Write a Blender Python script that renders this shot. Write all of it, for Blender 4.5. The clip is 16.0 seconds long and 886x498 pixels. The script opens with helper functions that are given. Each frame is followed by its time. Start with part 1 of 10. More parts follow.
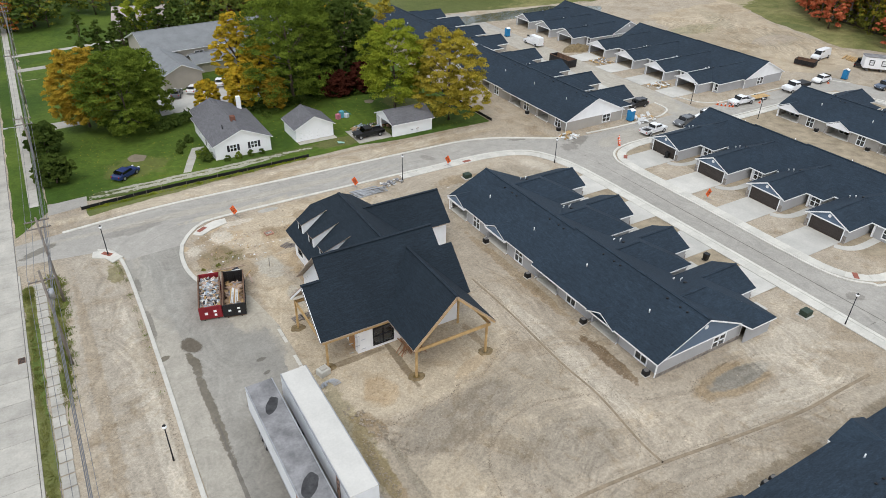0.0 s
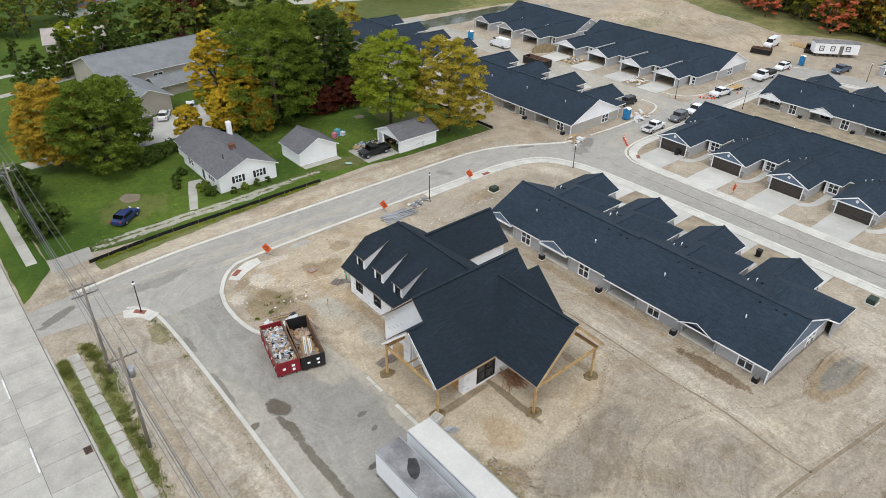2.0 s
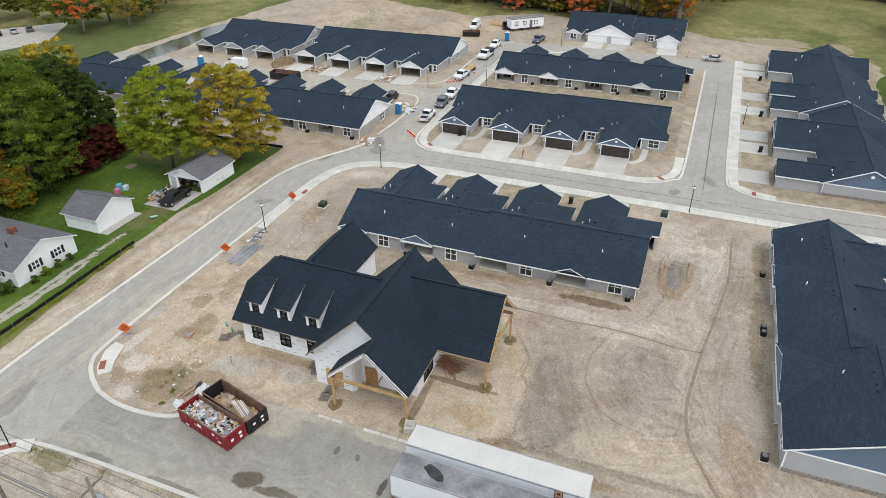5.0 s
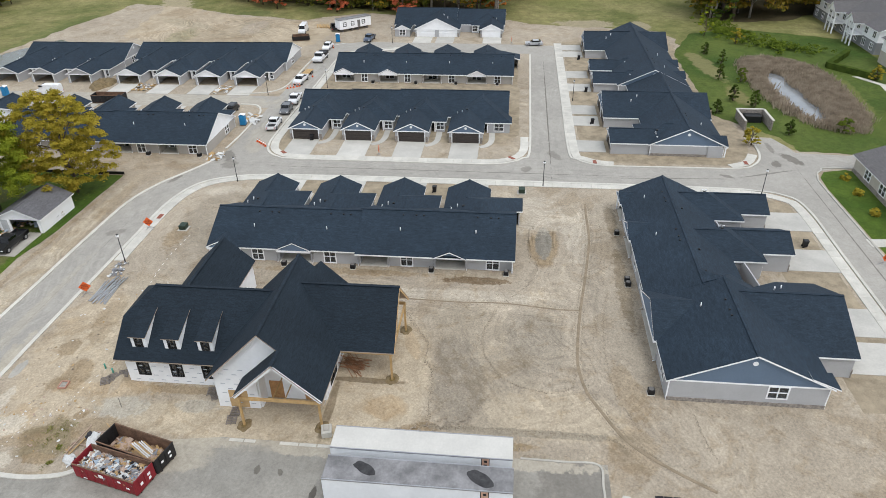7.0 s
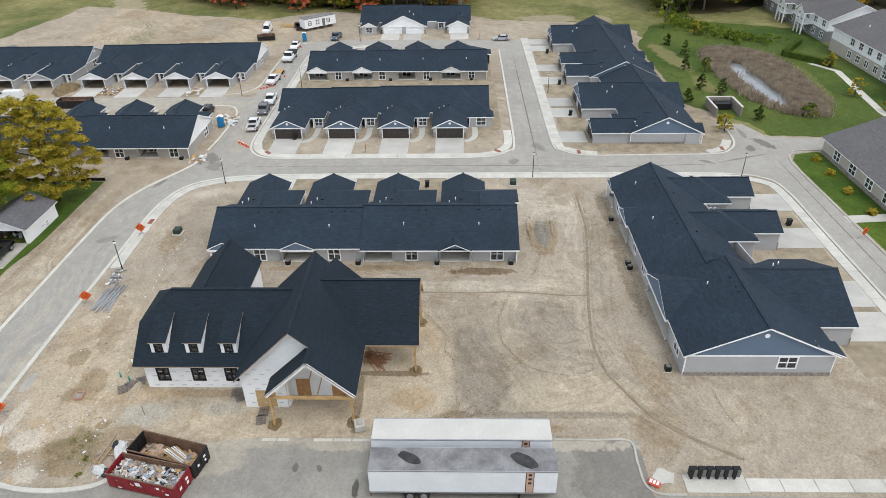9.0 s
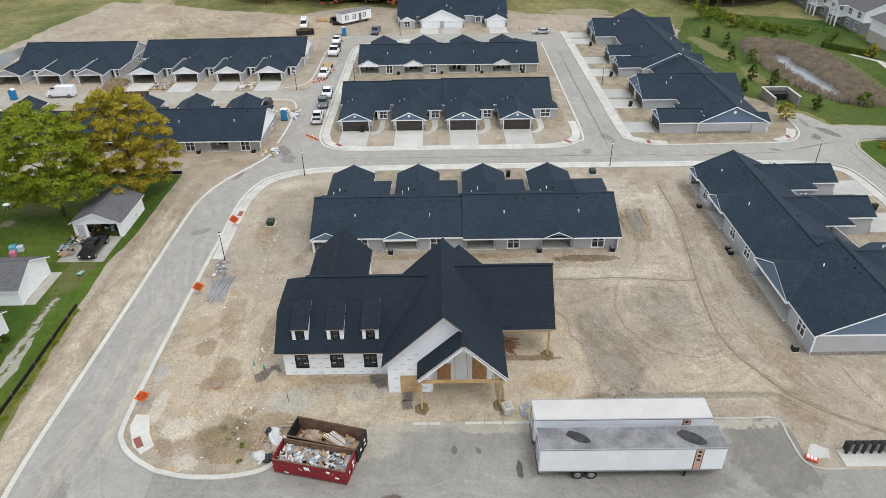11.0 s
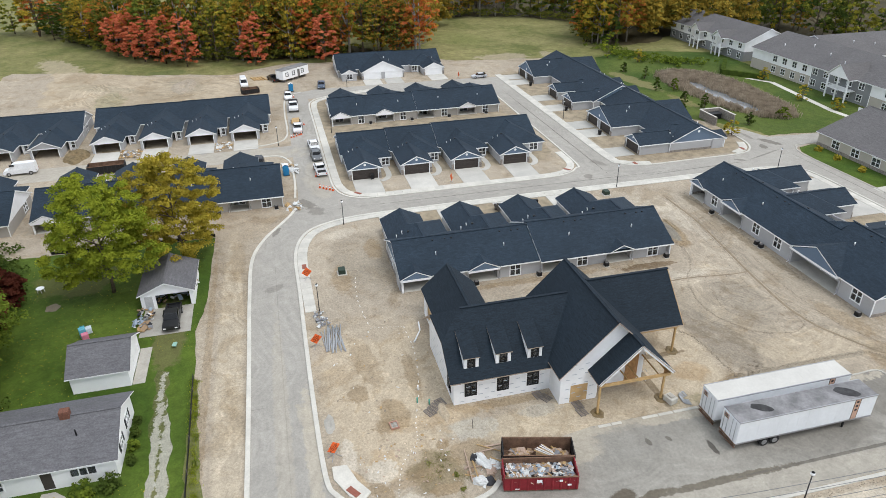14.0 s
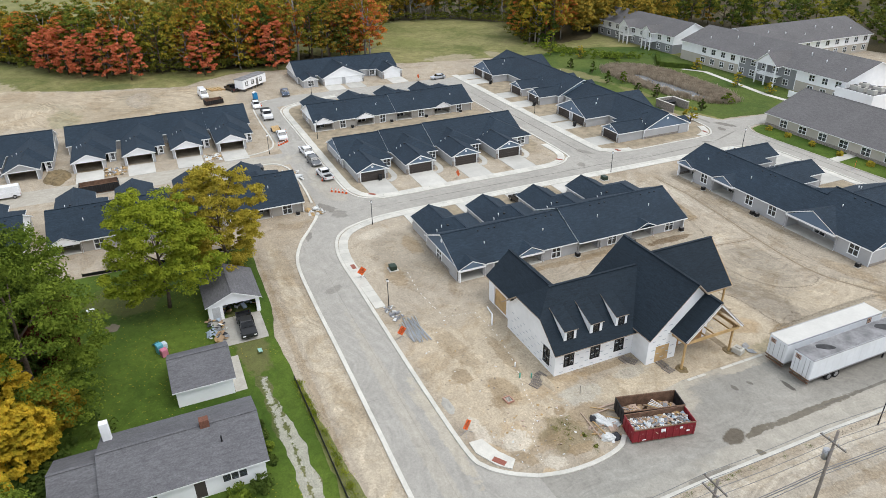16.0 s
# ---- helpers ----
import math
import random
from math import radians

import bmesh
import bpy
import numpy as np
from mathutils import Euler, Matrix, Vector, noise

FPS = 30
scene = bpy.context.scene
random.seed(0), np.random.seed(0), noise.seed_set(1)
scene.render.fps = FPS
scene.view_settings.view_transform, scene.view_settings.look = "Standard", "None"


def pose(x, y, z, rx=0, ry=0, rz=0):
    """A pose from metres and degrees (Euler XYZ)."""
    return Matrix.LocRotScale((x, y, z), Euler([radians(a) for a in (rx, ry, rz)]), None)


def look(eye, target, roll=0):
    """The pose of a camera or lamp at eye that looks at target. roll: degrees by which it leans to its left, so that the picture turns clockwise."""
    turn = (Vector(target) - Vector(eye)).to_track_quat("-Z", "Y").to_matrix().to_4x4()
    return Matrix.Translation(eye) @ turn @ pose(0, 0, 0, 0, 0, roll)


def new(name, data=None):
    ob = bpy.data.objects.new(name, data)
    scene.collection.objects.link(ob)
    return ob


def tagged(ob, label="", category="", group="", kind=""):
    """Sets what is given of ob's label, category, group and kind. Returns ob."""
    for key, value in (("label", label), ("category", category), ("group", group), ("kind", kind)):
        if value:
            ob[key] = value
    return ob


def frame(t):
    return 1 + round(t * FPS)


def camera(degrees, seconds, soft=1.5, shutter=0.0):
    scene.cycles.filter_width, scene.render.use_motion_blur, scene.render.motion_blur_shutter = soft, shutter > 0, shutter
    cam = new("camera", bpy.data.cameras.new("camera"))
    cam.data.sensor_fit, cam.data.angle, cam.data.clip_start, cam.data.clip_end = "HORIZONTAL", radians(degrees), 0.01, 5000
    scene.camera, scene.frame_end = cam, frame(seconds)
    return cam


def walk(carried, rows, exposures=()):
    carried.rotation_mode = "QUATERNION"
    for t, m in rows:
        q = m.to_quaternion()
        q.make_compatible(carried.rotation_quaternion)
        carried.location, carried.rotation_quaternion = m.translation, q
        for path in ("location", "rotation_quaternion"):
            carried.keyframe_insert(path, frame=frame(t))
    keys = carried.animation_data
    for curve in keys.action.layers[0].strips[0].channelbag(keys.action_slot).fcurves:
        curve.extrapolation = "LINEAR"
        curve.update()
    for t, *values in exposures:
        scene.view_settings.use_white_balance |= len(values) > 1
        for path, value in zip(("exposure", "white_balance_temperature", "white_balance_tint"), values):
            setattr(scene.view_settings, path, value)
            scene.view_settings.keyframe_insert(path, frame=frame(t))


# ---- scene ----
cam = camera(66.6, 16.0, soft=0.75)
METRES, EYE, TILT, LEAN, TURN = 120.3, 48.0, 0.0, 0.0, -31.4
ROWS = [
    (0.0, 0.0, 0.0, 0.0, 0.68, -32.32, -1.08),
    (0.5, -0.0313, 0.0109, -0.0002, -3.02, -32.36, -0.92),
    (1.0, -0.0684, 0.0249, 0.0001, -6.56, -32.35, -0.78),
    (1.5, -0.1111, 0.0399, 0.0005, -8.36, -32.3, -0.74),
    (2.0, -0.1551, 0.0544, 0.0009, -8.57, -32.28, -0.75),
    (2.5, -0.1946, 0.0668, 0.0023, -10.77, -32.2, -0.65),
    (3.0, -0.2266, 0.0767, 0.0039, -16.75, -32.01, -0.39),
    (3.5, -0.2538, 0.0854, 0.0068, -23.43, -31.89, -0.16),
    (6.0, -0.3285, 0.1093, 0.0104, -44.45, -31.71, 0.68),
    (6.5, -0.3356, 0.1124, 0.0111, -48.52, -31.77, 0.82),
    (7.0, -0.3422, 0.1159, 0.0115, -52.59, -31.83, 0.92),
    (7.5, -0.35, 0.121, 0.0118, -56.59, -31.93, 1.03),
    (8.0, -0.3593, 0.1295, 0.0123, -57.15, -31.97, 0.93),
    (8.5, -0.3711, 0.1424, 0.0121, -57.3, -32.01, 0.88),
    (9.0, -0.3846, 0.1586, 0.0115, -57.44, -32.04, 0.81),
    (11.5, -0.4856, 0.2966, 0.0063, -60.08, -32.32, 0.69),
    (12.0, -0.5097, 0.3307, 0.0061, -61.97, -32.4, 0.68),
    (12.5, -0.534, 0.366, 0.0067, -64.67, -32.49, 0.71),
    (13.0, -0.5584, 0.4025, 0.0078, -67.6, -32.58, 0.74),
    (13.5, -0.5823, 0.4405, 0.0108, -70.35, -31.39, 0.73),
    (14.0, -0.6067, 0.48, 0.0129, -72.92, -28.33, 0.73),
    (14.5, -0.6298, 0.5206, 0.0147, -75.3, -27.91, 0.72),
    (15.0, -0.6508, 0.5622, 0.0167, -77.75, -27.99, 0.72),
    (15.5, -0.6699, 0.6045, 0.0189, -80.18, -28.08, 0.72),
    (16.0, -0.687, 0.6479, 0.0208, -82.63, -28.15, 0.72),
]
walk(cam, [(t, pose(0, 0, EYE, TILT, LEAN, TURN) @ pose(METRES * x, METRES * y, METRES * z, 90 + pitch, roll, yaw)) for t, x, y, z, yaw, pitch, roll in ROWS],
     [(0.0, 0.3), (9.0, 0.3), (13.4, 0.3), (14.3, 0.44), (16.0, 0.46)])

# ---- world and light ----
world = bpy.data.worlds.new("overcast_sky")
scene.world = world
world.use_nodes = True
wn = world.node_tree.nodes
sky = wn.new("ShaderNodeTexSky")
sky.sky_type = "NISHITA"
sky.sun_disc = False
sky.sun_elevation = radians(42)
sky.sun_rotation = radians(200)
sky.dust_density = 4.0
haze = wn.new("ShaderNodeMixRGB")
haze.inputs[0].default_value = 0.75
haze.inputs[2].default_value = (9.0, 9.8, 10.9, 1)
world.node_tree.links.new(sky.outputs[0], haze.inputs[1])
world.node_tree.links.new(haze.outputs[0], wn["Background"].inputs[0])
wn["Background"].inputs[1].default_value = 0.1
sun = new("sun", bpy.data.lights.new("sun", "SUN"))
sun.data.energy = 1.1
sun.data.angle = radians(25)
sun.data.color = (0.99, 0.99, 0.985)
sun.matrix_world = look((0, 0, 100), (40, 30, 0))


# ---- materials ----
def material(name, color, rough=0.8, dark=0.8, light=1.12, scale=0.6, fine=9.0, bump=0.15, tint=None, metal=0.0, spec=0.3,
             coords="world", waves=None, island=0.0, sharp=0.19, grit=0.55):
    """A surface with variation at two scales, optional lap lines (waves: axis, count per metre, depth)."""
    m = bpy.data.materials.new(name)
    m.use_nodes = True
    n, l = m.node_tree.nodes, m.node_tree.links
    b = n["Principled BSDF"]
    b.inputs["Metallic"].default_value = metal
    b.inputs["Specular IOR Level"].default_value = spec
    if coords == "world":
        where = n.new("ShaderNodeNewGeometry").outputs["Position"]
    else:
        where = n.new("ShaderNodeTexCoord").outputs["Object"]
    big = n.new("ShaderNodeTexNoise")
    big.inputs["Scale"].default_value, big.inputs["Detail"].default_value = scale, 5
    big.inputs["Roughness"].default_value = 0.62
    small = n.new("ShaderNodeTexNoise")
    small.inputs["Scale"].default_value, small.inputs["Detail"].default_value = fine, 3
    for t in (big, small):
        l.new(where, t.inputs["Vector"])
    ramp = n.new("ShaderNodeValToRGB")
    other = tint or color
    ramp.color_ramp.elements[0].position, ramp.color_ramp.elements[1].position = 0.51 - sharp, 0.51 + sharp
    ramp.color_ramp.elements[0].color = (*[c * dark for c in other], 1)
    ramp.color_ramp.elements[1].color = (*[min(1, c * light) for c in color], 1)
    l.new(big.outputs["Fac"], ramp.inputs[0])
    mix = n.new("ShaderNodeMixRGB")
    mix.blend_type = "MULTIPLY"
    mix.inputs[0].default_value = grit
    tone = n.new("ShaderNodeMapRange")
    tone.inputs["To Min"].default_value, tone.inputs["To Max"].default_value = 0.55, 1.45
    l.new(small.outputs["Fac"], tone.inputs["Value"])
    l.new(ramp.outputs[0], mix.inputs[1])
    l.new(tone.outputs[0], mix.inputs[2])
    out = mix.outputs[0]
    if island:
        info = n.new("ShaderNodeNewGeometry") if island > 0 else n.new("ShaderNodeObjectInfo")
        rnd = n.new("ShaderNodeMapRange")
        rnd.inputs["To Min"].default_value, rnd.inputs["To Max"].default_value = 1 - abs(island), 1 + abs(island)
        l.new(info.outputs["Random Per Island" if island > 0 else "Random"], rnd.inputs["Value"])
        mul = n.new("ShaderNodeMixRGB")
        mul.blend_type = "MULTIPLY"
        mul.inputs[0].default_value = 1
        l.new(out, mul.inputs[1])
        l.new(rnd.outputs[0], mul.inputs[2])
        out = mul.outputs[0]
    l.new(out, b.inputs["Base Color"])
    b.inputs["Roughness"].default_value = rough
    height = small.outputs["Fac"]
    if waves:
        axis, count, depth = waves
        sep = n.new("ShaderNodeSeparateXYZ")
        l.new(where, sep.inputs[0])
        f = n.new("ShaderNodeMath")
        f.operation = "MULTIPLY"
        f.inputs[1].default_value = count
        l.new(sep.outputs[axis], f.inputs[0])
        g = n.new("ShaderNodeMath")
        g.operation = "FRACT"
        l.new(f.outputs[0], g.inputs[0])
        h = n.new("ShaderNodeMath")
        h.operation = "MULTIPLY_ADD"
        h.inputs[1].default_value = depth
        l.new(g.outputs[0], h.inputs[0])
        l.new(small.outputs["Fac"], h.inputs[2])
        height = h.outputs[0]
    bm_ = n.new("ShaderNodeBump")
    bm_.inputs["Strength"].default_value = bump
    bm_.inputs["Distance"].default_value = 0.05
    l.new(height, bm_.inputs["Height"])
    l.new(bm_.outputs[0], b.inputs["Normal"])
    return m


def shingle_material(name, color, rough=0.85, contrast=1.0):
    """Asphalt shingles: courses along the slope, tabs of uneven tone, faint weathering."""
    m = bpy.data.materials.new(name)
    m.use_nodes = True
    n, l = m.node_tree.nodes, m.node_tree.links
    p = n["Principled BSDF"]
    p.inputs["Roughness"].default_value, p.inputs["Specular IOR Level"].default_value = rough, 0.25
    where = n.new("ShaderNodeTexCoord").outputs["Object"]
    col = None
    for scale, stretch, detail, lo, hi in ((1.0, (1.1, 1.1, 9.0), 5, 0.7, 1.34), (1.0, (5.0, 5.0, 16.0), 3, 0.7, 1.32), (0.16, (1, 1, 1), 4, 0.86, 1.16)):
        mp = n.new("ShaderNodeMapping")
        mp.inputs["Scale"].default_value = stretch
        l.new(where, mp.inputs["Vector"])
        t = n.new("ShaderNodeTexNoise")
        t.inputs["Scale"].default_value, t.inputs["Detail"].default_value, t.inputs["Roughness"].default_value = scale, detail, 0.7
        l.new(mp.outputs[0], t.inputs["Vector"])
        r = n.new("ShaderNodeMapRange")
        for k, v in zip(("From Min", "From Max", "To Min", "To Max"), (0.3, 0.7, 1 - (1 - lo) * contrast, 1 + (hi - 1) * contrast)):
            r.inputs[k].default_value = v
        l.new(t.outputs["Fac"], r.inputs["Value"])
        x = n.new("ShaderNodeMixRGB")
        x.blend_type = "MULTIPLY"
        x.inputs[0].default_value = 1
        if col is None:
            x.inputs[1].default_value = (*color, 1)
        else:
            l.new(col, x.inputs[1])
        l.new(r.outputs[0], x.inputs[2])
        col = x.outputs[0]
        height = t.outputs["Fac"] if stretch[0] == 5.0 or stretch[0] == 1.1 else height
    l.new(col, p.inputs["Base Color"])
    b = n.new("ShaderNodeBump")
    b.inputs["Strength"].default_value, b.inputs["Distance"].default_value = 0.4, 0.04
    l.new(height, b.inputs["Height"])
    l.new(b.outputs[0], p.inputs["Normal"])
    return m


def glass_material(name, color=(0.3, 0.32, 0.34), rough=0.05):
    m = bpy.data.materials.new(name)
    m.use_nodes = True
    b = m.node_tree.nodes["Principled BSDF"]
    b.inputs["Base Color"].default_value = (*color, 1)
    b.inputs["Roughness"].default_value = rough
    b.inputs["Transmission Weight"].default_value = 0.85
    b.inputs["IOR"].default_value = 1.45
    return m


def patched(name, a, b, patches, rough=0.95, grain=1.0, bump=0.5, tracks=0.0, speck=0.35, mottle=1.0, flows=()):
    """Broken ground: blotches, grain, wheel bands and ragged patches (x, y, half width, half length, turn, colour, strength, raggedness).
    flows: where wheels went (x, y, half width, half length, turn, way), way a heading in degrees or "round" for turning circles."""
    m = bpy.data.materials.new(name)
    m.use_nodes = True
    n, l = m.node_tree.nodes, m.node_tree.links
    p = n["Principled BSDF"]
    p.inputs["Roughness"].default_value, p.inputs["Specular IOR Level"].default_value = rough, 0.15
    where = n.new("ShaderNodeNewGeometry").outputs["Position"]

    def noise_at(scale, detail=6, roughness=0.65, vec=where, warp=0.0):
        t = n.new("ShaderNodeTexNoise")
        t.inputs["Scale"].default_value, t.inputs["Detail"].default_value = scale, detail
        t.inputs["Roughness"].default_value, t.inputs["Distortion"].default_value = roughness, warp
        l.new(vec, t.inputs["Vector"])
        return t.outputs["Fac"]

    def remap(v, a0, a1, b0, b1):
        r = n.new("ShaderNodeMapRange")
        for k, x in zip(("From Min", "From Max", "To Min", "To Max"), (a0, a1, b0, b1)):
            r.inputs[k].default_value = x
        l.new(v, r.inputs["Value"])
        return r.outputs[0]

    def mixed(f, c0, c1, mode="MIX"):
        x = n.new("ShaderNodeMixRGB")
        x.blend_type = mode
        for k, v in zip((0, 1, 2), (f, c0, c1)):
            if isinstance(v, (int, float)):
                x.inputs[k].default_value = v if k == 0 else (v, v, v, 1)
            elif isinstance(v, tuple):
                x.inputs[k].default_value = (*v, 1)
            else:
                l.new(v, x.inputs[k])
        return x.outputs[0]

    def sums(op, u, v, w=None):
        x = n.new("ShaderNodeMath")
        x.operation = op
        for k, q in zip((0, 1, 2), (u, v, w)):
            if isinstance(q, (int, float)):
                x.inputs[k].default_value = q
            elif q is not None:
                l.new(q, x.inputs[k])
        return x.outputs[0]

    def inside(x, y, rx, ry, turn, rag, lo=1.07, hi=0.85):
        """1 within a turned ellipse, 0 outside, its edge torn by noise."""
        mp = n.new("ShaderNodeMapping")
        mp.vector_type = "TEXTURE"
        mp.inputs["Location"].default_value = (x, y, 0)
        mp.inputs["Rotation"].default_value = (0, 0, radians(turn))
        mp.inputs["Scale"].default_value = (rx, ry, 1000)
        l.new(where, mp.inputs["Vector"])
        ln = n.new("ShaderNodeVectorMath")
        ln.operation = "LENGTH"
        l.new(mp.outputs[0], ln.inputs[0])
        torn = coarse if min(rx, ry) > 1.6 else small
        return remap(sums("MULTIPLY_ADD", torn, rag, ln.outputs["Value"]), lo + rag / 2, hi + rag / 2, 0, 1)

    big, mid, fine = noise_at(0.055, 7, 0.62, warp=0.4), noise_at(0.55 * grain, 9, 0.72, warp=0.6), noise_at((3.8 if tracks else 3.2) * grain, 8, 0.78, warp=0.5)
    coarse, small = noise_at(0.34, 9, 0.68), noise_at(1.1, 8, 0.68)
    col = mixed(remap(big, 0.36, 0.64, 0, 1), a, b)
    col = mixed(1.0, col, remap(mid, 0.3, 0.7, 1 - (0.14 if tracks else 0.26) * mottle, 1 + (0.12 if tracks else 0.22) * mottle), "MULTIPLY")
    for x, y, rx, ry, turn, c, k, *rag in patches:
        f = sums("MULTIPLY", inside(x, y, rx, ry, turn, rag[0] if rag else 2.0), k)
        col = mixed(f, col, mixed(1.0, c, remap(mid, 0.3, 0.7, 0.84, 1.14), "MULTIPLY"))
    if tracks:
        # damp and dusty blotches over all zones
        for scale, lo, hi, k, tone in ((0.13, 0.52, 0.6, 0.7, (0.8, 0.755, 0.69)), (0.19, 0.55, 0.62, 0.75, (1.16, 1.15, 1.13)), (0.42, 0.55, 0.64, 0.6, (0.8, 0.745, 0.66)), (0.5, 0.56, 0.64, 0.7, (1.13, 1.13, 1.12))):
            col = mixed(remap(noise_at(scale, 9, 0.7, warp=1.0), lo, hi, 0, k), col, mixed(1.0, col, tone, "MULTIPLY"))
    if flows:
        wob = n.new("ShaderNodeTexNoise")
        wob.inputs["Scale"].default_value, wob.inputs["Detail"].default_value = 0.07, 2
        l.new(where, wob.inputs["Vector"])
        sway = n.new("ShaderNodeVectorMath")
        sway.operation = "MULTIPLY_ADD"
        sway.inputs[1].default_value = (14, 14, 0)
        l.new(wob.outputs["Color"], sway.inputs[0])
        l.new(where, sway.inputs[2])
    for x, y, rx, ry, turn, way in flows:
        mp = n.new("ShaderNodeMapping")
        mp.vector_type = "TEXTURE"
        l.new(sway.outputs[0], mp.inputs["Vector"])
        mp.inputs["Location"].default_value = (x + 7, y + 7, 0)
        if way == "round":
            mp.inputs["Rotation"].default_value, mp.inputs["Scale"].default_value = (0, 0, radians(turn)), (1, ry / rx, 1000)
            sp = n.new("ShaderNodeSeparateXYZ")
            l.new(mp.outputs[0], sp.inputs[0])
            ln = n.new("ShaderNodeVectorMath")
            ln.operation = "LENGTH"
            l.new(mp.outputs[0], ln.inputs[0])
            turned = sums("ARCTAN2", sp.outputs[1], sp.outputs[0])
            cb = n.new("ShaderNodeCombineXYZ")
            l.new(ln.outputs["Value"], cb.inputs[0])
            l.new(turned, cb.inputs[1])
            vec = cb.outputs[0]
            sc = (1.5, 0.9, 1)
        else:
            mp.inputs["Rotation"].default_value = (0, 0, radians(way))
            vec, sc = mp.outputs[0], (0.06, 1.5, 0)
        st = n.new("ShaderNodeMapping")
        st.inputs["Scale"].default_value = sc
        l.new(vec, st.inputs["Vector"])
        band = remap(noise_at(1.0, 3, 0.62, st.outputs[0]), 0.36, 0.64, 1 - 0.34 * (tracks or 0.3), 1 + 0.26 * (tracks or 0.3))
        col = mixed(sums("MULTIPLY", inside(x, y, rx, ry, turn, 1.2, 1.2, 0.7), remap(coarse, 0.36, 0.56, 0.15, 1)), col, mixed(1.0, col, band, "MULTIPLY"))
    if tracks:
        for vs, lim, tone in ((0.75, 0.1, 1.4), (1.3, 0.11, 0.6), (2.1, 0.13, 1.35)):
            vo = n.new("ShaderNodeTexVoronoi")
            vo.inputs["Scale"].default_value = vs
            l.new(where, vo.inputs["Vector"])
            clod = remap(vo.outputs["Distance"], lim, lim * 0.55, 0, 1)
            col = mixed(sums("MULTIPLY", clod, remap(big, 0.48, 0.58, 0, 0.8)), col, mixed(1.0, col, tone, "MULTIPLY"))
    col = mixed(1.0, col, remap(fine, 0.25, 0.75, 1 - speck, 1 + speck), "MULTIPLY")
    l.new(col, p.inputs["Base Color"])
    bu = n.new("ShaderNodeBump")
    bu.inputs["Strength"].default_value, bu.inputs["Distance"].default_value = bump, 0.12
    l.new(mid, bu.inputs["Height"])
    l.new(bu.outputs[0], p.inputs["Normal"])
    return m


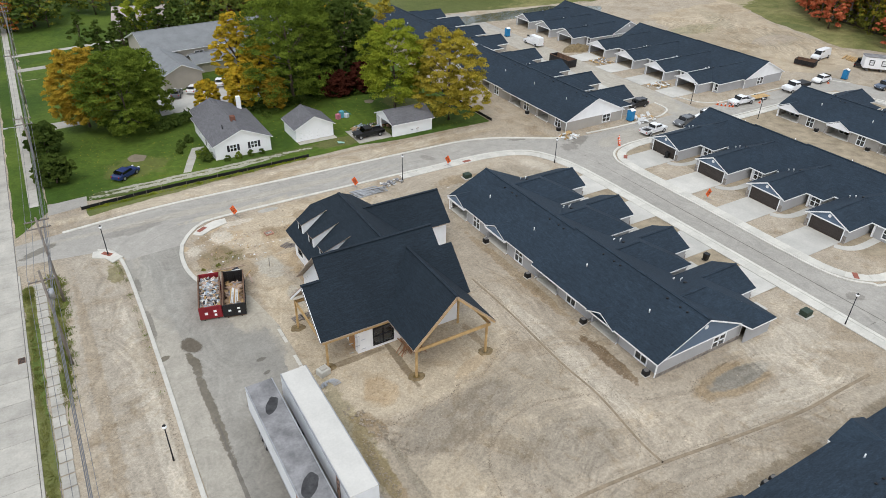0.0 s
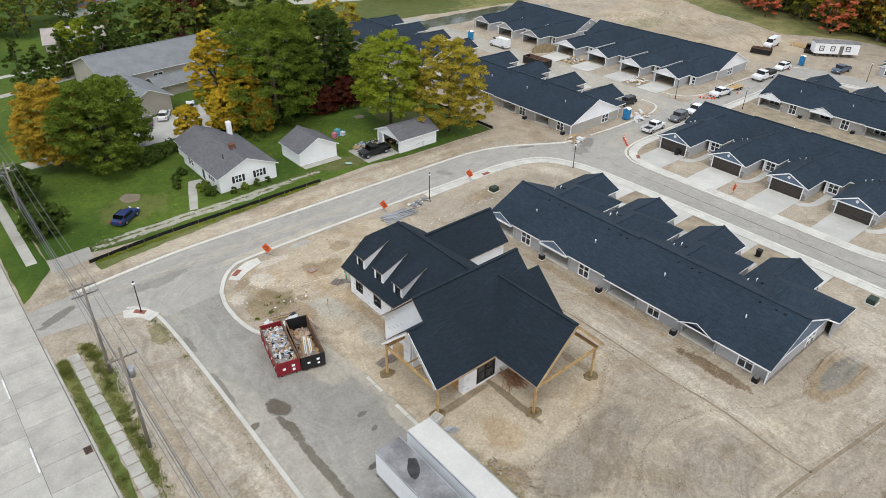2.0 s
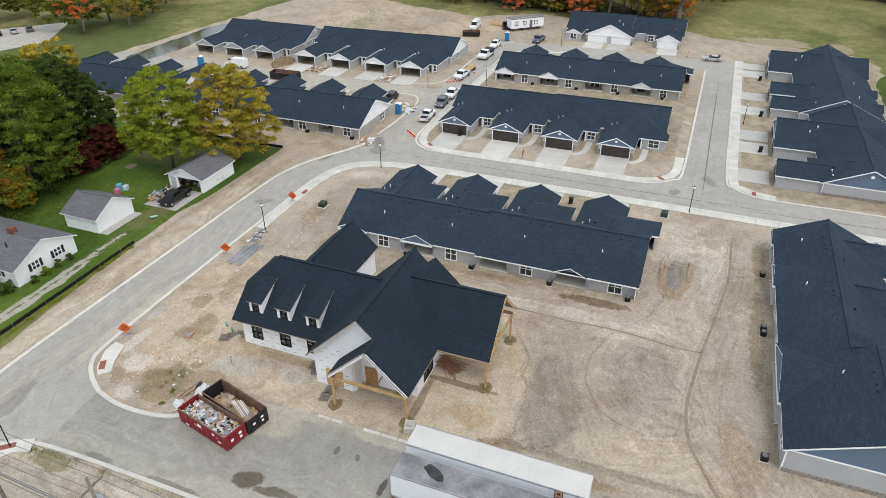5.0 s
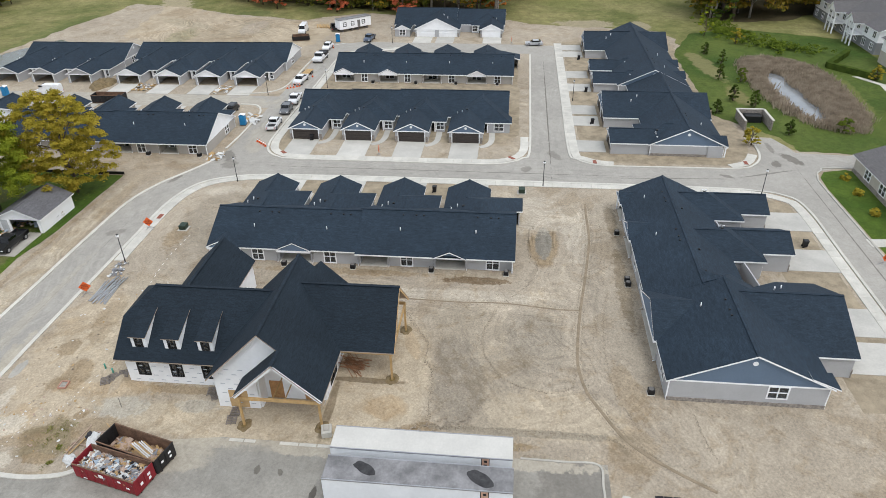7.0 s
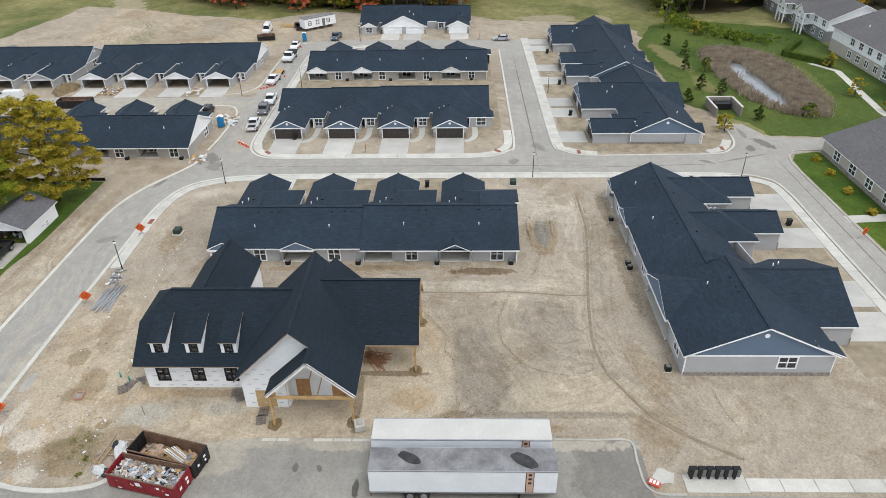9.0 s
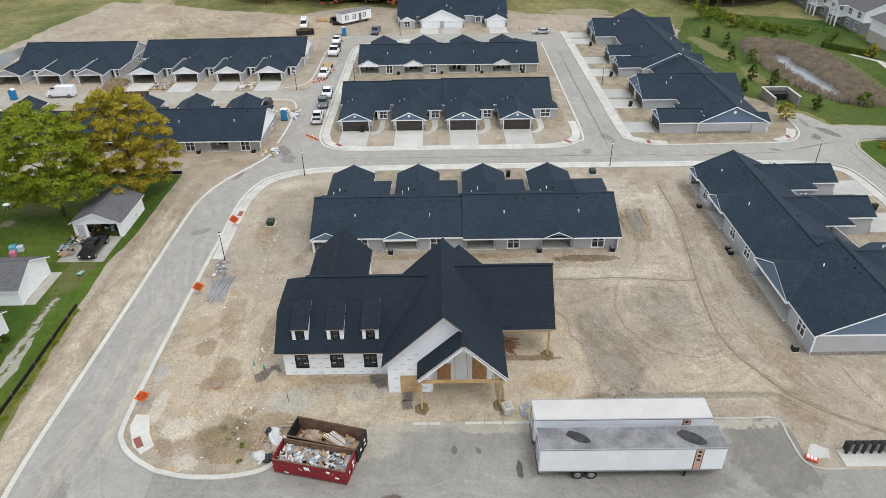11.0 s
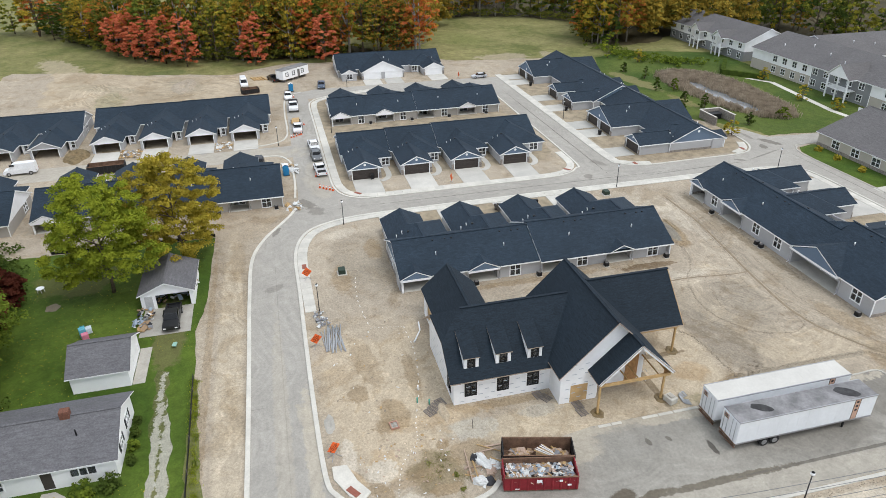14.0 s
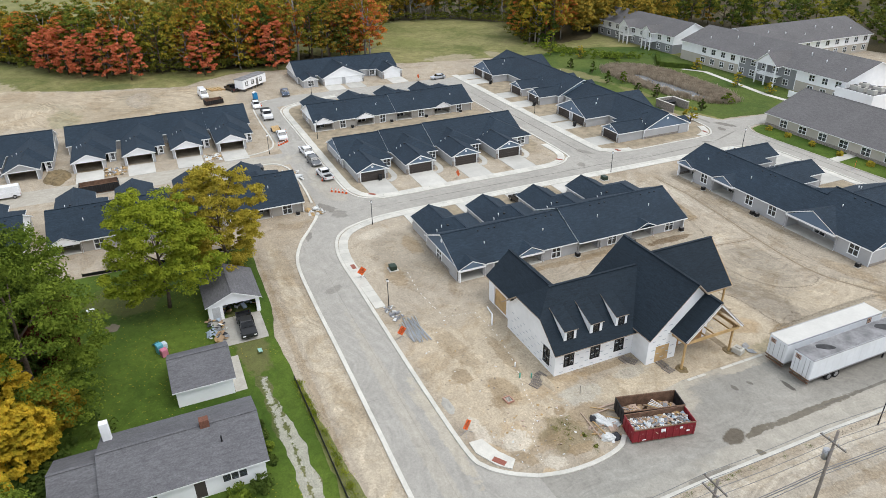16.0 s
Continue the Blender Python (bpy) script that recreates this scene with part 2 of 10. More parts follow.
SAND_C, GREY_C, DAMP_C, WEED_C = (0.45, 0.375, 0.272), (0.285, 0.248, 0.196), (0.2, 0.155, 0.1), (0.17, 0.15, 0.06)
BROWN_C, MUD_C = (0.17, 0.12, 0.072), (0.22, 0.2, 0.165)
OCHRE_C, STAINED_C, DUSTY_C = (0.42, 0.32, 0.205), (0.28, 0.21, 0.13), (0.5, 0.445, 0.36)
M_DIRT = patched("bare_dirt", (0.33, 0.278, 0.212), (0.405, 0.345, 0.265), [
    # gravelled turning place and the sand round the porches
    (27.6, 36.6, 12.0, 6.4, 12, (0.31, 0.262, 0.196), 0.7, 0.8), (25.0, 38.2, 7.5, 3.0, 8, (0.25, 0.215, 0.168), 0.7, 1.2), (32.2, 30.0, 5.8, 3.5, 5, (0.27, 0.232, 0.18), 0.7, 0.9),
    (21.0, 28.0, 3.6, 7.0, 0, SAND_C, 0.6, 1.2), (24.5, 47.6, 12.4, 6.8, 0, SAND_C, 0.92, 0.3), (17.4, 60.0, 2.6, 13.0, 0, SAND_C, 0.85, 0.6), (20.6, 45.0, 1.7, 2.2, 0, OCHRE_C, 0.8, 1.4), (30.5, 43.8, 2.6, 0.8, 20, OCHRE_C, 0.6, 1.4),
    (16.4, 36.0, 0.8, 6.0, 2, STAINED_C, 0.9, 1.2), (17.6, 41.6, 1.2, 2.2, 20, STAINED_C, 0.8, 1.6), (18.4, 30.0, 0.5, 11.0, 0, (0.26, 0.225, 0.17), 0.8, 1.4),
    # hollow behind the nearest row, trodden bands along the walls
    (53.2, 28.6, 5.8, 2.1, -2, STAINED_C, 0.85, 1.0), (54.0, 28.6, 4.5, 1.2, -2, MUD_C, 0.95, 0.8),
    (43.8, 37.4, 0.9, 4.6, 0, BROWN_C, 0.9), (44.6, 55.0, 0.8, 12.0, 0, STAINED_C, 0.7), (61.0, 18.6, 5.0, 0.8, 0, DAMP_C, 0.6), (44.0, 18.8, 9.0, 0.9, 0, DAMP_C, 0.6), (47.0, 22.6, 9.0, 1.4, 0, (0.31, 0.265, 0.205), 0.6),
    (62, 30, 6, 4, 0, DUSTY_C, 0.5), (58, 24, 9, 2, 0, DUSTY_C, 0.45), (40.2, 40, 1.4, 12, 0, DUSTY_C, 0.4),
    # corner plot by the skips
    (28, 79, 15, 8.0, 0, (0.45, 0.37, 0.265), 0.8, 0.8), (32, 81, 5, 1.4, 10, (0.33, 0.26, 0.175), 0.7), (28.5, 76.2, 4, 0.8, 0, STAINED_C, 0.6),
    (44, 79, 8, 6, 0, (0.34, 0.29, 0.225), 0.6, 0.9), (58, 78, 9, 5, 0, (0.3, 0.255, 0.195), 0.7, 1.0), (52, 81.5, 4, 1.4, 0, STAINED_C, 0.7), (60, 75.6, 3.4, 1.4, 0, STAINED_C, 0.7), (66.5, 80, 1.6, 3, 20, DUSTY_C, 0.5),
    # strips by the streets
    (-1.5, 64, 3.6, 28, 0, (0.37, 0.325, 0.262), 0.7, 0.8), (-3, 89, 6, 4, 0, GREY_C, 0.55), (0.6, 50, 0.8, 26, 0, DUSTY_C, 0.6, 1.4), (-3.4, 60, 0.7, 22, 0, STAINED_C, 0.4, 1.6), (17.0, 21.0, 3.0, 2.5, 0, STAINED_C, 0.5), (25.0, 20.5, 4.5, 1.6, 15, STAINED_C, 0.5),
    (33, 96.6, 42, 1.6, 0, (0.46, 0.39, 0.29), 0.7, 0.6), (33, 99.2, 36, 0.5, 0, STAINED_C, 0.5), (62, 96, 6, 1.2, 0, STAINED_C, 0.4), (16.2, 41, 1.2, 9, 0, WEED_C, 0.4),
    (115, 123, 4.5, 3.2, 10, DAMP_C, 0.9), (75, 100, 8, 12, 0, STAINED_C, 0.3), (24.3, 47.8, 0.45, 4.2, 0, DAMP_C, 0.85, 1.0), (20, 50.7, 4.6, 0.45, 0, DAMP_C, 0.75, 1.0), (33.4, 47.6, 0.5, 2.6, 0, STAINED_C, 0.7), (1.2, 79.5, 1.0, 2.4, 0, WEED_C, 0.7)],
    tracks=0.5, bump=0.6, speck=0.46, mottle=1.1, flows=[(32, 30, 15, 11, 0, "round"), (52, 25, 17, 7.5, 0, 4), (40.6, 48, 5.0, 14, 0, 90), (33, 97, 38, 2.6, 0, 0), (-1.5, 60, 3.6, 30, 0, 90), (21, 19, 9, 7, 40, 38), (62, 30, 8, 6, 0, 95)])
M_CORNER = patched("corner_plot_dirt", (0.33, 0.278, 0.212), (0.405, 0.345, 0.265), [
    (17.4, 60.0, 2.6, 13.0, 0, SAND_C, 0.85, 0.6),
    (28, 79, 15, 8.0, 0, (0.45, 0.37, 0.265), 0.8, 0.8), (13.4, 77.0, 2.7, 2.9, 15, (0.2, 0.155, 0.085), 0.75, 1.4), (15.0, 73.0, 2.0, 2.2, 0, STAINED_C, 0.7, 1.6), (15.6, 81.6, 2.2, 1.6, 0, OCHRE_C, 0.7), (17.5, 84.8, 2.4, 0.8, 0, DUSTY_C, 0.8), (14.8, 81.9, 1.5, 1.6, 20, DUSTY_C, 0.85), (18.3, 71.8, 1.6, 2.8, 0, (0.41, 0.375, 0.31), 0.8), (19.0, 64.3, 0.9, 2.4, 0, (0.36, 0.33, 0.275), 0.7), (10.6, 79.9, 1.0, 1.2, 0, DUSTY_C, 0.7), (20.9, 79.8, 1.2, 2.0, 0, STAINED_C, 0.8), (11.2, 76.4, 0.7, 1.6, 0, STAINED_C, 0.8), (9.8, 81.2, 0.7, 0.7, 0, OCHRE_C, 0.8), (16.9, 75.5, 0.8, 0.7, 0, STAINED_C, 0.8), (26.6, 82.6, 1.6, 1.2, 0, STAINED_C, 0.7), (21.2, 67.0, 0.7, 4.6, 0, STAINED_C, 0.75), (14.6, 84.4, 1.6, 0.5, 30, OCHRE_C, 0.7), (13.2, 79.3, 0.9, 3.4, 10, STAINED_C, 0.6),
    (22.4, 79.4, 2.6, 1.8, 20, STAINED_C, 0.75, 1.6), (21.4, 72.0, 2.2, 0.7, 60, STAINED_C, 0.7), (32, 81, 5, 1.4, 10, (0.33, 0.26, 0.175), 0.7), (28.5, 76.2, 4, 0.8, 0, STAINED_C, 0.6), (20.6, 74.6, 1.2, 6.0, 5, OCHRE_C, 0.5), (12.4, 82.4, 1.6, 0.8, 40, STAINED_C, 0.7),
    (44, 79, 8, 6, 0, (0.34, 0.29, 0.225), 0.6, 0.9)],
    tracks=0.5, bump=0.6, speck=0.46, mottle=1.1)
M_DAMP = material("damp_soil", (0.2, 0.165, 0.115), 0.85, 0.75, 1.15, 0.4, 4.0, 0.5)
M_STRAW = material("straw_seeded_soil", (0.33, 0.272, 0.192), 0.95, 0.68, 1.2, 0.5, 7.0, 0.5, spec=0.1)
M_LAWN = patched("mown_lawn", (0.042, 0.079, 0.01), (0.092, 0.135, 0.019), [(140, -12, 12, 2.5, 8, (0.2, 0.18, 0.07), 0.8), (118, -14, 6, 2, 0, (0.17, 0.16, 0.06), 0.7), (120, -38, 14, 2, -5, (0.14, 0.15, 0.04), 0.6), (9, 110, 5, 4, 0, (0.13, 0.13, 0.04), 0.6), (62, 118, 5, 6, 0, (0.15, 0.13, 0.05), 0.5), (45, 104, 9, 2, 0, (0.15, 0.13, 0.06), 0.6)], 0.9, 1.6, 0.6, 0.0, 0.3, 1.1)
M_PONDLAWN = patched("thin_pond_lawn", (0.045, 0.08, 0.013), (0.095, 0.122, 0.026), [(140, -12, 12, 2.5, 8, (0.2, 0.18, 0.08), 0.8), (118, -14, 6, 2, 0, (0.19, 0.165, 0.07), 0.7), (120, -38, 14, 2, -5, (0.16, 0.16, 0.05), 0.6)], 0.9, 1.6, 0.6, 0.0, 0.3, 1.1)
M_FIELD = patched("rough_field_grass", (0.125, 0.135, 0.042), (0.25, 0.225, 0.095), [(206, 152, 16, 5, 30, (0.38, 0.32, 0.22), 0.7), (196, 146, 8, 3, 60, (0.36, 0.3, 0.2), 0.6), (190, 118, 3.5, 7, 0, (0.1, 0.12, 0.04), 0.7), (215, 20, 14, 9, 20, (0.2, 0.2, 0.07), 0.6), (180, 14, 5, 9, 0, (0.36, 0.3, 0.21), 0.7), (178, -2, 6, 3, 0, (0.36, 0.3, 0.21), 0.6), (160, 170, 20, 6, 0, (0.12, 0.14, 0.045), 0.6), (100, 200, 52, 32, 0, (0.085, 0.105, 0.03), 0.85, 0.8), (150, 165, 40, 5, 10, (0.1, 0.12, 0.035), 0.7)], 0.95, 0.7, 0.6, 0.0, 0.3, 1.2)
STAIN_C, DUST_C = (0.14, 0.125, 0.105), (0.42, 0.375, 0.3)
M_ROAD = patched("grey_road_asphalt", (0.325, 0.305, 0.27), (0.375, 0.352, 0.312), [(76.3, 45, 0.09, 33, 0, STAIN_C, 0.8), (30, 90.6, 30, 0.05, 0, STAIN_C, 0.3), (76.6, 83.0, 1.8, 1.4, 20, STAIN_C, 0.45), (27.0, 100, 0.1, 8, 0, STAIN_C, 0.3), (110, 26.8, 34, 0.12, 0, STAIN_C, 0.8),
    (20, 88.2, 9, 0.8, 0, DUST_C, 0.8), (92, 81, 10, 3, 0, DUST_C, 0.4), (78, 31, 1.2, 0.9, 0, STAIN_C, 0.5), (84, 26, 2.2, 0.8, 30, STAIN_C, 0.4), (108, 120, 5, 40, 0, DUST_C, 0.6), (85.2, -14.7, 2.6, 1.0, 25, STAIN_C, 0.75), (83.0, -11.5, 1.4, 0.8, -20, STAIN_C, 0.7), (79, -9, 0.25, 5, 20, STAIN_C, 0.6), (77.5, -2, 1.2, 0.5, 60, STAIN_C, 0.6), (90, -12.4, 2.5, 0.5, 0, STAIN_C, 0.5), (76, 8, 0.12, 12, 3, STAIN_C, 0.7), (50, -14.3, 30, 0.1, 0, STAIN_C, 0.7), (80.0, 84.5, 2.4, 1.2, 30, STAIN_C, 0.6), (70, 90.0, 1.6, 0.5, -20, STAIN_C, 0.6), (52, 90.8, 0.8, 1.6, 30, STAIN_C, 0.35), (5, 89.8, 4, 1.4, 10, STAIN_C, 0.35), (-6.6, 89.6, 2.6, 0.7, 30, (0.13, 0.115, 0.09), 0.7), (20, 91, 26, 0.9, 0, DUST_C, 0.4, 1.4), (24.5, 88.6, 2.4, 0.7, 10, DUST_C, 0.7)], 0.9, 1.2, 0.12, 0.0, 0.2, 0.5, [(34, 91, 48, 4.4, 0, 0), (76.4, 46, 4.4, 42, 0, 90), (112, 82, 34, 4.4, 0, 0), (108, 130, 4.4, 46, 0, 90), (112, 27, 40, 4, 0, 0), (6, 88.5, 7, 4.5, 0, 35)])
M_LOT = patched("grey_lot_asphalt", (0.255, 0.24, 0.21), (0.33, 0.308, 0.268), [
    (11, 26.5, 5, 4, 0, STAIN_C, 0.5), (14.6, 45, 0.9, 24, 0, DUST_C, 0.8), (13.0, 64.5, 2.6, 5.0, 0, DUST_C, 0.75, 1.6), (12.4, 56.5, 2.2, 4, 0, (0.27, 0.255, 0.225), 0.7), (3.9, 48, 1.5, 36, 0, (0.365, 0.335, 0.28), 0.9, 0.6), (5.2, 74, 2.2, 9, 0, (0.3, 0.285, 0.25), 0.6),
    (5.9, 61.2, 0.95, 1.5, 20, (0.12, 0.1, 0.075), 0.95, 1.2), (5.6, 58.4, 0.5, 1.9, 8, (0.14, 0.12, 0.09), 0.95, 1.6), (5.5, 51.0, 0.42, 8.6, 0, (0.15, 0.13, 0.1), 0.9, 2.2), (5.45, 36, 0.2, 14, 0, STAIN_C, 0.8, 1.2), (3.0, 60.4, 0.6, 0.4, 20, (0.14, 0.12, 0.09), 0.9, 1.2),
    (11.8, 55.4, 0.5, 0.3, 0, STAIN_C, 0.8), (11.7, 53.2, 0.45, 0.25, 20, STAIN_C, 0.8), (8, 38, 2.4, 7, 0, STAIN_C, 0.3), (3.0, 67, 0.3, 3.0, 0, STAIN_C, 0.6), (3.1, 75.6, 0.3, 1.6, 0, STAIN_C, 0.5), (9.4, 49.6, 1.0, 0.3, 0, (0.07, 0.06, 0.05), 0.8)],
    0.9, 1.0, 0.15, 0.0, 0.24, 0.6, [(5.5, 50, 4.4, 34, 0, 90), (9.5, 66, 5, 6, 0, 60), (6.4, 79, 5, 5, 0, 75)])
M_CONC = material("light_concrete", (0.56, 0.535, 0.475), 0.88, 0.85, 1.08, 0.4, 5.0, 0.15, island=-0.07, grit=0.30)
M_DRIVE = material("driveway_concrete", (0.49, 0.47, 0.425), 0.88, 0.86, 1.08, 0.3, 5.0, 0.15, island=-0.1, grit=0.25)
M_OLDCONC = material("old_concrete", (0.42, 0.395, 0.345), 0.9, 0.8, 1.1, 0.5, 5.0, 0.2, island=-0.08, grit=0.35)
M_SHINGLE = shingle_material("dark_slate_shingles", (0.0172, 0.0288, 0.0425), 0.8)
M_CLUBSHINGLE = shingle_material("charcoal_shingles", (0.0126, 0.0202, 0.0285))
M_GREYROOF = shingle_material("grey_shingles", (0.125, 0.122, 0.128), 0.9, 0.7)
M_WHITE = material("white_trim_paint", (0.88, 0.88, 0.88), 0.55, 0.95, 1.03, 0.7, 6.0, 0.03, coords="object", grit=0.08)
M_SIDING = material("pale_grey_siding", (0.42, 0.42, 0.425), 0.7, 0.94, 1.04, 0.5, 5.0, 0.25, coords="object", waves=("Z", 8, 0.5), grit=0.12)
M_TAN = material("taupe_siding", (0.4, 0.375, 0.34), 0.7, 0.94, 1.04, 0.5, 5.0, 0.25, coords="object", waves=("Z", 8, 0.5), grit=0.12)
M_BLUE = material("slate_blue_siding", (0.13, 0.18, 0.25), 0.7, 0.94, 1.04, 0.5, 5.0, 0.25, coords="object", waves=("Z", 8, 0.5), grit=0.15)
M_STONE = material("stone_veneer", (0.27, 0.24, 0.21), 0.9, 0.55, 1.35, 3.2, 9.0, 0.6, coords="object")
M_WRAP = material("white_house_wrap", (0.83, 0.835, 0.84), 0.6, 0.93, 1.04, 0.5, 2.5, 0.1, coords="object", grit=0.10)
M_FASCIA = material("pale_fascia_board", (0.4, 0.32, 0.25), 0.8, 0.8, 1.15, 1.2, 9.0, 0.1, coords="object")
M_PLY = material("bare_plywood", (0.52, 0.35, 0.17), 0.8, 0.8, 1.15, 1.2, 9.0, 0.1, coords="object", grit=0.30)
M_OSB = material("orange_brown_board", (0.42, 0.23, 0.1), 0.8, 0.75, 1.2, 2.5, 9.0, 0.1, coords="object", grit=0.4)
M_LUMBER = material("yellow_lumber", (0.5, 0.33, 0.15), 0.8, 0.75, 1.15, 1.5, 9.0, 0.15, coords="object", grit=0.30)
M_BLACK = material("black_frame", (0.012, 0.012, 0.013), 0.5, 0.8, 1.2, 1.0, 8.0, 0.05, coords="object")
M_BROWNDOOR = material("dark_brown_garage_door", (0.055, 0.045, 0.04), 0.5, 0.9, 1.1, 1.0, 8.0, 0.05, coords="object")
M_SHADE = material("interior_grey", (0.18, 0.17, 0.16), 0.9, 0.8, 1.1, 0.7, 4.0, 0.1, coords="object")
M_GLASS = glass_material("window_glass")


# ---- mesh helpers ----
def mesh_of(name, bm, mats):
    me = bpy.data.meshes.new(name)
    bm.to_mesh(me)
    bm.free()
    for m in (mats if isinstance(mats, (list, tuple)) else [mats]):
        me.materials.append(m)
    return me


def part(name, bm, mats, parent=None, label=""):
    """One mesh object out of a bmesh, under a thing or a part."""
    bmesh.ops.remove_doubles(bm, verts=bm.verts[:], dist=0.0004)
    ob = new(name, mesh_of(name, bm, mats))
    ob.parent = parent
    if label:
        ob["label"] = label
    return ob


def thing(name, label, category, m=None, group="", kind=""):
    ob = new(name)
    ob.empty_display_size = 0.1
    if m is not None:
        ob.matrix_world = m
    return tagged(ob, label, category, group, kind)


def box(bm, x0, x1, y0, y1, z0, z1, mi=0, bevel=0.0):
    v = [bm.verts.new(p) for p in ((x0, y0, z0), (x1, y0, z0), (x1, y1, z0), (x0, y1, z0),
                                   (x0, y0, z1), (x1, y0, z1), (x1, y1, z1), (x0, y1, z1))]
    fs = [bm.faces.new([v[i] for i in q]) for q in ((3, 2, 1, 0), (4, 5, 6, 7), (0, 1, 5, 4), (1, 2, 6, 5), (2, 3, 7, 6), (3, 0, 4, 7))]
    for f in fs:
        f.material_index = mi
    if bevel:
        es = list({e for f in fs for e in f.edges})
        bmesh.ops.bevel(bm, geom=es, offset=bevel, segments=1, affect="EDGES")
    return v


def slab(bm, top, drop=0.18, mi_top=0, mi_side=1):
    """A sheet of even thickness under a flat polygon (3D corners)."""
    n = (Vector(top[1]) - Vector(top[0])).cross(Vector(top[2]) - Vector(top[1]))
    if n.z < 0:
        top = list(reversed(top))
    a = [bm.verts.new(p) for p in top]
    b = [bm.verts.new((p[0], p[1], p[2] - drop)) for p in top]
    f = bm.faces.new(a)
    f.material_index = mi_top
    f = bm.faces.new(list(reversed(b)))
    f.material_index = mi_side
    for i in range(len(a)):
        j = (i + 1) % len(a)
        f = bm.faces.new((a[i], b[i], b[j], a[j]))
        f.material_index = mi_side


def beam(bm, p, q, w, h, mi=0):
    """A straight bar of section w x h from p to q."""
    p, q = Vector(p), Vector(q)
    d = (q - p).normalized()
    side = d.cross(Vector((0, 0, 1)))
    side = side.normalized() if side.length > 1e-3 else Vector((1, 0, 0))
    up = side.cross(d)
    ring = []
    for c in (p, q):
        ring.append([bm.verts.new(c + side * (sx * w / 2) + up * (sz * h / 2)) for sx, sz in ((-1, -1), (1, -1), (1, 1), (-1, 1))])
    for i in range(4):
        bm.faces.new((ring[0][i], ring[0][(i + 1) % 4], ring[1][(i + 1) % 4], ring[1][i])).material_index = mi
    bm.faces.new(list(reversed(ring[0]))).material_index = mi
    bm.faces.new(ring[1]).material_index = mi


def tube(bm, pts, r, sides=8, mi=0, r1=None):
    """A round tube through points, tapering to r1."""
    pts = [Vector(p) for p in pts]
    rings = []
    for i, p in enumerate(pts):
        d = (pts[min(i + 1, len(pts) - 1)] - pts[max(i - 1, 0)]).normalized()
        s = d.cross(Vector((0, 0, 1)))
        s = s.normalized() if s.length > 1e-3 else Vector((1, 0, 0))
        u = s.cross(d)
        rad = r if r1 is None else r + (r1 - r) * i / (len(pts) - 1)
        rings.append([bm.verts.new(p + (s * math.cos(a) + u * math.sin(a)) * rad) for a in (2 * math.pi * k / sides for k in range(sides))])
    for a, b in zip(rings, rings[1:]):
        for k in range(sides):
            f = bm.faces.new((a[k], a[(k + 1) % sides], b[(k + 1) % sides], b[k]))
            f.material_index = mi
            f.smooth = True
    bm.faces.new(list(reversed(rings[0]))).material_index = mi
    bm.faces.new(rings[-1]).material_index = mi


def wall(bm, p, q, z0, z1, t=0.16, holes=(), mi=0):
    """An upright wall from p to q (plan points), t thick to the left of its run; holes: (from, to, sill, head) along it."""
    p, q = Vector((*p, 0)), Vector((*q, 0))
    d = q - p
    length = d.length
    d.normalize()
    n = Vector((-d.y, d.x, 0))
    us = sorted({0.004, length - 0.004, *[h[0] for h in holes], *[h[1] for h in holes]})
    zs = sorted({z0, z1, *[h[2] for h in holes], *[h[3] for h in holes]})
    for a, b in zip(us, us[1:]):
        run = None
        for c, e in zip(zs, zs[1:]):
            mu, mz = (a + b) / 2, (c + e) / 2
            if any(h[0] < mu < h[1] and h[2] < mz < h[3] for h in holes):
                if run:
                    runs(bm, p, d, n, a, b, run[0], run[1], t, mi)
                run = None
            else:
                run = (run[0], e) if run else (c, e)
        if run:
            runs(bm, p, d, n, a, b, run[0], run[1], t, mi)


def runs(bm, p, d, n, a, b, c, e, t, mi):
    v = []
    for z in (c, e):
        for u, w in ((a, 0), (b, 0), (b, t), (a, t)):
            v.append(bm.verts.new(p + d * u + n * w + Vector((0, 0, z))))
    for q in ((3, 2, 1, 0), (4, 5, 6, 7), (0, 1, 5, 4), (1, 2, 6, 5), (2, 3, 7, 6), (3, 0, 4, 7)):
        bm.faces.new([v[i] for i in q]).material_index = mi


def gable(bm, pts, t, mi=0):
    """An upright flat panel: polygon of 3D points, thickened by the vector t."""
    t = Vector(t)
    a = [bm.verts.new(p) for p in pts]
    b = [bm.verts.new(Vector(p) + t) for p in pts]
    bm.faces.new(a).material_index = mi
    bm.faces.new(list(reversed(b))).material_index = mi
    for i in range(len(a)):
        j = (i + 1) % len(a)
        bm.faces.new((a[i], b[i], b[j], a[j])).material_index = mi
    bmesh.ops.recalc_face_normals(bm, faces=bm.faces[:])


def window_mesh(w, h, frame_w=0.14, cols=2, rows=2, deep=0.1, grid=True):
    """Frame and muntins of a window, w by h, in the xz plane, outside towards -y."""
    bm = bmesh.new()
    f = frame_w
    xs = [-w / 2 - f, -w / 2] + [x for i in range(1, cols) for x in (-w / 2 + w * i / cols - 0.045, -w / 2 + w * i / cols + 0.045)] + [w / 2, w / 2 + f]
    zs = [-f, 0] + [z for i in range(1, rows) for z in (h * i / rows - 0.03, h * i / rows + 0.03)] + [h, h + f]
    for i in range(len(xs) - 1):
        for j in range(len(zs) - 1):
            if i % 2 and j % 2:
                continue
            box(bm, xs[i], xs[i + 1], -0.05, deep, zs[j], zs[j + 1])
    bmesh.ops.remove_doubles(bm, verts=bm.verts[:], dist=0.0005)
    return bm


